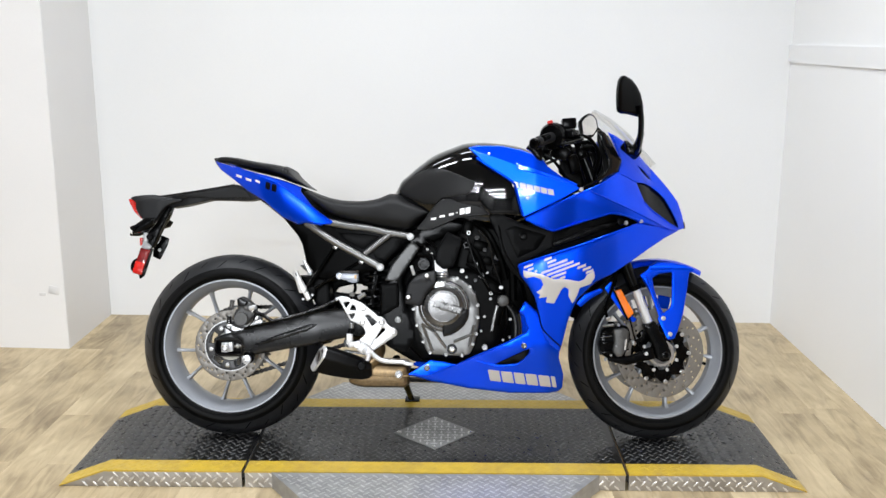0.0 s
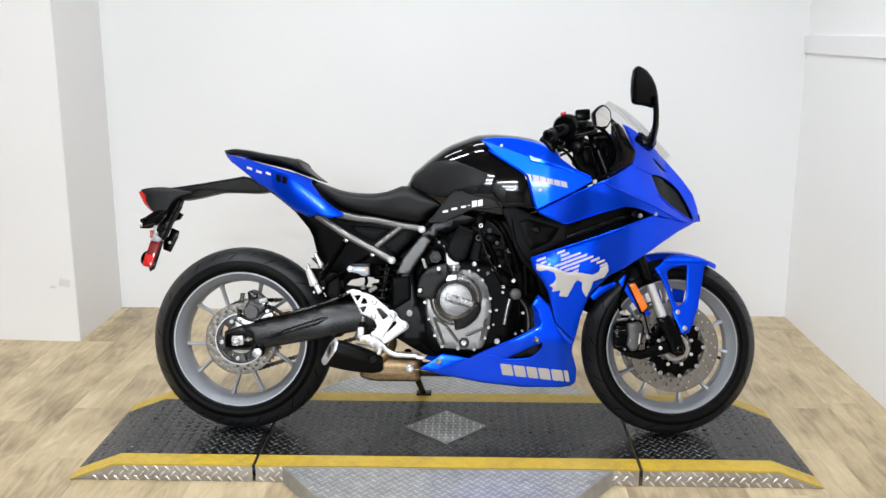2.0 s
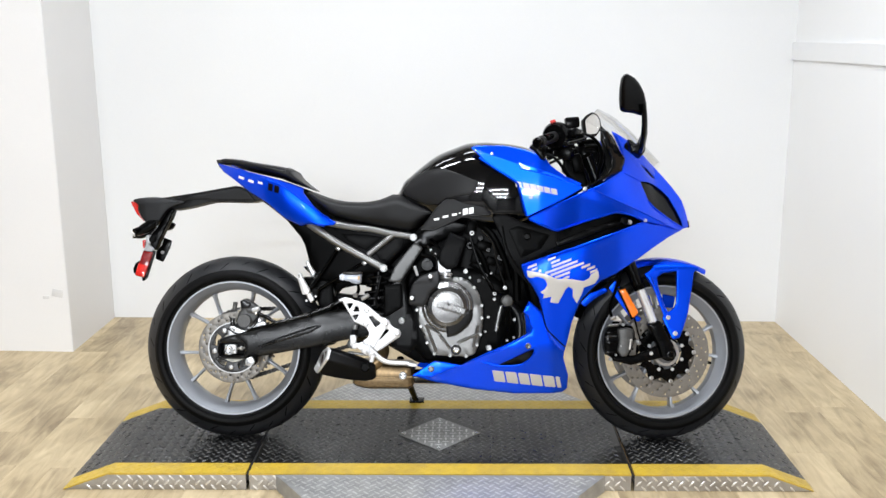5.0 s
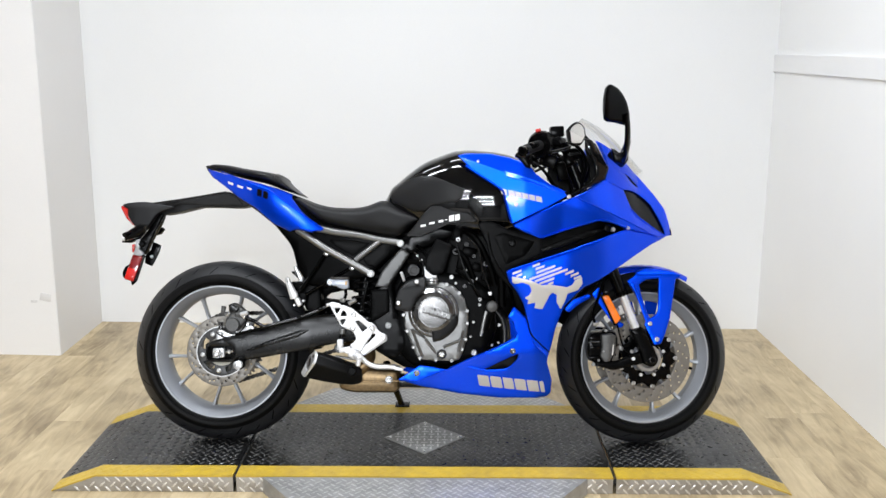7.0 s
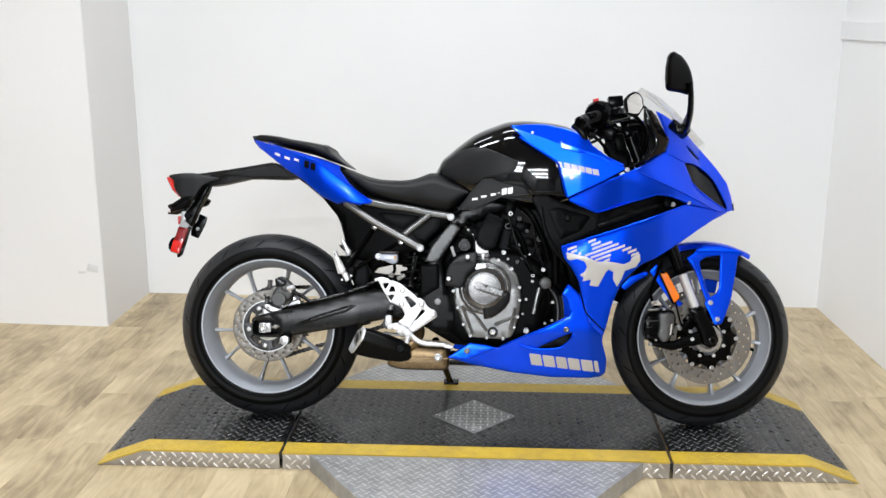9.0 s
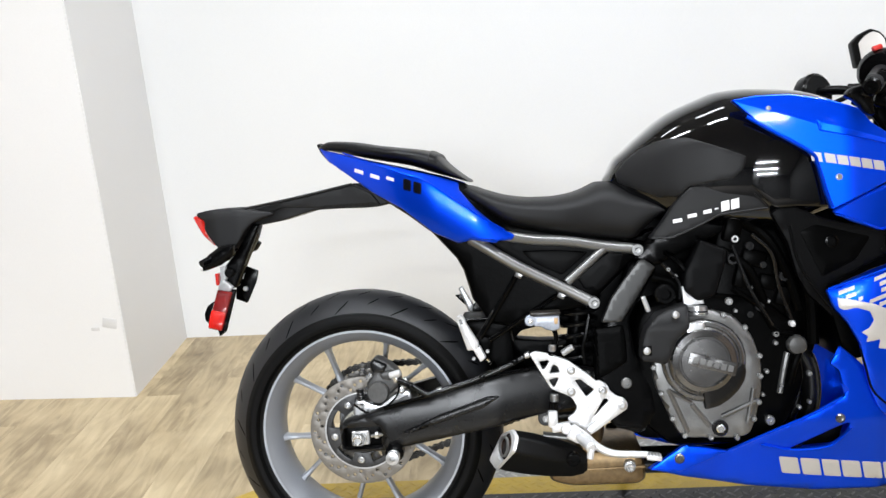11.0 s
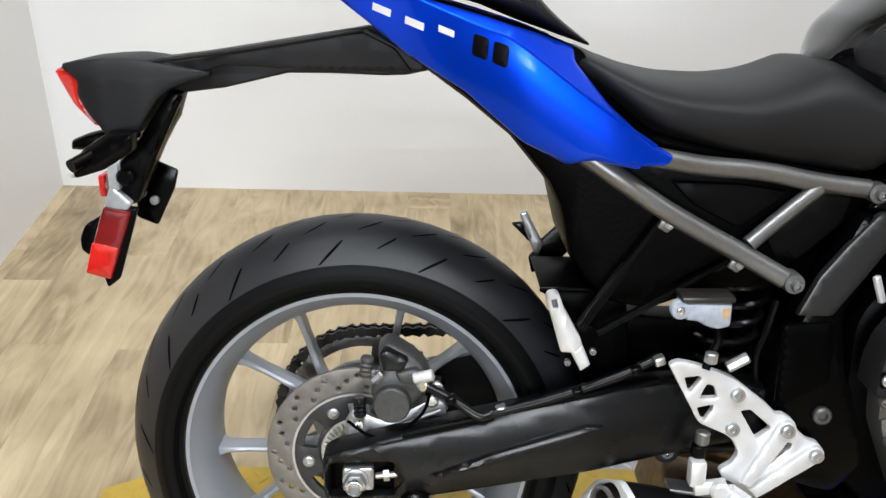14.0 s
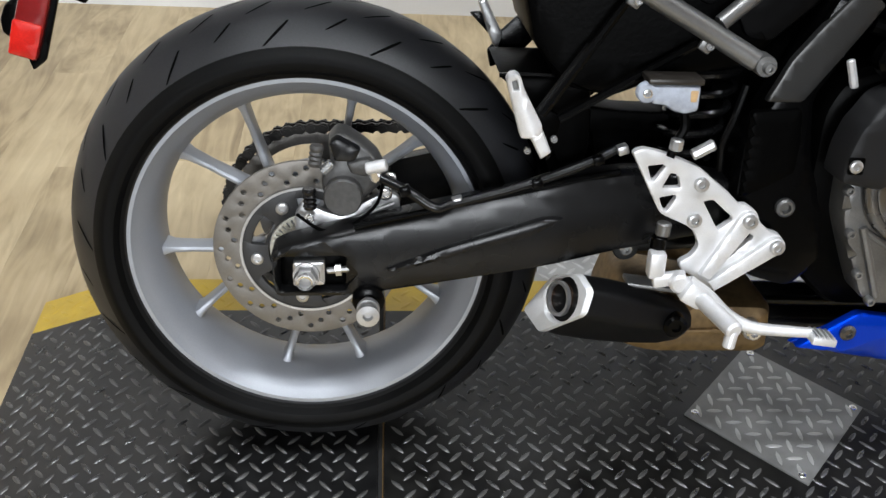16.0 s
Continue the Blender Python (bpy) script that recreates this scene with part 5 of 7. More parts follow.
muffler = part("muffler", skin([can_ring(0, 0.98, 0.006), can_ring(0.10, 1.03), can_ring(0.3, 1.06), can_ring(0.55, 1.02), can_ring(0.8, 0.88), can_ring(0.95, 0.66), can_ring(1.0, 0.45)]), muffler_black, bike, "stubby matte black exhaust silencer", 24)
part("end_cap", skin([can_ring(0, 1.0, 0.006), can_ring(0, 1.0, 0.001), can_ring(0, 0.97, -0.0015), can_ring(0, 1, -0.0015, round_of(0.0300)), can_ring(0, 1, 0.002, round_of(0.0280)), can_ring(0, 1, 0.030, round_of(0.0265))], True, False), alu_white, muffler, "bright hexagonal end cap")
OUT_AT, OUT_AX = Vector((0.3095, -0.129, 0.289)), Vector((-0.87, -0.40, 0.22))
pipe = lathe([(0.0215, -0.004), (0.0215, -0.05), (0.0185, -0.05), (0.0185, -0.004)], OUT_AT, OUT_AX, 28, True)
part("outlet", pipe, copper, muffler, "heat-tinted outlet pipe")
part("outlet_lip", lathe([(0.0222, -0.005), (0.0222, 0.0), (0.0182, 0.0), (0.0182, -0.005)], OUT_AT, OUT_AX, 28, True), alu, muffler)
part("outlet_floor", lathe([(0.027, 0), (0, 0)], OUT_AT - OUT_AX * 0.034, OUT_AX, 20), recess_black, muffler)
part("can_bolt", lathe([(0.015, -0.01), (0.015, 0.004), (0.011, 0.008), (0.006, 0.008), (0.005, 0.004), (0, 0.004)], (0.456, -0.148, 0.262), (0, -1, 0), 20), satin_black, muffler)
part("can_strap", block((0.44, -0.115, 0.302), (0.09, 0.03, 0.006), 0.002, (0, 8, 0)), case_light, muffler)
BOX = [(0.420, 0.262), (0.455, 0.268), (0.50, 0.262), (0.608, 0.258), (0.612, 0.192), (0.595, 0.180), (0.45, 0.180), (0.400, 0.195)]
coll = part("exhaust_collector", panel(soft(BOX, 0.02, 4), -0.088, 0.19, 0.02, 0.02), exhaust_tan, bike, "heat-tinted tan exhaust collector box")
part("seam", panel(soft([(0.405, 0.222), (0.610, 0.226), (0.610, 0.220), (0.405, 0.216)], 0.002), -0.093, 0.012, 0.002, 0.02), exhaust_tan, coll)
part("hanger_bolt", bolt(0.576, -0.104, 0.228, 0.010, 0.008), chrome, coll)
part("hanger_boss", rod((0.576, -0.104, 0.228), (0.576, -0.08, 0.228), 0.013), alu, coll)
part("link_pipe", tube([(0.47, -0.08, 0.255), (0.50, -0.075, 0.285), (0.50, -0.05, 0.32), (0.42, -0.04, 0.335)], 0.022, 12), exhaust_tan, coll)
for i, yy in enumerate((-0.055, 0.035)):
    part("header_pipe", tube([(0.93, yy, 0.47), (0.965, yy, 0.42), (0.965, yy, 0.33), (0.92, yy, 0.25), (0.82, yy * 0.8, 0.215), (0.60, yy * 0.8, 0.215)], 0.020, 12), case_dark, coll)

# -- black filler sheet added to close the view through the machine --
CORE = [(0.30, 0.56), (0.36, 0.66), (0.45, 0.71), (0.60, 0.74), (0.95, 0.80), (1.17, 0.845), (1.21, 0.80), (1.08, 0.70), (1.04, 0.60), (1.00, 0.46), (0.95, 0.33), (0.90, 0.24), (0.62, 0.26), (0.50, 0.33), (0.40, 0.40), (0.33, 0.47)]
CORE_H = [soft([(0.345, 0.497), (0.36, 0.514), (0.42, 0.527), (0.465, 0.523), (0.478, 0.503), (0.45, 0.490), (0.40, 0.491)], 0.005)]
part("inner_filler", panel(soft(CORE, 0.01), 0.0, 0.05, 0.004, 0.04, CORE_H), deep_black, bike, "black filler sheet closing the view through the machine")

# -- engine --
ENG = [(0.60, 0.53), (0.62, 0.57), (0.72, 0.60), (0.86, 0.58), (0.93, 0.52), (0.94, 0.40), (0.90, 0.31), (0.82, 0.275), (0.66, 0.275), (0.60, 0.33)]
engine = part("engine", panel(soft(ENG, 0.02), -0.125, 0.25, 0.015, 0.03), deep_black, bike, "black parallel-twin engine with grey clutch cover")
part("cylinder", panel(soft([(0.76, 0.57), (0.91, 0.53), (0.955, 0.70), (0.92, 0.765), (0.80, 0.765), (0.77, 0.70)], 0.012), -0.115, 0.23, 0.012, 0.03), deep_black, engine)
part("cam_cover", panel(soft([(0.79, 0.755), (0.935, 0.74), (0.945, 0.785), (0.90, 0.81), (0.80, 0.80)], 0.012), -0.105, 0.21, 0.012, 0.03), case_dark, engine)
COVER = [(0.627, 0.480), (0.630, 0.412), (0.655, 0.350), (0.672, 0.312), (0.690, 0.302), (0.790, 0.298), (0.815, 0.305), (0.829, 0.340), (0.842, 0.400), (0.843, 0.455), (0.830, 0.505), (0.795, 0.548), (0.745, 0.562), (0.690, 0.552), (0.648, 0.525)]
lower = part("clutch_housing", panel(soft(COVER, 0.012), lambda x, z: -0.166 + 0.03 * max(0, (z - 0.46) / 0.1), 0.045, 0.006, 0.02), case_light, engine, "light grey cast clutch housing")
part("clutch_cover", lathe([(0.084, 0), (0.084, 0.006), (0.081, 0.011), (0.076, 0.013), (0.072, 0.013), (0.070, 0.011), (0.067, 0.012), (0.063, 0.018), (0.052, 0.0215), (0.0505, 0.0195), (0.0475, 0.0195), (0.046, 0.0225), (0, 0.0245)], (0.727, -0.168, 0.462), (0, -1, 0), 64), case_grey, engine, "round grey clutch cover")
# the raised badge band across the cover: plain bars where the maker's word stands
ca, sa = math.cos(radians(-17)), math.sin(radians(-17))
turn = lambda u, v, cx=0.729, cz=0.462: (cx + u * ca - v * sa, cz + u * sa + v * ca)
part("badge_band", panel(soft([turn(-0.036, 0.013), turn(0.060, 0.013), turn(0.062, -0.013), turn(-0.036, -0.013)], 0.003), -0.1955, 0.01, 0.0012, 0.02), case_grey, engine)
for i in range(6):
    u = -0.027 + i * 0.0142
    part("badge_mark", panel([turn(u, 0.006), turn(u + 0.0105, 0.006), turn(u + 0.0105, -0.0065), turn(u, -0.0065)], -0.1966, 0.002, 0.0004, 0.02), case_light, engine)
DARKQ = [(0.720, 0.404), (0.745, 0.427), (0.776, 0.446), (0.804, 0.457), (0.810, 0.440), (0.806, 0.420), (0.794, 0.400), (0.775, 0.382), (0.752, 0.368), (0.725, 0.362)]
part("dark_segment", panel(soft(DARKQ, 0.004), lambda x, z: -0.184 - 0.008 * max(0, 1 - math.hypot(x - 0.727, z - 0.462) / 0.09), 0.02, 0.006, 0.010), case_dark, engine, "dark lower segment of the cover")
part("cover_top_window", panel(soft([(0.696, 0.541), (0.731, 0.542), (0.735, 0.506), (0.715, 0.512), (0.695, 0.506)], 0.003), -0.182, 0.02, 0.003, 0.012), alu, engine)
for (ax, az), (bx2, bz2), r in (((0.655, 0.405), (0.690, 0.315), 0.005), ((0.70, 0.372), (0.735, 0.325), 0.005), ((0.81, 0.33), (0.825, 0.40), 0.005), ((0.76, 0.345), (0.83, 0.375), 0.005), ((0.66, 0.40), (0.70, 0.375), 0.004)):
    part("casting_rib", tube([(ax, -0.168, az), (bx2, -0.168, bz2)], r, 8), case_light, lower)
for bx, bz in ((0.627, 0.452), (0.640, 0.398), (0.660, 0.345), (0.683, 0.309), (0.735, 0.303), (0.787, 0.301), (0.822, 0.338), (0.833, 0.372), (0.838, 0.425), (0.838, 0.466), (0.812, 0.525), (0.770, 0.553)):
    part("case_bolt", bolt(bx, -0.168, bz, 0.0058, 0.008), bolt_steel, lower)
part("oil_cap", lathe([(0.0165, 0), (0.0165, 0.008), (0.014, 0.011), (0.010, 0.011), (0.008, 0.006), (0, 0.006)], (0.754, -0.168, 0.322), (0, -1, 0), 20), case_dark, lower)
part("oil_cap_bolt", bolt(0.754, -0.176, 0.322, 0.0095, 0.006, seg=6), chrome, lower)
BC = [(0.600, 0.470), (0.603, 0.505), (0.612, 0.535), (0.638, 0.562), (0.668, 0.573), (0.700, 0.580), (0.700, 0.533), (0.672, 0.508), (0.657, 0.470), (0.650, 0.462)]
part("sprocket_guard", panel(soft(BC, 0.008), lambda x, z: -0.201 + 0.02 * max(0, (z - 0.54) / 0.04), 0.05, 0.006, 0.012), pad_black, engine, "matte black plastic engine guard")
for bx, bz in ((0.612, 0.492), (0.672, 0.562)):
    part("guard_bolt", bolt(bx, -0.2015, bz, 0.0075, 0.004), alu, engine)
# recess drawn as a flat black patch on the guard, shade by colour
part("guard_recess_shade", panel(soft([(0.604, 0.502), (0.622, 0.502), (0.622, 0.482), (0.604, 0.482)], 0.003), -0.2018, 0.002, 0.0005, 0.02), deep_black, engine)
STARTER = [(0.735, 0.706), (0.788, 0.684), (0.782, 0.655), (0.760, 0.590), (0.725, 0.580), (0.697, 0.604), (0.700, 0.640)]
part("starter_cover", panel(soft(STARTER, 0.008), lambda x, z: -0.160 + 0.15 * max(0, z - 0.66), 0.05, 0.006, 0.014), matte_black, engine)
part("oil_filler_neck", rod((0.721, -0.156, 0.552), (0.722, -0.154, 0.572), 0.021, 20, 0.003), alu, engine)
part("filler_ring", rod((0.721, -0.156, 0.560), (0.7212, -0.156, 0.563), 0.0225, 20), case_dark, engine)
# bright patch added where the pale wall shows through a gap
part("gap_patch", panel(soft([(0.694, 0.612), (0.700, 0.611), (0.705, 0.597), (0.728, 0.583), (0.735, 0.590), (0.738, 0.574), (0.697, 0.572)], 0.003), -0.150, 0.008, 0.002, 0.010), alu_white, engine, "bright white patch standing in for a see-through gap")
part("water_outlet", lathe([(0.022, 0), (0.022, 0.02), (0.018, 0.024), (0.012, 0.024), (0.010, 0.015), (0, 0.015)], (0.660, -0.135, 0.598), (0, -1, 0), 22), satin_black, engine)
for bx, by2, bz, br, mm in ((0.807, -0.13, 0.702, 0.0090, alu_white), (0.894, -0.13, 0.659, 0.006, alu), (0.915, -0.128, 0.522, 0.008, alu_white), (0.881, -0.13, 0.503, 0.008, alu), (0.880, -0.128, 0.484, 0.006, alu), (0.862, -0.13, 0.324, 0.012, alu), (0.860, -0.128, 0.426, 0.006, alu), (0.946, -0.124, 0.417, 0.0065, alu), (0.922, -0.128, 0.349, 0.005, alu), (0.944, -0.124, 0.358, 0.005, alu), (0.869, -0.128, 0.571, 0.005, alu), (0.786, -0.15, 0.577, 0.0095, alu), (0.800, -0.14, 0.556, 0.005, alu), (0.671, -0.13, 0.647, 0.005, alu), (0.684, -0.13, 0.632, 0.006, alu), (0.888, -0.128, 0.395, 0.005, alu), (0.850, -0.128, 0.378, 0.005, alu), (0.905, -0.128, 0.300, 0.008, alu), (0.834, -0.13, 0.60, 0.005, alu), (0.866, -0.13, 0.700, 0.005, alu)):
    part("fitting", bolt(bx, by2, bz, br * 0.85, 0.010), bolt_steel if mm is alu else mm, engine)
part("water_pump", lathe([(0.020, 0), (0.020, 0.012), (0.017, 0.018), (0.010, 0.020), (0, 0.020)], (0.922, -0.125, 0.478), (0, -1, 0), 24), caliper_grey, engine)
for pts, r in (([(0.93, -0.135, 0.47), (0.915, -0.14, 0.44), (0.905, -0.135, 0.40)], 0.007), ([(0.80, -0.13, 0.60), (0.85, -0.14, 0.56), (0.88, -0.135, 0.51), (0.915, -0.13, 0.50)], 0.0055), ([(0.78, -0.125, 0.68), (0.83, -0.14, 0.64), (0.86, -0.135, 0.57)], 0.010), ([(0.82, -0.12, 0.74), (0.87, -0.14, 0.70), (0.91, -0.135, 0.62), (0.93, -0.13, 0.55)], 0.011), ([(0.67, -0.12, 0.68), (0.70, -0.14, 0.65), (0.72, -0.13, 0.60)], 0.006), ([(0.90, -0.13, 0.72), (0.93, -0.145, 0.66), (0.95, -0.14, 0.58), (0.955, -0.13, 0.48)], 0.013), ([(0.64, -0.12, 0.63), (0.68, -0.13, 0.615), (0.70, -0.125, 0.56)], 0.009)):
    part("hose", tube(pts, r, 9), deep_black, engine)
part("guard_bar", rod((0.617, -0.13, 0.593), (0.628, -0.13, 0.561), 0.005, 8), alu_white, engine)
part("drain_pipe", tube([(0.903, -0.128, 0.462), (0.895, -0.13, 0.430), (0.885, -0.128, 0.379)], 0.006, 8), case_light, engine)
for bx, bz, r in ((0.800, 0.66, 0.013), (0.835, 0.685, 0.010), (0.850, 0.56, 0.011), (0.90, 0.62, 0.012), (0.86, 0.645, 0.008), (0.915, 0.70, 0.012), (0.83, 0.545, 0.008)):
    part("plug", lathe([(r, 0), (r, 0.010), (r * 0.8, 0.013), (r * 0.5, 0.013), (r * 0.45, 0.008), (0, 0.008)], (bx, -0.130, bz), (0, -1, 0.1), 14), case_dark, engine)
for pts, r in (([(0.80, -0.14, 0.69), (0.83, -0.15, 0.60), (0.87, -0.14, 0.53), (0.88, -0.13, 0.50)], 0.004), ([(0.84, -0.14, 0.71), (0.875, -0.15, 0.67), (0.89, -0.14, 0.60), (0.915, -0.13, 0.53)], 0.004), ([(0.66, -0.13, 0.66), (0.69, -0.14, 0.62), (0.69, -0.14, 0.585)], 0.004)):
    part("wire", tube(pts, r, 7), case_dark, engine)
for bx, bz, sx, sz in ((0.845, 0.66, 0.05, 0.035), (0.87, 0.61, 0.035, 0.03), (0.82, 0.625, 0.03, 0.05), (0.90, 0.58, 0.03, 0.04), (0.875, 0.745, 0.05, 0.03), (0.805, 0.72, 0.035, 0.05)):
    part("injector_part", block((bx, -0.122, bz), (sx, 0.03, sz), 0.006, (0, 15, 0)), deep_black, engine)
radiator = part("radiator", block((0.992, 0, 0.58), (0.035, 0.34, 0.27), 0.006, (0, -14, 0)), deep_black, bike, "black radiator behind the front wheel")
for i in range(14):
    part("fin_row", block((1.014 + (i - 6.5) * -0.0046, 0, 0.584 + (i - 6.5) * 0.0185), (0.006, 0.31, 0.004), 0.001, (0, -14, 0)), satin_black, radiator)
part("side_stand", tube([(0.555, 0.10, 0.26), (0.575, 0.20, 0.175), (0.600, 0.325, 0.080)], (0.014, 0.011), 10), satin_black, bike, "black side stand, folded out")
part("stand_foot", block((0.603, 0.333, 0.0785), (0.055, 0.045, 0.007), 0.002, (LEAN, 0, 0)), satin_black, bike)

# -- tank --
tank_zt = spl([0.556, 0.566, 0.580, 0.600, 0.638, 0.695, 0.753, 0.801, 0.85, 0.907, 0.965, 1.022, 1.06, 1.075], [0.84, 0.855, 0.881, 0.898, 0.930, 0.970, 0.994, 1.009, 1.012, 1.008, 1.000, 0.982, 0.963, 0.935])
tank_zb = lin([0.556, 0.60, 0.70, 0.90, 1.075], [0.812, 0.780, 0.722, 0.695, 0.765])
tank_w = spl([0.556, 0.566, 0.585, 0.63, 0.70, 0.80, 0.92, 1.0, 1.06, 1.075], [0.02, 0.055, 0.085, 0.118, 0.150, 0.172, 0.178, 0.160, 0.12, 0.08])
TN = 2.9


def tank_y(x, z):
    b, c = tank_zb(x), tank_zt(x)
    q = min(0.999, abs(z - (b + c) / 2) / max((c - b) / 2, 1e-4))
    return -tank_w(x) * (1 - q**TN) ** (1 / TN)


tank = part("fuel_tank", hull((0.556, 1.075), tank_w, tank_zb, tank_zt, TN, 44, 56), gloss_black, bike, "gloss black fuel tank", 60)
PAD = [(0.578, 0.850), (0.600, 0.876), (0.624, 0.895), (0.655, 0.909), (0.679, 0.914), (0.716, 0.914), (0.772, 0.892), (0.828, 0.868), (0.820, 0.842), (0.800, 0.825), (0.717, 0.815), (0.698, 0.797), (0.661, 0.795), (0.583, 0.830)]
pad_bm = panel(soft(PAD, 0.004), lambda x, z: tank_y(x, z) - 0.0055, 0.009, 0.0018, 0.012)
part("tank_pad", mirrored(pad_bm), pad_black, tank)
part("tank_pad", pad_bm, pad_black, tank, "dark grey textured knee pad")
FLANK = [(0.815, 0.875), (0.90, 0.905), (0.96, 0.880), (0.975, 0.842), (0.990, 0.757), (0.92, 0.764), (0.880, 0.762), (0.832, 0.815)]
flank_bm = panel(soft(FLANK, 0.006), lambda x, z: -0.186 + 1.2 * (z - 0.835) ** 2 + 1.3 * (x - 0.935) ** 2, 0.012, 0.0015, 0.012)
part("tank_flank", mirrored(flank_bm), gloss_black, tank)
part("tank_flank", flank_bm, gloss_black, tank)
SIDE = [(0.632, 0.712), (0.660, 0.745), (0.686, 0.782), (0.717, 0.814), (0.809, 0.832), (0.838, 0.819), (0.875, 0.760), (0.830, 0.757), (0.773, 0.752), (0.745, 0.738), (0.717, 0.726), (0.681, 0.711)]
side_y = lambda x, z: -0.150 - 0.018 * math.sin(min(1, max(0, (x - 0.63) / 0.25)) * math.pi * 0.6)
side_bm = panel(soft(SIDE, 0.008), lambda x, z: side_y(x, z) + 0.12 * max(0, z - 0.79), 0.03, 0.005, 0.014)
part("tank_side_cover", mirrored(side_bm), pad_black, bike)
side_cover = part("tank_side_cover", side_bm, pad_black, bike, "matte black side cover with white marks")
for a, b in (((0.640, 0.714), (0.681, 0.7135)), ((0.681, 0.7135), (0.717, 0.7285)), ((0.717, 0.7285), (0.745, 0.741)), ((0.745, 0.741), (0.773, 0.755)), ((0.773, 0.755), (0.868, 0.763)), ((0.868, 0.763), (0.829, 0.809))):
    mid = ((a[0] + b[0]) / 2, (a[1] + b[1]) / 2)
    part("edge_bead", tube([(a[0], side_y(*a) - 0.0005, a[1]), (b[0], side_y(*b) - 0.0005, b[1])], 0.0022, 6), pad_black, side_cover)
for x0, z0, w, h2, sk in ((0.682, 0.742, 0.018, 0.0075, 0.0028), (0.711, 0.7505, 0.018, 0.0075, 0.0028), (0.742, 0.757, 0.016, 0.0075, 0.0028), (0.764, 0.765, 0.007, 0.003, 0.001), (0.777, 0.760, 0.016, 0.020, 0.0035), (0.796, 0.763, 0.016, 0.020, 0.0035)):
    part("mark", panel([(x0, z0), (x0 + w, z0 + sk), (x0 + w, z0 + sk + h2), (x0, z0 + h2)], lambda x, z: side_y(x, z) - 0.0012, 0.002, 0.0003, 0.02), decal_white, side_cover, "plain white mark")

BLUE_T = [(0.802, 0.980), (0.847, 0.985), (0.912, 0.984), (0.977, 0.970), (1.041, 0.946), (1.060, 0.918), (1.100, 0.888), (1.152, 0.857), (1.164, 0.845), (1.097, 0.807), (0.982, 0.752), (0.972, 0.785), (0.957, 0.842), (0.945, 0.866), (0.864, 0.920)]
crease_t = lin([0.80, 0.92, 1.00, 1.16], [0.98, 0.936, 0.905, 0.848])


def blue_t_y(x, z):
    base = -0.180 - 0.028 * min(1, max(0, (x - 0.80) / 0.22))
    d = z - crease_t(x)
    y = base + (0.14 * d if d > 0 else -0.02 * d)
    return min(y, tank_y(x, z) - 0.004) if x < 1.0 else y


tc = panel(soft(BLUE_T, 0.006), blue_t_y, 0.018, 0.0025, 0.012, lines=[[(0.82, 0.972), (0.92, 0.936), (1.0, 0.905), (1.15, 0.852)]])
part("tank_cover", mirrored(tc), blue, bike, "", 7)
tank_cover = part("tank_cover", tc, blue, bike, "blue tank cover with silver-white marks", 7)
for i in range(6):
    x0, z0 = 0.948 + i * 0.0222 + (0.003 if i > 0 else 0), 0.869 - i * 0.0048
    part("mark", panel([(x0 - 0.003, z0), (x0 + 0.0165, z0 - 0.004), (x0 + 0.0195, z0 - 0.0225), (x0, z0 - 0.0185)], lambda x, z: blue_t_y(x, z) - 0.001, 0.002, 0.0003, 0.02), decal_silver, tank_cover, "plain silver mark")
part("cover_bolt", bolt(0.996, blue_t_y(0.996, 0.816), 0.816, 0.0065, 0.003), alu, tank_cover)
part("cover_bolt", bolt(0.871, blue_t_y(0.871, 0.958) - 0.001, 0.958, 0.005, 0.003), alu, tank_cover)
BEVEL = [(0.957, 0.933), (0.968, 0.937), (1.08, 0.896), (1.160, 0.859), (1.148, 0.853), (1.06, 0.882), (0.962, 0.908)]
part("cover_bevel", panel(soft(BEVEL, 0.003), lambda x, z: blue_t_y(x, crease_t(x)) - 0.006 + 0.55 * max(0, z - crease_t(x) + 0.004), 0.012, 0.002, 0.03), blue, tank_cover, "", 7)
part("cover_edge", tube([(x, blue_t_y(x, z) - 0.0005, z) for x, z in ((0.83, 0.945), (0.868, 0.919), (0.945, 0.868), (0.958, 0.842), (0.973, 0.785), (0.982, 0.757))], 0.004, 8, 4), blue, tank_cover)
part("tank_lip", tube([(0.86, -0.085, 0.992), (0.93, -0.09, 0.988), (1.0, -0.095, 0.968), (1.045, -0.10, 0.946)], 0.008, 8), matte_black, tank_cover)

# -- seats --
seat_zt = spl([0.246, 0.262, 0.298, 0.345, 0.397, 0.44, 0.483, 0.520, 0.541, 0.56, 0.60, 0.662, 0.672], [0.832, 0.846, 0.834, 0.819, 0.811, 0.810, 0.815, 0.827, 0.836, 0.836, 0.818, 0.784, 0.77])
seat_zb = spl([0.246, 0.270, 0.30, 0.348, 0.40, 0.445, 0.60, 0.64, 0.672], [0.828, 0.812, 0.790, 0.755, 0.740, 0.729, 0.702, 0.735, 0.765])
seat_w = spl([0.246, 0.262, 0.30, 0.36, 0.45, 0.54, 0.62, 0.672], [0.09, 0.118, 0.140, 0.150, 0.146, 0.130, 0.128, 0.125])
seat = part("rider_seat", hull((0.246, 0.672), seat_w, seat_zb, seat_zt, 3.2, 40, 48), seat_vinyl, bike, "black vinyl rider seat", 60)
pil_zt = spl([-0.066, -0.055, -0.035, 0.02, 0.079, 0.14, 0.179, 0.204, 0.217, 0.24, 0.268], [0.948, 0.956, 0.961, 0.956, 0.944, 0.934, 0.927, 0.917, 0.902, 0.880, 0.858])
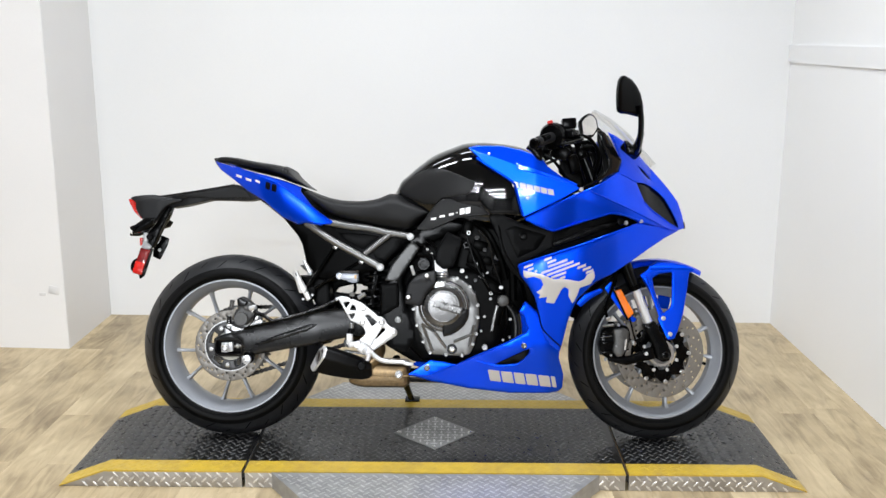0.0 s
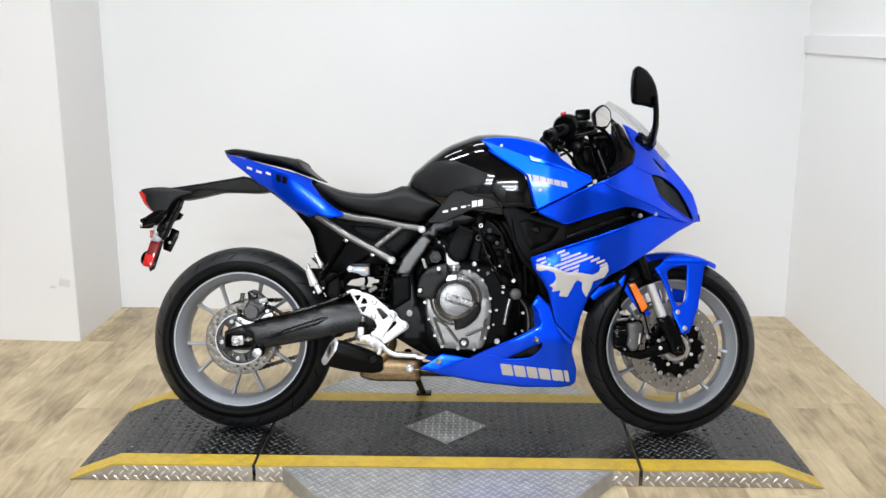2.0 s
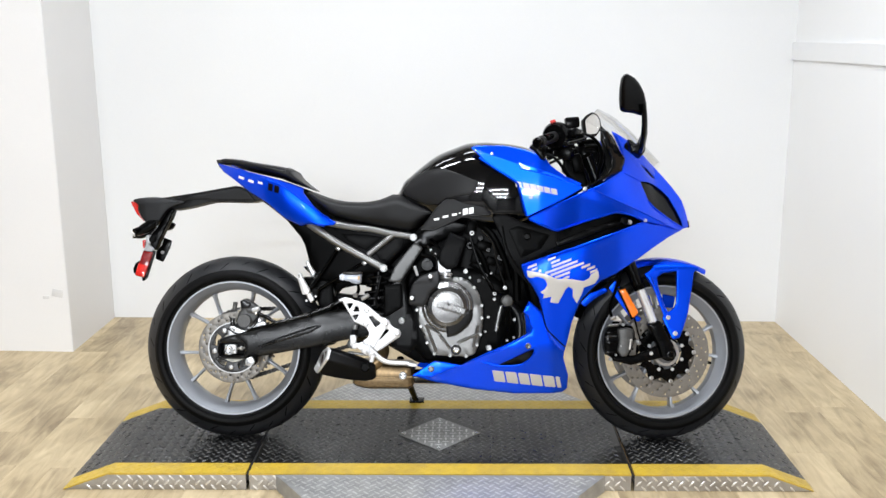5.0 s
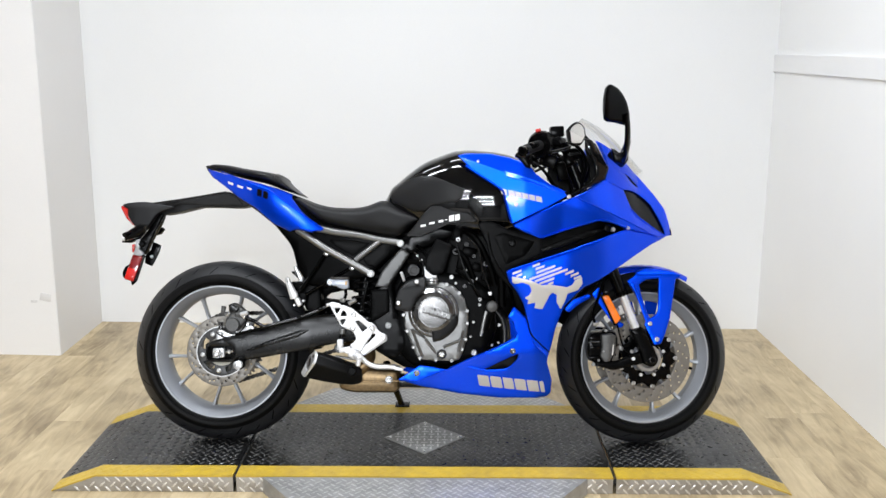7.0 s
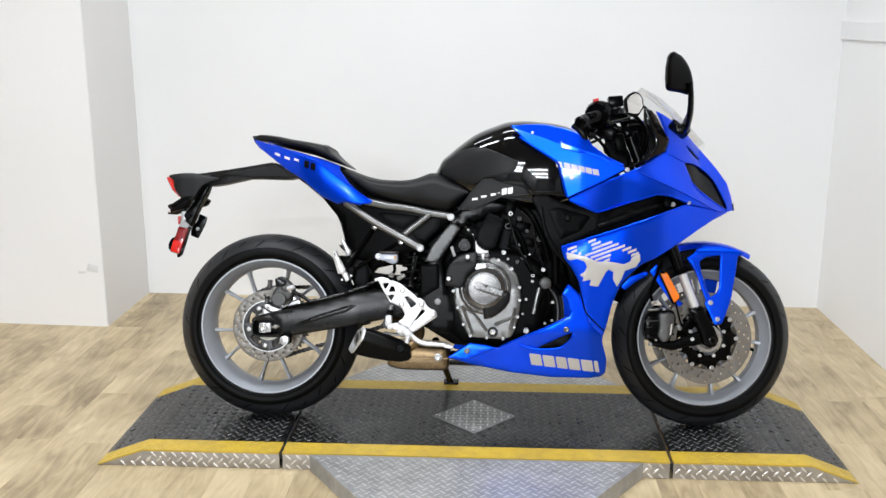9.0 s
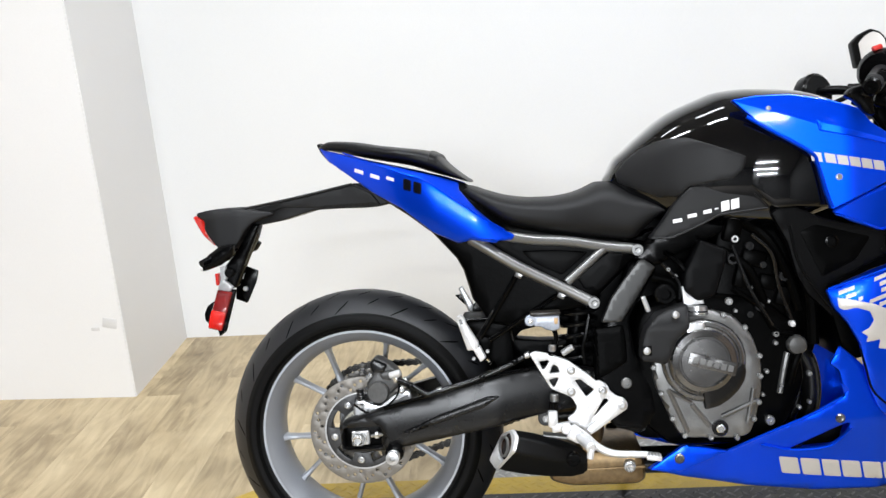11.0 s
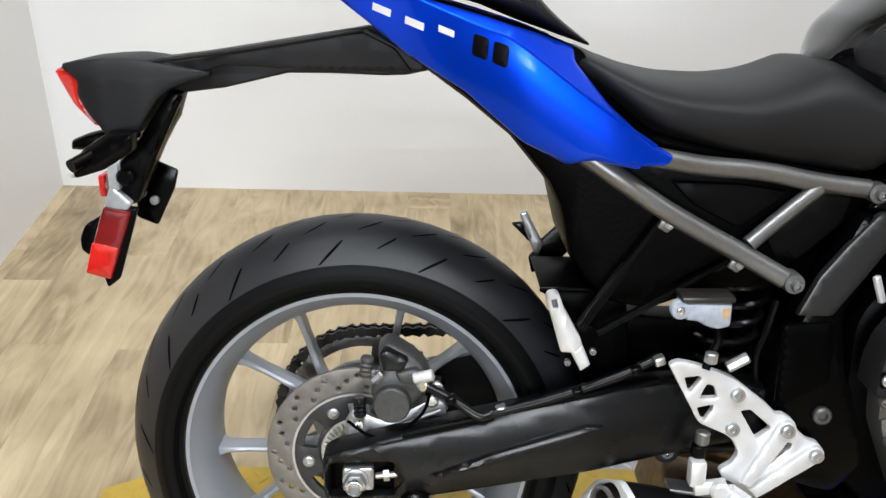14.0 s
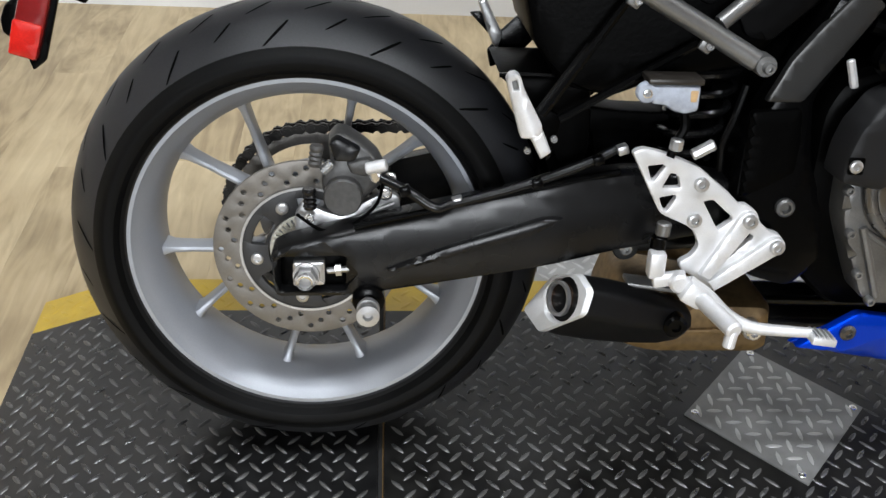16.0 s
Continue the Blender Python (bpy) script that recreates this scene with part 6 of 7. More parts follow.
pil_zb = lin([-0.066, -0.029, 0.055, 0.144, 0.19, 0.268], [0.948, 0.938, 0.916, 0.896, 0.878, 0.852])
pil_w = spl([-0.066, -0.055, -0.02, 0.04, 0.10, 0.17, 0.22, 0.268], [0.012, 0.035, 0.062, 0.092, 0.115, 0.130, 0.128, 0.110])
pillion = part("pillion_seat", hull((-0.066, 0.268), pil_w, pil_zb, pil_zt, 3.0, 40, 44), pillion_vinyl, bike, "black vinyl pillion seat pad", 60)


def seat_band(x, grow):
    b, c, w = pil_zb(x), pil_zt(x), pil_w(x) + grow
    zm, hh = (b + c) / 2, (c - b) / 2 + grow
    pts = []
    for k in range(25):
        a = math.pi * k / 24
        pts.append((x + 0.10 * (math.sin(a) - 0.5) * hh, w * math.copysign(abs(math.cos(a)) ** 0.667, math.cos(a)), zm + hh * abs(math.sin(a)) ** 0.667))
    return pts


part("seat_strap", skin([seat_band(0.190, 0.0005), seat_band(0.192, 0.003), seat_band(0.206, 0.003), seat_band(0.208, 0.0005)], False, False), pillion_vinyl, pillion)

# -- tail --
tail_yc = spl([-0.066, -0.03, 0.02, 0.06, 0.14, 0.20, 0.28, 0.36], [-0.012, -0.050, -0.088, -0.115, -0.152, -0.166, -0.168, -0.158])
tail_zc = lin([-0.066, -0.005, 0.143, 0.18, 0.279, 0.360], [0.953, 0.934, 0.876, 0.862, 0.790, 0.737])


def tail_y(x, z):
    d = z - tail_zc(x)
    y = tail_yc(x) + (1.15 * d if d > 0 else 0.11 * d + 2.6 * d * d)
    return min(y, -0.004)


TAIL = [(-0.064, 0.951), (-0.052, 0.943), (-0.029, 0.936), (0.028, 0.919), (0.085, 0.903), (0.144, 0.887), (0.180, 0.876), (0.207, 0.868), (0.250, 0.852), (0.250, 0.838), (0.286, 0.794), (0.330, 0.755), (0.362, 0.738), (0.356, 0.728), (0.325, 0.727), (0.270, 0.736), (0.246, 0.729), (0.194, 0.751), (0.130, 0.805), (0.066, 0.842), (0.012, 0.881), (-0.040, 0.917), (-0.058, 0.938)]
tl = panel(soft(TAIL, 0.004), tail_y, 0.008, 0.003, 0.011, lines=[[(-0.04, 0.945), (-0.005, 0.934), (0.143, 0.876), (0.18, 0.862), (0.279, 0.790), (0.352, 0.742)]])
part("tail_cowl", mirrored(tl), blue, bike, "", 20)
tail = part("tail_cowl", tl, blue, bike, "blue tail cowl with white and black marks", 20)
part("crease_line", tube([(x, tail_y(x, z) - 0.0002, z) for x, z in ((0.0, 0.932), (0.07, 0.9045), (0.143, 0.876), (0.18, 0.862), (0.23, 0.826), (0.279, 0.790), (0.34, 0.750))], 0.0018, 6, 4), blue, tail)
part("tail_tip", panel(soft([(-0.072, 0.957), (-0.060, 0.960), (-0.050, 0.943), (-0.030, 0.918), (-0.042, 0.912), (-0.062, 0.936)], 0.004), lambda x, z: -0.012, 0.024, 0.006, 0.01), matte_black, bike, "black tail tip trim")
part("tail_lower", panel(soft([(0.195, 0.750), (0.25, 0.748), (0.33, 0.742), (0.325, 0.722), (0.272, 0.733), (0.245, 0.726)], 0.005), lambda x, z: tail_y(x, z) + 0.004, 0.010, 0.003, 0.012), blue, tail)
for u0, u1, half in ((0.026, 0.047, 0.0040), (0.063, 0.084, 0.0040)):
    za, zb2 = 0.893 - (u0 - 0.026) * 0.36, 0.893 - (u1 - 0.026) * 0.36
    part("mark", panel([(u0, za - half), (u1, zb2 - half), (u1 + 0.001, zb2 + half), (u0 + 0.001, za + half)], lambda x, z: tail_y(x, z) - 0.001, 0.002, 0.0003, 0.02), decal_white, tail, "plain white mark")
part("mark", panel([(0.100, 0.8685), (0.117, 0.8625), (0.1175, 0.8695), (0.1005, 0.8755)], lambda x, z: tail_y(x, z) - 0.001, 0.002, 0.0003, 0.02), decal_white, tail)
for x0 in (0.136, 0.1575):
    q = lambda u, v: (x0 + u, 0.845 + v - (x0 + u - 0.136) * 0.34)
    part("mark", panel(soft([q(0, 0), q(0.0165, 0), q(0.0185, 0.024), q(0.002, 0.024)], 0.004), lambda x, z: tail_y(x, z) - 0.001, 0.002, 0.0003, 0.02), decal_black, tail, "plain black mark")

PAN = [(-0.02, 0.932), (0.20, 0.872), (0.262, 0.848), (0.30, 0.795), (0.365, 0.752), (0.45, 0.732), (0.60, 0.708), (0.66, 0.73), (0.55, 0.70), (0.34, 0.738), (0.27, 0.745), (0.20, 0.765), (0.10, 0.835), (0.0, 0.905)]
part("seat_pan", panel(soft(PAN, 0.005), lambda x, z: max(tail_yc(x) + 0.055, -0.128) if x < 0.36 else -0.105, 0.10, 0.004, 0.02), deep_black, bike, "black seat base")

# -- tail arm, plate holder, lamps --
ARM_T = [(-0.262, 0.822), (-0.201, 0.830), (-0.123, 0.843), (-0.039, 0.857), (0.015, 0.866), (0.055, 0.845), (0.095, 0.818), (0.063, 0.811), (0.037, 0.810), (-0.028, 0.812), (-0.079, 0.812), (-0.158, 0.793), (-0.213, 0.785), (-0.25, 0.80)]
arm = part("tail_arm", panel(soft(ARM_T, 0.003), lambda x, z: -0.036 + 0.02 * max(0, (-0.15 - x) / 0.1), 0.070, 0.003, 0.014), pad_black, bike, "matte black number-plate arm", 20)
FOLD = [(-0.258, 0.819), (-0.206, 0.801), (-0.185, 0.812), (-0.154, 0.821), (-0.109, 0.820), (-0.065, 0.816), (0.07, 0.815), (0.050, 0.842), (0.012, 0.861), (-0.039, 0.852), (-0.123, 0.838), (-0.201, 0.826)]
part("arm_fold", panel(soft(FOLD, 0.003), lambda x, z: -0.044 + 0.02 * max(0, (-0.15 - x) / 0.1) - 0.12 * max(0, z - 0.82), 0.010, 0.002, 0.014), pad_black, arm)
part("arm_edge", tube([(-0.255, -0.040, 0.822), (-0.123, -0.046, 0.841), (0.010, -0.046, 0.864)], 0.003, 8), pad_black, arm)
HEAD = [(-0.3472, 0.8208), (-0.3276, 0.8250), (-0.2986, 0.8280), (-0.2698, 0.8290), (-0.2479, 0.8265), (-0.2135, 0.8200), (-0.1709, 0.8130), (-0.1729, 0.8065), (-0.1987, 0.8010), (-0.2202, 0.7915), (-0.2339, 0.7802), (-0.2447, 0.7646), (-0.2538, 0.7504), (-0.2645, 0.7364), (-0.3012, 0.7389), (-0.3068, 0.7483), (-0.3213, 0.7668), (-0.3310, 0.7851), (-0.3280, 0.8010), (-0.3370, 0.8090), (-0.3477, 0.8150)]
HEAD_C = [(-0.3455, 0.8149), (-0.326, 0.8080), (-0.2847, 0.8047), (-0.2464, 0.8050), (-0.2047, 0.8083), (-0.174, 0.8120)]
fold_z = spl([a for a, b in HEAD_C], [b for a, b in HEAD_C])


def head_y(x, z):
    d = z - fold_z(min(-0.174, max(-0.3455, x)))
    y = -0.053 + 0.012 * max(0, (-0.30 - x) / 0.05) ** 1.5 + 0.014 * max(0, (x + 0.25) / 0.08)
    return y + (0.25 * d + 6 * d * d if d > 0 else 0.05 * -d)


head = part("tail_lamp_housing", panel(soft(HEAD, 0.003), head_y, 0.094, 0.003, 0.007, lines=[HEAD_C]), pad_black, bike, "matte black tail lamp housing", 24)
LAMP = [(-0.3586, 0.8107), (-0.3534, 0.8156), (-0.3440, 0.8130), (-0.3350, 0.8075), (-0.3260, 0.8000), (-0.3290, 0.7845), (-0.3200, 0.7658), (-0.3060, 0.7471), (-0.3139, 0.7487), (-0.3372, 0.7714), (-0.3475, 0.7897)]
lamp_ob = part("tail_lamp", panel(soft(LAMP, 0.002), lambda x, z: head_y(max(x, -0.345), z) + 0.003 + 0.2 * max(0, -0.345 - x), 0.060, 0.004, 0.006), red_lens, bike, "red tail lamp lens")
part("lamp_band", panel(soft([(-0.3345, 0.7850), (-0.3325, 0.7850), (-0.3225, 0.7668), (-0.3110, 0.7510), (-0.3135, 0.7515), (-0.3290, 0.7705)], 0.001), lambda x, z: head_y(x, z) + 0.0032, 0.006, 0.0008, 0.006), clear_lens, lamp_ob, "pale lower band of the lens")
HOLD = [(-0.2235, 0.790), (-0.2070, 0.788), (-0.2174, 0.7578), (-0.2380, 0.722), (-0.2580, 0.680), (-0.2720, 0.648), (-0.300, 0.645), (-0.305, 0.668), (-0.293, 0.70), (-0.262, 0.735)]
holder = part("plate_holder", panel(soft(HOLD, 0.006), -0.034, 0.030, 0.006, 0.015), satin_black, bike, "black number-plate holder")
part("holder_edge", tube([(-0.212, -0.036, 0.778), (-0.239, -0.037, 0.724), (-0.260, -0.037, 0.680)], 0.004, 6), satin_black, holder)
part("plate_lamp", panel(soft([(-0.304, 0.698), (-0.290, 0.700), (-0.289, 0.668), (-0.303, 0.666)], 0.003), -0.043, 0.02, 0.003, 0.01), clear_lens, holder)
part("lamp_pivot", lathe([(0.011, 0), (0.011, 0.008), (0.008, 0.011), (0, 0.011)], (-0.282, -0.036, 0.684), (0, -1, 0), 16), satin_black, holder)
part("red_strip", panel(soft([(-0.322, 0.682), (-0.314, 0.683), (-0.313, 0.655), (-0.321, 0.655)], 0.002), -0.025, 0.03, 0.002, 0.01), red_lens, holder)
part("bracket_arm", panel(soft([(-0.303, 0.671), (-0.297, 0.671), (-0.276, 0.652), (-0.283, 0.642), (-0.312, 0.646)], 0.003), -0.043, 0.01, 0.002, 0.01), clear_lens, holder)
refl = part("side_reflector", panel(soft([(-0.311, 0.648), (-0.278, 0.640), (-0.308, 0.553), (-0.340, 0.562)], 0.004), -0.049, 0.010, 0.003, 0.012), red_deep, bike, "red rectangular side reflector")
part("reflector_lens", panel(soft([(-0.327, 0.603), (-0.295, 0.595), (-0.308, 0.5555), (-0.338, 0.5635)], 0.003), -0.0508, 0.004, 0.001, 0.012), red_lens, refl, "bright red lower half")
part("reflector_frame", panel(soft([(-0.306, 0.650), (-0.270, 0.645), (-0.300, 0.552), (-0.316, 0.540), (-0.320, 0.555)], 0.004), -0.040, 0.006, 0.002, 0.015), satin_black, refl)
FAR_R = [(-0.373, 0.585), (-0.365, 0.603), (-0.343, 0.617), (-0.350, 0.585), (-0.363, 0.561), (-0.372, 0.569)]
part("far_reflector", panel(soft(FAR_R, 0.003), 0.03, 0.012, 0.003, 0.012), satin_black, bike)
BRK = [(-0.262, 0.692), (-0.235, 0.680), (-0.241, 0.656), (-0.266, 0.606), (-0.293, 0.617), (-0.290, 0.646), (-0.272, 0.664)]
brk = part("plate_bracket", panel(soft(BRK, 0.004), 0.025, 0.004, 0.001, 0.02), satin_black, bike, "black number-plate bracket")
part("bracket_bolt", bolt(-0.267, 0.024, 0.640, 0.006, 0.005), alu, brk)
FAR_IND = [(-0.403, 0.690), (-0.401, 0.703), (-0.381, 0.711), (-0.340, 0.722), (-0.262, 0.748), (-0.250, 0.740), (-0.262, 0.722), (-0.320, 0.705), (-0.374, 0.689)]
for s in (-1, 1):
    stem = tube([(-0.268, 0.03 * s, 0.738), (-0.290, 0.075 * s, 0.728), (-0.318, 0.118 * s, 0.712)], (0.0075, 0.008), 12, 6)
    ind = part("rear_indicator", stem, satin_black, bike, "black stalk indicator with a clear lens")
    part("indicator_body", panel(soft([(-0.250, 0.749), (-0.279, 0.749), (-0.308, 0.730), (-0.326, 0.712), (-0.321, 0.694), (-0.288, 0.704), (-0.254, 0.726)], 0.003), lambda x, z: -0.104 + 0.35 * abs(z - 0.715 - (x + 0.30) * 0.6), 0.024, 0.003, 0.010) if s < 0 else panel(soft(FAR_IND, 0.004), 0.105, 0.022, 0.006, 0.012), satin_black, ind)
    if s < 0:
        part("lens", lathe([(0.0105, 0), (0.0105, 0.003), (0.008, 0.008), (0, 0.010)], (-0.322, -0.092, 0.703), (-0.95, -0.1, 0.28), 16), decal_white, ind, "pale indicator lens")

# -- front fairing --
base_u = spl([0.95, 1.10, 1.20, 1.30, 1.38, 1.43, 1.48, 1.52, 1.55], [-0.196, -0.210, -0.208, -0.192, -0.158, -0.122, -0.080, -0.042, -0.006])
ca_z = lin([0.98, 1.19, 1.242, 1.337, 1.485, 1.56], [0.93, 0.842, 0.818, 0.778, 0.716, 0.690])
cb_z = lin([0.98, 1.15, 1.37, 1.55], [0.750, 0.820, 0.738, 0.69])
k_top = lin([1.15, 1.22, 1.30, 1.38, 1.43, 1.48, 1.55], [0.14, 0.20, 0.30, 0.48, 0.62, 0.66, 0.66])


cowl_top = lin([1.15, 1.317, 1.377, 1.434, 1.492, 1.525, 1.549], [1.06, 1.012, 0.972, 0.925, 0.860, 0.814, 0.745])


def cowl_y(x, z):
    d, e = z - ca_z(x), cb_z(x) - z
    k = min(k_top(x), -0.93 * base_u(x) / max(0.02, cowl_top(x) - ca_z(x)))
    y = base_u(x) + (k * d if d > 0 else 0.10 * -d)
    if e > 0:
        y += 0.22 * e * min(1, max(0, (x - 1.0) / 0.15))
    return min(y, -0.003)


COWL = [(0.986, 0.749), (1.05, 0.778), (1.096, 0.800), (1.161, 0.831), (1.239, 0.866), (1.295, 0.902), (1.307, 0.944), (1.285, 0.99), (1.264, 1.036), (1.290, 1.026), (1.317, 1.012), (1.377, 0.972), (1.434, 0.925), (1.463, 0.893), (1.492, 0.860), (1.525, 0.814), (1.540, 0.768), (1.549, 0.724), (1.515, 0.715), (1.44, 0.727), (1.377, 0.737), (1.345, 0.746), (1.313, 0.758), (1.270, 0.764), (1.18, 0.738), (1.097, 0.710), (1.075, 0.706), (1.02, 0.728)]
LAMPH = [(1.362, 0.872), (1.395, 0.871), (1.420, 0.863), (1.448, 0.845), (1.472, 0.823), (1.500, 0.775), (1.518, 0.739), (1.520, 0.722), (1.480, 0.742), (1.442, 0.765), (1.412, 0.784), (1.390, 0.803)]
SLOT = [(1.372, 0.930), (1.394, 0.918), (1.429, 0.888), (1.416, 0.889), (1.392, 0.907)]
cw = panel(soft(COWL, 0.004), cowl_y, 0.006, 0.003, 0.014, [dense(soft(LAMPH, 0.004), 0.012), soft(SLOT, 0.002)], [[(1.19, 0.842), (1.242, 0.818), (1.337, 0.778), (1.485, 0.716)], [(1.15, 0.820), (1.25, 0.783), (1.37, 0.738)]])
part("upper_cowl", mirrored(cw), blue, bike)
cowl = part("upper_cowl", cw, blue, bike, "blue faceted upper nose cowl", 16)
CREASES = (
    ((0.989, 0.7495), (1.073, 0.790), (1.161, 0.829), (1.229, 0.859), (1.290, 0.898)),
    ((1.303, 0.897), (1.340, 0.882), (1.360, 0.874)),
    ((1.280, 1.025), (1.298, 0.975), (1.306, 0.940), (1.298, 0.905)),
    ((1.195, 0.839), (1.242, 0.818), (1.337, 0.778), (1.40, 0.751), (1.47, 0.722), (1.51, 0.717)),
    ((0.992, 0.744), (1.034, 0.728), (1.075, 0.710), (1.10, 0.7145), (1.18, 0.741), (1.270, 0.767), (1.313, 0.760), (1.377, 0.740)),
    ((1.386, 0.806), (1.411, 0.783), (1.442, 0.763), (1.480, 0.740), (1.516, 0.722)),
)
for run in CREASES:
    part("crease_line", tube([(x, cowl_y(x, z) - 0.0008, z) for x, z in run], 0.0026, 8, 4), blue, cowl)
hl = panel(soft(LAMPH, 0.004), lambda x, z: cowl_y(x, z) + 0.010, 0.01, 0.001, 0.016)
part("headlamp", mirrored(hl), dark_lens, cowl)
part("headlamp", hl, dark_lens, cowl, "smoked black headlamp lens")
part("slot_floor", panel(soft(SLOT, 0.002), lambda x, z: cowl_y(x, z) + 0.008, 0.004, 0.0005, 0.02), deep_black, cowl)
part("nose_trim", tube([(1.548, 0, 0.722), (1.545, 0, 0.745)], 0.004, 8), matte_black, cowl)
part("cowl_bolt", bolt(1.168, -0.212, 0.842, 0.007, 0.003), alu, cowl)
part("cowl_bolt", bolt(1.370, cowl_y(1.37, 0.742) - 0.001, 0.742, 0.006, 0.003), alu, cowl)

base_m = spl([0.96, 1.05, 1.15, 1.25, 1.34, 1.42, 1.48, 1.53], [-0.205, -0.222, -0.222, -0.205, -0.172, -0.122, -0.076, -0.028])


def mid_y(x, z):
    return base_m(x) + 0.14 * max(0, 0.56 - z) + 0.10 * max(0, z - (0.66 + (x - 1.167) * 0.36) + 0.02)


MID = [(0.964, 0.596), (1.06, 0.627), (1.167, 0.663), (1.27, 0.700), (1.375, 0.738), (1.44, 0.727), (1.521, 0.715), (1.461, 0.688), (1.40, 0.652), (1.341, 0.614), (1.265, 0.568), (1.218, 0.547), (1.191, 0.523), (1.155, 0.486), (1.140, 0.45), (1.127, 0.413), (1.112, 0.345), (1.103, 0.315), (1.075, 0.338), (1.055, 0.361), (1.036, 0.416), (1.022, 0.489), (1.0, 0.53), (0.975, 0.562)]
ms = panel(soft(MID, 0.005), mid_y, 0.008, 0.003, 0.016)
part("side_fairing", mirrored(ms), blue, bike)
mid = part("side_fairing", ms, blue, bike, "blue side fairing with a large silver-grey graphic")
part("fairing_edge", tube([(x, mid_y(x, z) - 0.001, z) for x, z in ((0.968, 0.598), (1.06, 0.629), (1.167, 0.6645), (1.27, 0.7015), (1.372, 0.7385))], 0.003, 8, 3), blue, mid)
# graphic: plain lobes on feet under slanting stripes
gy = lambda x, z: mid_y(x, z) - 0.0012
FOOT_G = [(0.982, 0.581), (1.006, 0.577), (1.048, 0.567), (1.078, 0.553), (1.102, 0.555), (1.129, 0.552), (1.161, 0.546), (1.180, 0.555), (1.186, 0.568), (1.210, 0.580), (1.2125, 0.559), (1.199, 0.538), (1.164, 0.526), (1.155, 0.500), (1.142, 0.4745), (1.128, 0.498), (1.129, 0.521), (1.114, 0.529), (1.105, 0.520), (1.090, 0.490), (1.082, 0.4745), (1.056, 0.478), (1.060, 0.496), (1.033, 0.491), (1.037, 0.503), (1.024, 0.511), (1.039, 0.520), (1.047, 0.535), (1.039, 0.553), (1.015, 0.561), (0.994, 0.556), (0.984, 0.561)]
part("graphic", panel(soft(FOOT_G, 0.003), gy, 0.002, 0.0003, 0.012), decal_silver, mid, "plain silver-grey graphic")
TOP_G = [(0.982, 0.583), (0.988, 0.604), (1.009, 0.604), (1.051, 0.622), (1.078, 0.626), (1.093, 0.613), (1.104, 0.623), (1.161, 0.609), (1.197, 0.599), (1.211, 0.583), (1.211, 0.578), (1.186, 0.567), (1.180, 0.554), (1.161, 0.545), (1.102, 0.553), (1.078, 0.551), (1.048, 0.567), (1.006, 0.577)]
c1, c2 = (1.037, 0.597), (1.150, 0.567)
free = lambda p: bool(within(TOP_G, np.array([p]))[0]) and ((p[0] - c1[0]) / 0.023) ** 2 + ((p[1] - c1[1]) / 0.016) ** 2 > 1 and ((p[0] - c2[0]) / 0.032) ** 2 + ((p[1] - c2[1]) / 0.020) ** 2 > 1
slope = 0.38
for i in range(15):
    z0 = 0.452 + i * 0.0130
    run = []
    for k in range(130):
        x = 0.975 + k * 0.002
        z = z0 + (x - 0.975) * slope
        good = free((x, z + 0.002)) and free((x, z + 0.006))
        if good:
            run.append((x, z))
        if (not good or k == 129) and run:
            if len(run) > 2:
                (xa, za), (xb, zb2) = run[0], run[-1]
                part("stripe", panel([(xa, za), (xb, zb2), (xb, zb2 + 0.0076), (xa, za + 0.0076)], gy, 0.002, 0.0003, 0.03), decal_silver, mid)
            run = []

inner_pts = [(1.04, 0.706), (1.10, 0.712), (1.18, 0.738), (1.265, 0.764), (1.317, 0.766), (1.365, 0.738), (1.27, 0.70), (1.172, 0.663), (1.06, 0.628), (0.99, 0.60)]
ib = panel(soft(inner_pts, 0.005), lambda x, z: -0.172 + 0.35 * max(0, x - 1.27), 0.02, 0.004, 0.03)
part("inner_fairing", mirrored(ib), deep_black, bike)
inner = part("inner_fairing", ib, deep_black, bike, "black inner fairing panel")
part("air_scoop", panel(soft([(1.075, 0.672), (1.20, 0.722), (1.27, 0.742), (1.30, 0.735), (1.16, 0.678), (1.085, 0.655)], 0.006), -0.178, 0.01, 0.004, 0.02), satin_black, inner)
ind_f = part("front_indicator", lathe([(0.010, 0), (0.013, 0.012), (0.013, 0.024), (0.010, 0.028), (0, 0.029)], (1.298, -0.165, 0.740), (0, -1, 0), 20), satin_black, bike, "round front indicator with a clear lens")
part("lens", lathe([(0.0075, 0), (0.0075, 0.008), (0.005, 0.011), (0, 0.012)], (1.316, -0.172, 0.736), (0.3, -1, 0), 16), dim_lens, ind_f)
AFR = [(0.872, 0.752), (0.888, 0.762), (0.919, 0.763), (0.973, 0.736), (1.010, 0.725), (1.09, 0.708), (1.085, 0.655), (0.99, 0.608), (0.972, 0.596), (0.990, 0.555), (1.025, 0.487), (1.010, 0.49), (0.983, 0.540), (0.937, 0.587), (0.916, 0.63), (0.902, 0.69)]
shroud_y = lambda x, z: -0.176 + 0.12 * max(0, 0.62 - z)
af = panel(soft(AFR, 0.004), shroud_y, 0.02, 0.003, 0.016)
part("radiator_shroud", mirrored(af), matte_black, bike)
shroud = part("radiator_shroud", af, matte_black, bike, "matte black radiator side shroud")
# raised black patch gives the shade of a shallow recess
part("shroud_recess_shade", panel(soft([(0.925, 0.712), (0.955, 0.725), (1.06, 0.695), (1.03, 0.650), (0.965, 0.620)], 0.006), lambda x, z: shroud_y(x, z) - 0.0012, 0.004, 0.001, 0.02), deep_black, shroud)
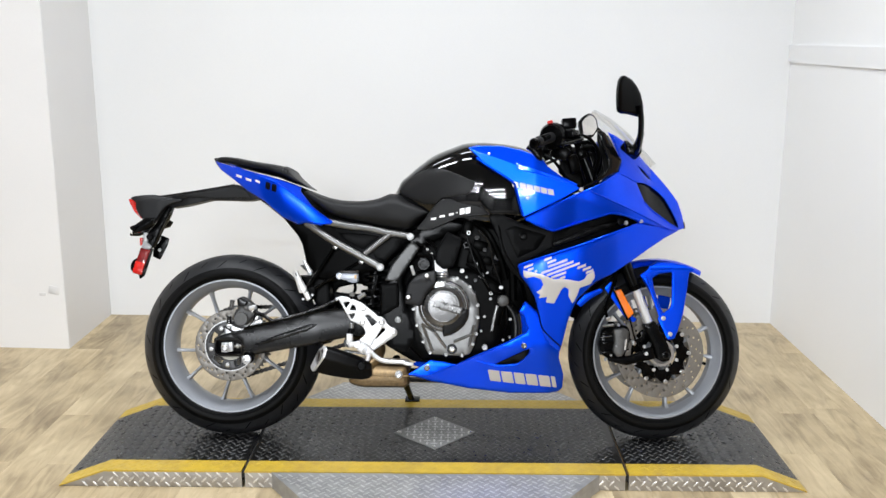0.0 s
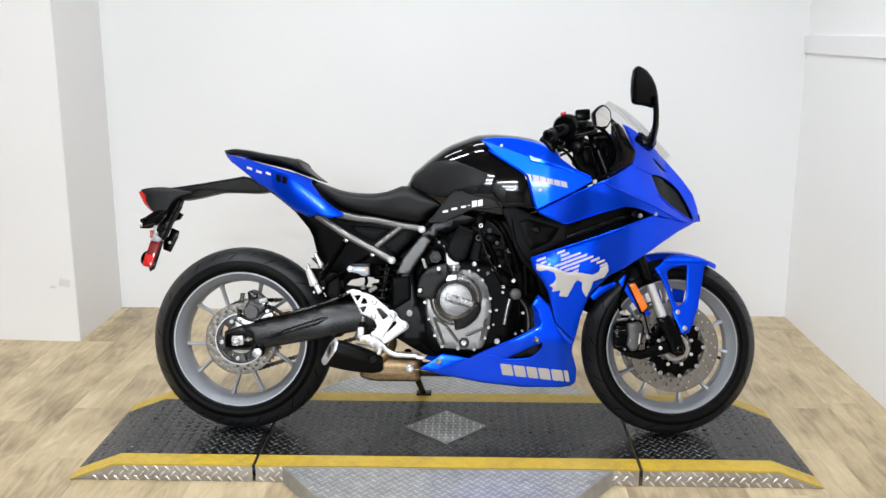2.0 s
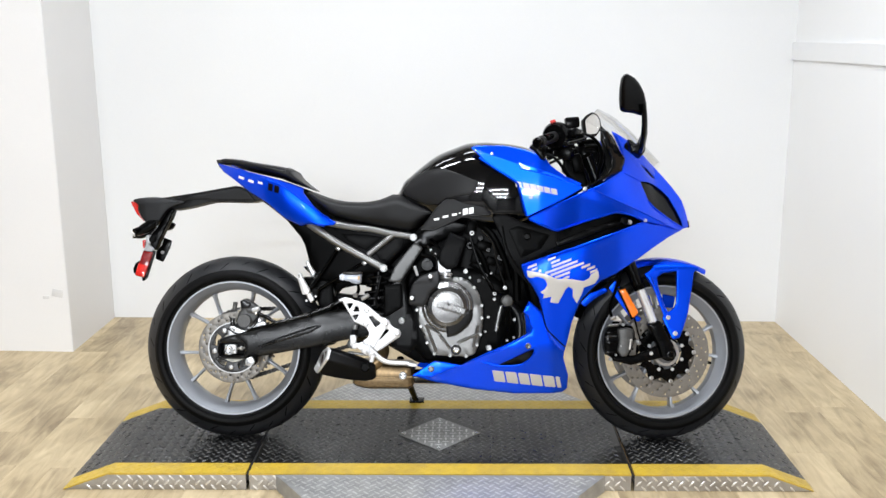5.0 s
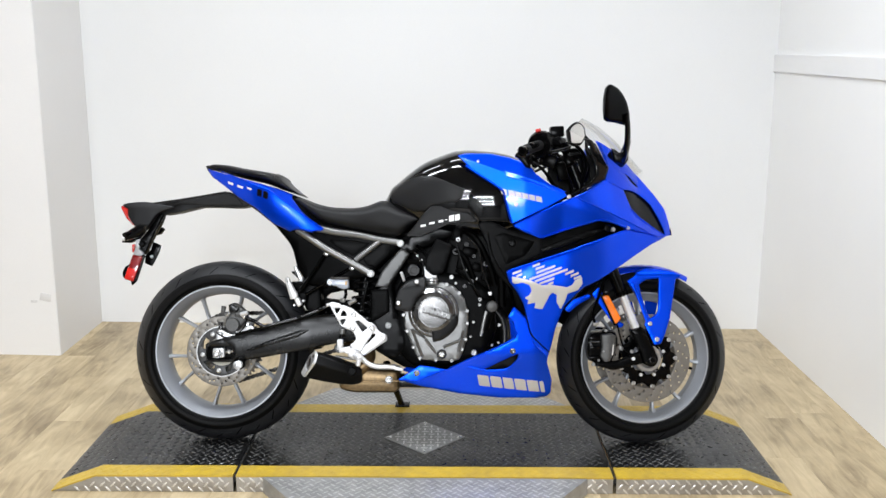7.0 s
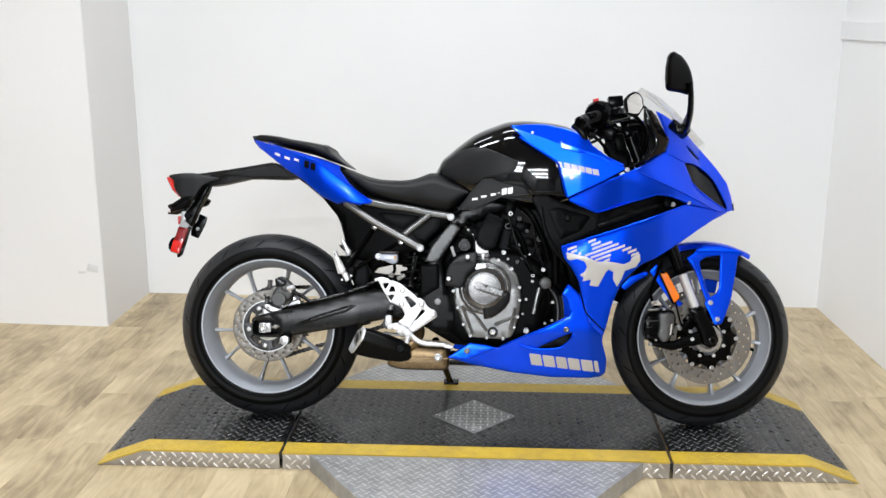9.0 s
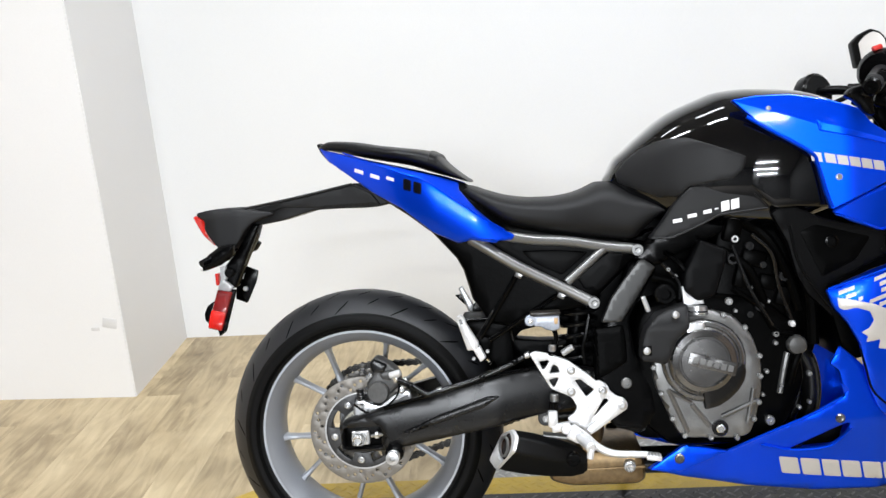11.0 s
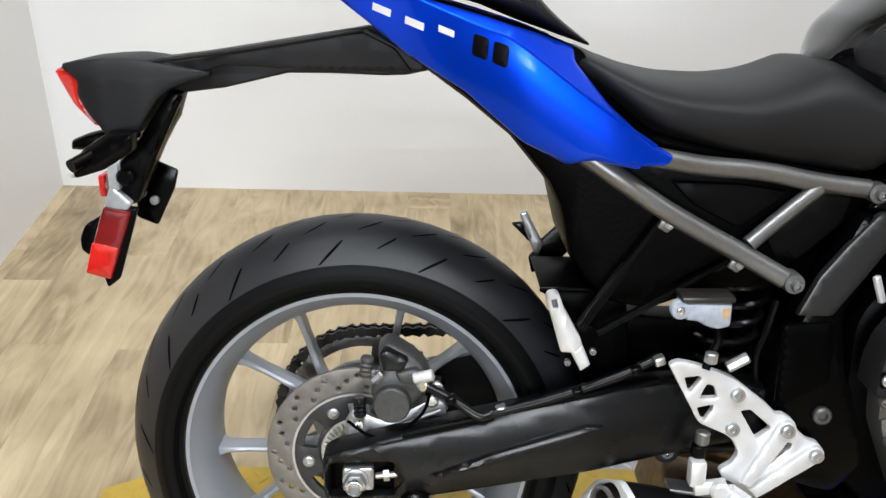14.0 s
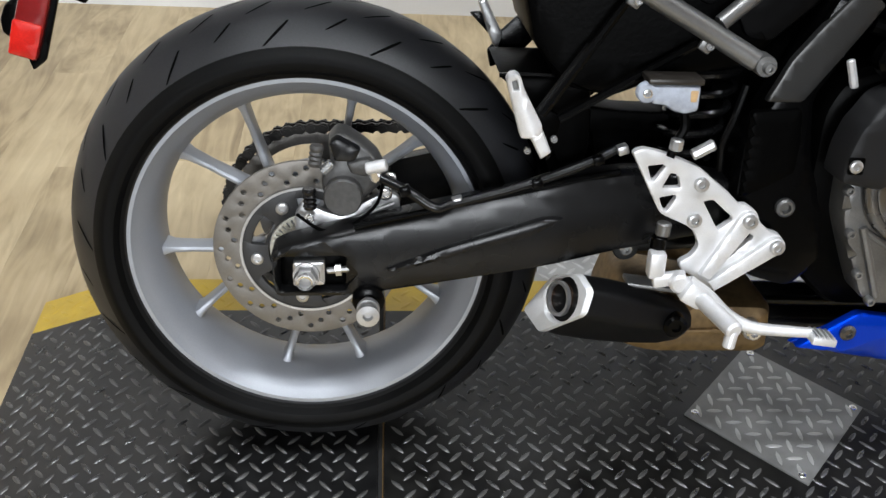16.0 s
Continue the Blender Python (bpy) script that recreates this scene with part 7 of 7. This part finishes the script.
part("shroud_ring", lathe([(0.013, 0), (0.013, 0.004), (0.009, 0.005), (0.008, 0.002), (0, 0.002)], (0.985, -0.1775, 0.690), (0, -1, 0), 18), satin_black, shroud)
part("shroud_rib", tube([(0.905, -0.1765, 0.725), (0.925, -0.1765, 0.64), (0.985, -0.172, 0.55)], 0.003, 8), matte_black, shroud)

bel_y = lambda x, z: -0.122 - 0.048 * min(1, max(0, (z - 0.176) / 0.15)) - 0.010 * max(0, min(1, (x - 0.75) / 0.2)) - 0.05 * max(0, z - 0.34) + 0.25 * max(0, x - 1.07)
BELLY = [(0.991, 0.482), (1.012, 0.464), (1.034, 0.442), (1.072, 0.386), (1.107, 0.330), (1.104, 0.295), (1.122, 0.236), (1.120, 0.190), (1.105, 0.178), (1.073, 0.174), (0.943, 0.174), (0.812, 0.187), (0.681, 0.212), (0.607, 0.233), (0.645, 0.258), (0.682, 0.283), (0.730, 0.277), (0.770, 0.270), (0.847, 0.306), (0.93, 0.343), (0.999, 0.379), (0.993, 0.41), (0.988, 0.432), (0.971, 0.445)]
BHOLE = dense(soft([(0.893, 0.270), (0.985, 0.316), (1.008, 0.325), (1.002, 0.305), (0.985, 0.288), (0.967, 0.275), (0.93, 0.271)], 0.005), 0.01)
bb = panel(soft(BELLY, 0.005), bel_y, 0.006, 0.004, 0.015, [BHOLE])
part("belly_pan", mirrored(bb), blue, bike)
belly = part("belly_pan", bb, blue, bike, "blue belly pan with silver marks")
part("vent_floor", panel([(0.88, 0.262), (0.99, 0.32), (1.02, 0.33), (1.0, 0.27)], -0.12, 0.01, 0.001, 0.04), deep_black, belly)
part("rear_corner", panel(soft([(0.610, 0.235), (0.646, 0.260), (0.682, 0.284), (0.730, 0.278), (0.774, 0.269), (0.700, 0.240), (0.672, 0.229), (0.645, 0.231)], 0.004), lambda x, z: bel_y(x, 0.25) - 0.012 + 0.03 * (z - 0.235), 0.012, 0.003, 0.014), blue, belly)
part("vent_lip", tube([(x, bel_y(x, z) - 0.001, z) for x, z in ((0.835, 0.281), (0.90, 0.267), (0.962, 0.271), (0.99, 0.287), (1.010, 0.312))], 0.0035, 6, 4), blue, belly)
part("belly_floor", block((0.945, 0, 0.184), (0.26, 0.19, 0.010), 0.004, (0, 2, 0)), blue, belly)
part("belly_bolt", lathe([(0.0105, 0), (0.0105, 0.003), (0.007, 0.006), (0.005, 0.006), (0.004, 0.003), (0, 0.003)], (0.672, bel_y(0.672, 0.25) - 0.012, 0.258), (0, -1, 0), 16), case_grey, belly)
part("belly_bolt", lathe([(0.0095, 0), (0.0095, 0.003), (0.006, 0.006), (0.004, 0.006), (0, 0.003)], (0.988, bel_y(0.988, 0.335) - 0.001, 0.335), (0, -1, 0), 16), case_grey, belly)
for i, w in enumerate((0.037, 0.037, 0.034, 0.037, 0.037, 0.014)):
    x0 = 0.872 + sum((0.0420, 0.0420, 0.0385, 0.0420, 0.0420)[:i])
    z0 = 0.2535 - (x0 - 0.872) * 0.102
    part("mark", panel(soft([(x0, z0), (x0 + w, z0 - w * 0.10), (x0 + w + 0.008, z0 - w * 0.10 - 0.038), (x0 + 0.008, z0 - 0.038)], 0.004), lambda x, z: bel_y(x, z) - 0.0012, 0.002, 0.0003, 0.02), decal_silver, belly, "plain silver mark")
part("upper_lip", tube([(x, bel_y(x, z) - 0.001, z) for x, z in ((0.777, 0.272), (0.847, 0.306), (0.93, 0.343), (0.993, 0.377))], 0.0032, 8, 4), blue, belly)
part("panel_seam", tube([(x, min(mid_y(x, z), bel_y(x, z)) - 0.0004, z) for x, z in ((1.022, 0.478), (1.033, 0.440), (1.046, 0.394), (1.075, 0.362), (1.107, 0.333))], 0.0022, 6, 4), deep_black, belly)

# -- windscreen --
rows = []
for u in [i / 12 for i in range(13)]:
    xm, zm = float(np.interp(u, [0, 0.3, 0.6, 1], [1.240, 1.292, 1.352, 1.448])), float(np.interp(u, [0, 0.3, 0.6, 1], [1.128, 1.100, 1.050, 0.944]))
    w = 0.085 + 0.075 * math.sin(min(1, 0.2 + u) * math.pi * 0.62)
    rows.append([(xm - 0.060 * v * v, w * v, zm - (0.055 + 0.02 * u) * v * v) for v in [j / 8 - 1 for j in range(17)]])
sc = skin(rows, False, False)
screen = part("windscreen", sc, screen_clear, bike, "small clear windscreen")
rim_pts = [rows[i][0] for i in range(12, -1, -1)] + rows[0][1:-1] + [rows[i][-1] for i in range(13)]
part("screen_edge", tube(rim_pts, 0.0007, 6, 1), screen_clear, screen)

# -- cockpit --
dash = part("instrument_panel", block((1.285, 0.0, 0.995), (0.02, 0.15, 0.085), 0.006, (0, -28, 0)), satin_black, bike, "black instrument panel")
part("panel_stay", block((1.305, 0.0, 0.955), (0.02, 0.06, 0.08), 0.005, (0, -28, 0)), satin_black, dash)
TRAY = [(1.222, 1.040), (1.250, 1.034), (1.280, 0.985), (1.307, 0.943), (1.297, 0.904), (1.20, 0.855), (1.175, 0.845), (1.178, 0.856), (1.245, 0.893), (1.262, 0.915), (1.262, 0.945), (1.245, 0.985)]
tray_bm = panel(soft(TRAY, 0.005), lambda x, z: -0.168 + 0.2 * max(0, x - 1.24), 0.012, 0.004, 0.014)
part("cockpit_trim", mirrored(tray_bm), satin_black, bike)
part("cockpit_trim", tray_bm, gloss_black, bike, "black cockpit side trim")
for s in (-1, 1):
    st = 0.0 if s < 0 else -0.012
    fork = part("fork_tube", rod((1.457 - 0.414 * 0.23 + st - 0.006, 0.105 * s, 0.53), (1.182 + st * 0.5, 0.105 * s, 0.975), 0.0195, 20), satin_black, bike, "black upper fork tube")
    part("fork_cap", lathe([(0.022, 0), (0.022, 0.010), (0.012, 0.012), (0.012, 0.020), (0, 0.020)], (1.180 + st * 0.5, 0.105 * s, 0.976), (-0.38, 0, 0.92), 20), alu, fork)
    part("stanchion", rod((1.434 + st - 0.008, 0.105 * s, 0.355), (1.457 - 0.414 * 0.24 + st - 0.006, 0.105 * s, 0.545), 0.0158, 20), stanchion_steel, fork, "bright fork stanchion")
    part("seal", lathe([(0.0215, 0), (0.0215, 0.014), (0.0185, 0.018), (0.0165, 0.018)], (1.457 - 0.414 * 0.225 + st - 0.006, 0.105 * s, 0.532), (0.38, 0, -0.92), 20), deep_black, fork)
    leg = panel(soft([(1.384 + st, 0.402), (1.426 + st, 0.414), (1.469 + st, 0.335), (1.481 + st, 0.302), (1.472 + st, 0.282), (1.452 + st, 0.277), (1.430 + st, 0.288), (1.417 + st, 0.330)], 0.008), -0.133 if s < 0 else 0.088, 0.045, 0.012, 0.012)
    part("fork_bottom", leg, satin_black, fork)
    part("caliper_arm", panel(soft([(1.430 + st, 0.290), (1.330 + st, 0.266), (1.268 + st, 0.281), (1.271 + st, 0.295), (1.339 + st, 0.297), (1.417 + st, 0.330)], 0.006), -0.128 if s < 0 else 0.10, 0.02, 0.006, 0.012), satin_black, fork)
    part("axle_end", lathe([(0.012, 0), (0.012, 0.003), (0.009, 0.004), (0.007, -0.008), (0, -0.008)], (1.459 + st * 0.6, 0.132 * s, 0.302), (0, s, 0), 18), case_dark, fork)
    part("arm_bolt", bolt(1.395 + st, -0.1295 if s < 0 else 0.122, 0.306, 0.006, 0.004, (0, s, 0)), alu_white, fork)
    bar = part("handlebar", tube([(1.175, 0.10 * s, 0.985), (1.150, 0.16 * s, 1.005), (1.085, 0.21 * s, 1.012), (1.030, 0.345 * s, 0.990)], 0.011, 12), satin_black, bike, "black clip-on handlebar")
    p0, p1 = Vector((1.070, 0.235 * s, 1.008)), Vector((1.008, 0.365 * s, 0.975))
    part("grip", lathe([(0.016, 0), (0.022, 0.001), (0.022, 0.006), (0.0165, 0.008)] + [(0.0172 - 0.0012 * (i % 2), 0.012 + i * 0.008) for i in range(15)] + [(0.012, 0.133), (0, 0.133)], p0, p1 - p0, 18), pad_black, bar, "dark rubber grip")
    part("bar_weight", lathe([(0.014, 0), (0.016, 0.003), (0.016, 0.014), (0.012, 0.018), (0.006, 0.018), (0.005, 0.010), (0, 0.010)], p1, p1 - p0, 18), satin_black, bar)
    part("switch_housing", lathe([(0, 0), (0.036, 0), (0.043, 0.006), (0.044, 0.034), (0.038, 0.046), (0, 0.048)], p0 + (p0 - p1).normalized() * 0.038, p1 - p0, 20), satin_black, bar)
    if s < 0:
        part("kill_switch", block(p0 + Vector((-0.006, 0.000, 0.047)), (0.018, 0.014, 0.010), 0.003, (0, -15, 0)), red_switch, bar, "red engine switch")
        part("fluid_cup", block((1.128, -0.20, 1.055), (0.046, 0.040, 0.034), 0.005, (0, -4, 0)), satin_black, bar)
        part("master_cylinder", block((1.128, -0.215, 1.020), (0.05, 0.05, 0.028), 0.006, (0, 0, -30)), satin_black, bar)
    part("lever", tube([(1.150, 0.215 * s, 1.010), (1.165, 0.25 * s, 1.000), (1.135, 0.30 * s, 0.985), (1.090, 0.375 * s, 0.968)], (0.008, 0.006), 8, 6, 0.7), satin_black, bar, "black brake or clutch lever")
    part("lever_tip", lathe([(0, -0.007), (0.006, -0.005), (0.008, 0), (0.006, 0.005), (0, 0.007)], (1.088, 0.378 * s, 0.967), (-0.5, 0.8 * s, 0), 10), satin_black, bar)
    part("hose", tube([(1.15, 0.20 * s, 1.02), (1.20, 0.17 * s, 1.01), (1.235, 0.14 * s, 0.96), (1.22, 0.12 * s, 0.88), (1.235, 0.10 * s, 0.80)], 0.006, 8), deep_black, bar)
part("switch_box", block((1.105, -0.185, 0.962), (0.060, 0.05, 0.045), 0.010, (0, 20, -20)), satin_black, bike, "black switch and cable box")
part("cable_guide", block((1.150, -0.150, 0.930), (0.035, 0.04, 0.060), 0.008, (0, -15, 0)), deep_black, bike)
part("bar_clamp", lathe([(0.030, 0), (0.030, 0.026), (0.027, 0.030), (0, 0.030)], (1.182, -0.105, 0.962), (-0.38, 0, 0.92), 20), satin_black, bike, "black handlebar clamp")
part("top_clamp", block((1.165, 0, 0.955), (0.07, 0.26, 0.026), 0.01, (0, -22, 0)), deep_black, bike, "black top fork clamp")
part("lower_clamp", block((1.285, 0, 0.70), (0.08, 0.27, 0.04), 0.012, (0, -22, 0)), satin_black, bike)
part("instrument_cowl", panel(soft([(1.255, 1.078), (1.276, 1.058), (1.292, 1.024), (1.310, 0.982), (1.326, 0.945), (1.320, 0.917), (1.284, 0.908), (1.277, 0.930), (1.272, 0.968), (1.255, 1.027)], 0.006), 0.035, 0.010, 0.003, 0.014), matte_black, bike, "matte black instrument cowl")
part("fork_yoke", panel(soft([(1.098, 0.990), (1.125, 1.010), (1.151, 1.000), (1.197, 0.870), (1.186, 0.851), (1.139, 0.883), (1.108, 0.908), (1.114, 0.945), (1.087, 0.972)], 0.008), -0.088, 0.020, 0.006, 0.014), deep_black, bike, "black fork yoke and cable cover")
part("lever_pivot", panel(soft([(0.982, 0.966), (0.995, 0.980), (1.017, 0.985), (1.033, 0.966), (1.036, 0.925), (1.020, 0.930), (1.000, 0.956)], 0.008), -0.300, 0.022, 0.007, 0.012), satin_black, bike, "black brake lever pivot")
part("pivot_bolt", bolt(1.018, -0.303, 0.968, 0.008, 0.005), case_dark, bike)
for run in ([(1.165, -0.12, 1.000), (1.215, -0.10, 1.005), (1.250, -0.06, 0.965), (1.245, -0.05, 0.915), (1.220, -0.05, 0.890)], [(1.180, -0.13, 0.985), (1.225, -0.12, 0.985), (1.240, -0.10, 0.945), (1.222, -0.09, 0.905)]):
    part("cable", tube(run, 0.0075, 8), deep_black, bike)
part("ignition", lathe([(0.018, 0), (0.018, 0.014), (0.014, 0.018), (0, 0.018)], (1.13, 0, 0.972), (-0.4, 0, 0.9), 18), satin_black, bike)
for pts in ([(1.19, -0.06, 0.99), (1.225, -0.07, 0.985), (1.24, -0.07, 0.94), (1.21, -0.06, 0.89)], [(1.20, -0.02, 1.0), (1.235, -0.05, 0.97), (1.225, -0.05, 0.90), (1.20, -0.05, 0.86)], [(1.06, -0.10, 0.965), (1.09, -0.12, 0.94), (1.12, -0.11, 0.90), (1.14, -0.09, 0.86)]):
    part("cable", tube(pts, 0.0055, 8), deep_black, bike)

# -- mirrors --
for s in (-1, 1):
    MIR = [(1.252, 1.070), (1.248, 1.100), (1.249, 1.132), (1.255, 1.164), (1.263, 1.176), (1.276, 1.180), (1.300, 1.168), (1.316, 1.148), (1.328, 1.125), (1.338, 1.088), (1.337, 1.060), (1.325, 1.058), (1.312, 1.060), (1.290, 1.064), (1.265, 1.064)]
    my = lambda x, z: -0.405 + 0.9 * (x - 1.25) * 0.55 - 0.012 * math.sin(max(0, min(1, (z - 1.06) / 0.12)) * math.pi)
    sh = panel(soft(MIR, 0.006), my, 0.030, 0.012, 0.012)
    gl = panel(soft([(a, b) for a, b in [(1.262, 1.074), (1.257, 1.10), (1.258, 1.13), (1.264, 1.158), (1.275, 1.168), (1.297, 1.157), (1.318, 1.122), (1.327, 1.088), (1.325, 1.07)]], 0.004), lambda x, z: my(x, z) + 0.0305, 0.002, 0.0005, 0.02)
    if s > 0:
        far_y = lambda x, z: 0.40 - 1.05 * (x - 1.27)
        FAR = [(1.238, 1.147), (1.254, 1.166), (1.274, 1.176), (1.290, 1.166), (1.302, 1.147), (1.306, 1.111), (1.290, 1.082), (1.246, 1.082)]
        sh = panel(soft(FAR, 0.005), far_y, 0.028, 0.006, 0.012)
        gl = panel(soft([(1.276 + (x - 1.272) * 0.74, 1.128 + (z - 1.128) * 0.82) for x, z in FAR], 0.004), lambda x, z: far_y(x, z) - 0.0015, 0.002, 0.0004, 0.02)
    mir = part("mirror", sh, satin_black, bike, "black wing mirror on a curved stalk")
    part("mirror_glass", gl, mirror_silver, mir)
    part("stalk", tube([(1.324, 0.378 * s, 1.088), (1.330, 0.362 * s, 1.050), (1.338, 0.315 * s, 1.010), (1.345, 0.245 * s, 0.982), (1.350, 0.165 * s, 0.962)], (0.013, 0.019), 12, 6, 0.6), satin_black, mir)
    part("mirror_foot", block((1.335, 0.155 * s, 0.975), (0.065, 0.03, 0.035), 0.008, (0, 40, 15 * s)), satin_black, mir)
    if s < 0:
        part("mirror_base", panel(soft([(1.3058, 1.004), (1.318, 0.987), (1.340, 0.989), (1.350, 1.025), (1.366, 1.025), (1.364, 0.964), (1.352, 0.947), (1.3185, 0.958)], 0.006), lambda x, z: -0.205 - 0.9 * max(0, z - 0.985), 0.030, 0.008, 0.012), satin_black, mir)

# -- front fender --
AR = 0.318


def arch(a0, a1, half, drop, n=14):
    rings = []
    for i in range(n + 1):
        a = radians(a0 + (a1 - a0) * i / n)
        rings.append([(FC[0] + r * math.cos(a), y, FC[1] + r * math.sin(a)) for y, r in ((-half, AR - drop), (-half * 0.8, AR - drop * 0.35), (-half * 0.4, AR - 0.003), (0, AR), (half * 0.4, AR - 0.003), (half * 0.8, AR - drop * 0.35), (half, AR - drop), (half - 0.004, AR - drop - 0.001), (half * 0.75, AR - drop * 0.35 - 0.005), (0, AR - 0.005), (-half * 0.75, AR - drop * 0.35 - 0.005), (-half + 0.004, AR - drop - 0.001))])
    return skin(rings)


fender = part("front_fender", arch(62, 112, 0.070, 0.022), blue, bike, "blue front fender with open side braces")
part("rear_fender_flap", arch(112, 158, 0.066, 0.020), satin_black, fender, "black fender flap")
BR = [(1.378, 0.566), (1.399, 0.580), (1.412, 0.597), (1.440, 0.610), (1.486, 0.608), (1.530, 0.600), (1.562, 0.585), (1.541, 0.572), (1.534, 0.525), (1.520, 0.442), (1.501, 0.383), (1.489, 0.356), (1.467, 0.351), (1.454, 0.377), (1.435, 0.419), (1.440, 0.436), (1.407, 0.515)]
BRH = dense(soft([(1.418, 0.554), (1.440, 0.569), (1.484, 0.575), (1.484, 0.544), (1.481, 0.469), (1.474, 0.455), (1.454, 0.440), (1.444, 0.458), (1.424, 0.521)], 0.004), 0.012)
fy = lambda x, z: -0.108 - 0.018 * max(0, min(1, (0.56 - z) / 0.2)) + 0.9 * max(0, z - 0.590)
fb = panel(soft(BR, 0.003), fy, 0.010, 0.003, 0.010, [BRH], [[(1.488, 0.600), (1.489, 0.545), (1.487, 0.470), (1.474, 0.400)]])
part("side_brace", mirrored(fb), blue, fender)
part("side_brace", fb, blue, fender)
part("brace_fold", panel(soft([(1.384, 0.560), (1.398, 0.560), (1.447, 0.438), (1.450, 0.415), (1.438, 0.428), (1.409, 0.508)], 0.003), -0.124, 0.01, 0.003, 0.012), blue, fender)
for bx, bz in ((1.452, 0.423), (1.474, 0.371)):
    part("brace_bolt", bolt(bx, fy(bx, bz) - 0.001, bz, 0.0078, 0.004), alu, fender)
part("rear_stay", panel(soft([(1.17, 0.468), (1.20, 0.50), (1.255, 0.520), (1.262, 0.508), (1.22, 0.484), (1.185, 0.455)], 0.006), -0.075, 0.006, 0.002, 0.02), blue, fender)
part("rear_stay", panel(soft([(1.262, 0.520), (1.285, 0.545), (1.345, 0.435), (1.372, 0.418), (1.362, 0.405), (1.335, 0.418)], 0.006), -0.090, 0.006, 0.002, 0.02), blue, fender)
orange = part("fork_reflector", panel(soft([(1.290, 0.514), (1.311, 0.519), (1.354, 0.440), (1.335, 0.421)], 0.005), -0.134, 0.010, 0.003, 0.012), orange_lens, bike, "orange fork reflector")
part("reflector_back", panel(soft([(1.284, 0.518), (1.300, 0.526), (1.350, 0.43), (1.332, 0.414)], 0.005), -0.126, 0.008, 0.002, 0.02), satin_black, orange)

# -- front calipers --
for s in (-1, 1):
    CF = [(1.248, 0.372), (1.262, 0.388), (1.300, 0.398), (1.338, 0.396), (1.348, 0.372), (1.344, 0.338), (1.326, 0.290), (1.275, 0.284), (1.250, 0.300), (1.244, 0.330)]
    cb = panel(soft(CF, 0.008), lambda x, z: -0.112 + 0.10 * abs(z - 0.345), 0.056, 0.008, 0.012)
    cal = part("front_caliper", cb if s < 0 else mirrored(cb), satin_black, bike, "black radial front brake caliper")
    if s < 0:
        face = [(1.288, 0.385), (1.322, 0.390), (1.340, 0.382), (1.338, 0.335), (1.318, 0.296), (1.300, 0.292), (1.286, 0.312), (1.292, 0.345)]
        part("caliper_face", panel(soft(face, 0.006), lambda x, z: -0.126 + 0.12 * abs(x - 1.314), 0.02, 0.005, 0.010), caliper_grey, cal, "dark grey cast caliper face")
        part("caliper_mark", panel([(1.327, 0.352), (1.332, 0.353), (1.328, 0.318), (1.323, 0.317)], -0.1265, 0.003, 0.0003, 0.02), decal_silver, cal)
        for k in range(3):
            part("bridge_rib", block((1.268, -0.110, 0.372 - k * 0.032), (0.036, 0.016, 0.011), 0.003, (0, -6, 0)), satin_black, cal)
        for bx, bz, br in ((1.304, 0.400, 0.0065), (1.262, 0.286, 0.0075), (1.352, 0.344, 0.0075), (1.280, 0.300, 0.005), (1.296, 0.330, 0.004)):
            part("caliper_bolt", bolt(bx, -0.122, bz, br * 0.85, 0.006), bolt_steel, cal)
        part("pad_pin", rod((1.252, -0.116, 0.396), (1.290, -0.116, 0.399), 0.0050, 10), case_light, cal)
        part("pad_pin", rod((1.246, -0.112, 0.358), (1.286, -0.116, 0.362), 0.0035, 10), case_dark, cal)
        part("banjo", rod((1.280, -0.118, 0.425), (1.262, -0.120, 0.418), 0.007, 8), alu, cal)
        part("brake_hose", tube([(1.268, -0.118, 0.42), (1.262, -0.122, 0.46), (1.285, -0.125, 0.53), (1.30, -0.12, 0.60), (1.285, -0.11, 0.68)], 0.0052, 8), deep_black, cal)
        part("sensor_wire", tube([(1.40, -0.128, 0.302), (1.36, -0.132, 0.35), (1.34, -0.13, 0.42), (1.31, -0.125, 0.50)], 0.003, 6), deep_black, cal)
part("valve_stem", rod((1.615, -0.03, 0.262), (1.600, -0.04, 0.268), 0.005, 8), deep_black, front_wheel)

# ---- floor planks, each laid by itself ----
PW, PL, GAP = 0.1245, 0.914, 0.0002
plank_mesh = bpy.data.meshes.new("plank")
bm = bmesh.new()
bmesh.ops.create_cube(bm, size=1.0, matrix=Matrix.Diagonal((PW - GAP, PL - GAP, 0.004, 1)))
bmesh.ops.bevel(bm, geom=[e for e in bm.edges if e.verts[0].co.z > 0 and e.verts[1].co.z > 0], offset=0.0003, segments=1, affect="EDGES")
bmesh.ops.translate(bm, verts=bm.verts[:], vec=(0, 0, -0.002))
bm.to_mesh(plank_mesh)
bm.free()
plank_mesh.materials.append(oak)
rng = random.Random(7)
cols = int((X1 - X0) / PW) + 1
for i in range(cols):
    off = rng.random() * PL
    for j in range(5):
        far = YB + 0.06 + off - j * PL
        # planks stop here; the bare dark floor beyond is unseen and cuts bounce light
        near = max(far - PL, -2.0)
        far = min(far, YB + 0.06)
        if far - near < 0.02:
            continue
        ob = new("plank", plank_mesh)
        ob.location = (X0 + (i + 0.5) * PW, (far + near) / 2, FLOOR)
        ob.scale = (1, (far - near) / PL, 1)
        ob.parent = floor
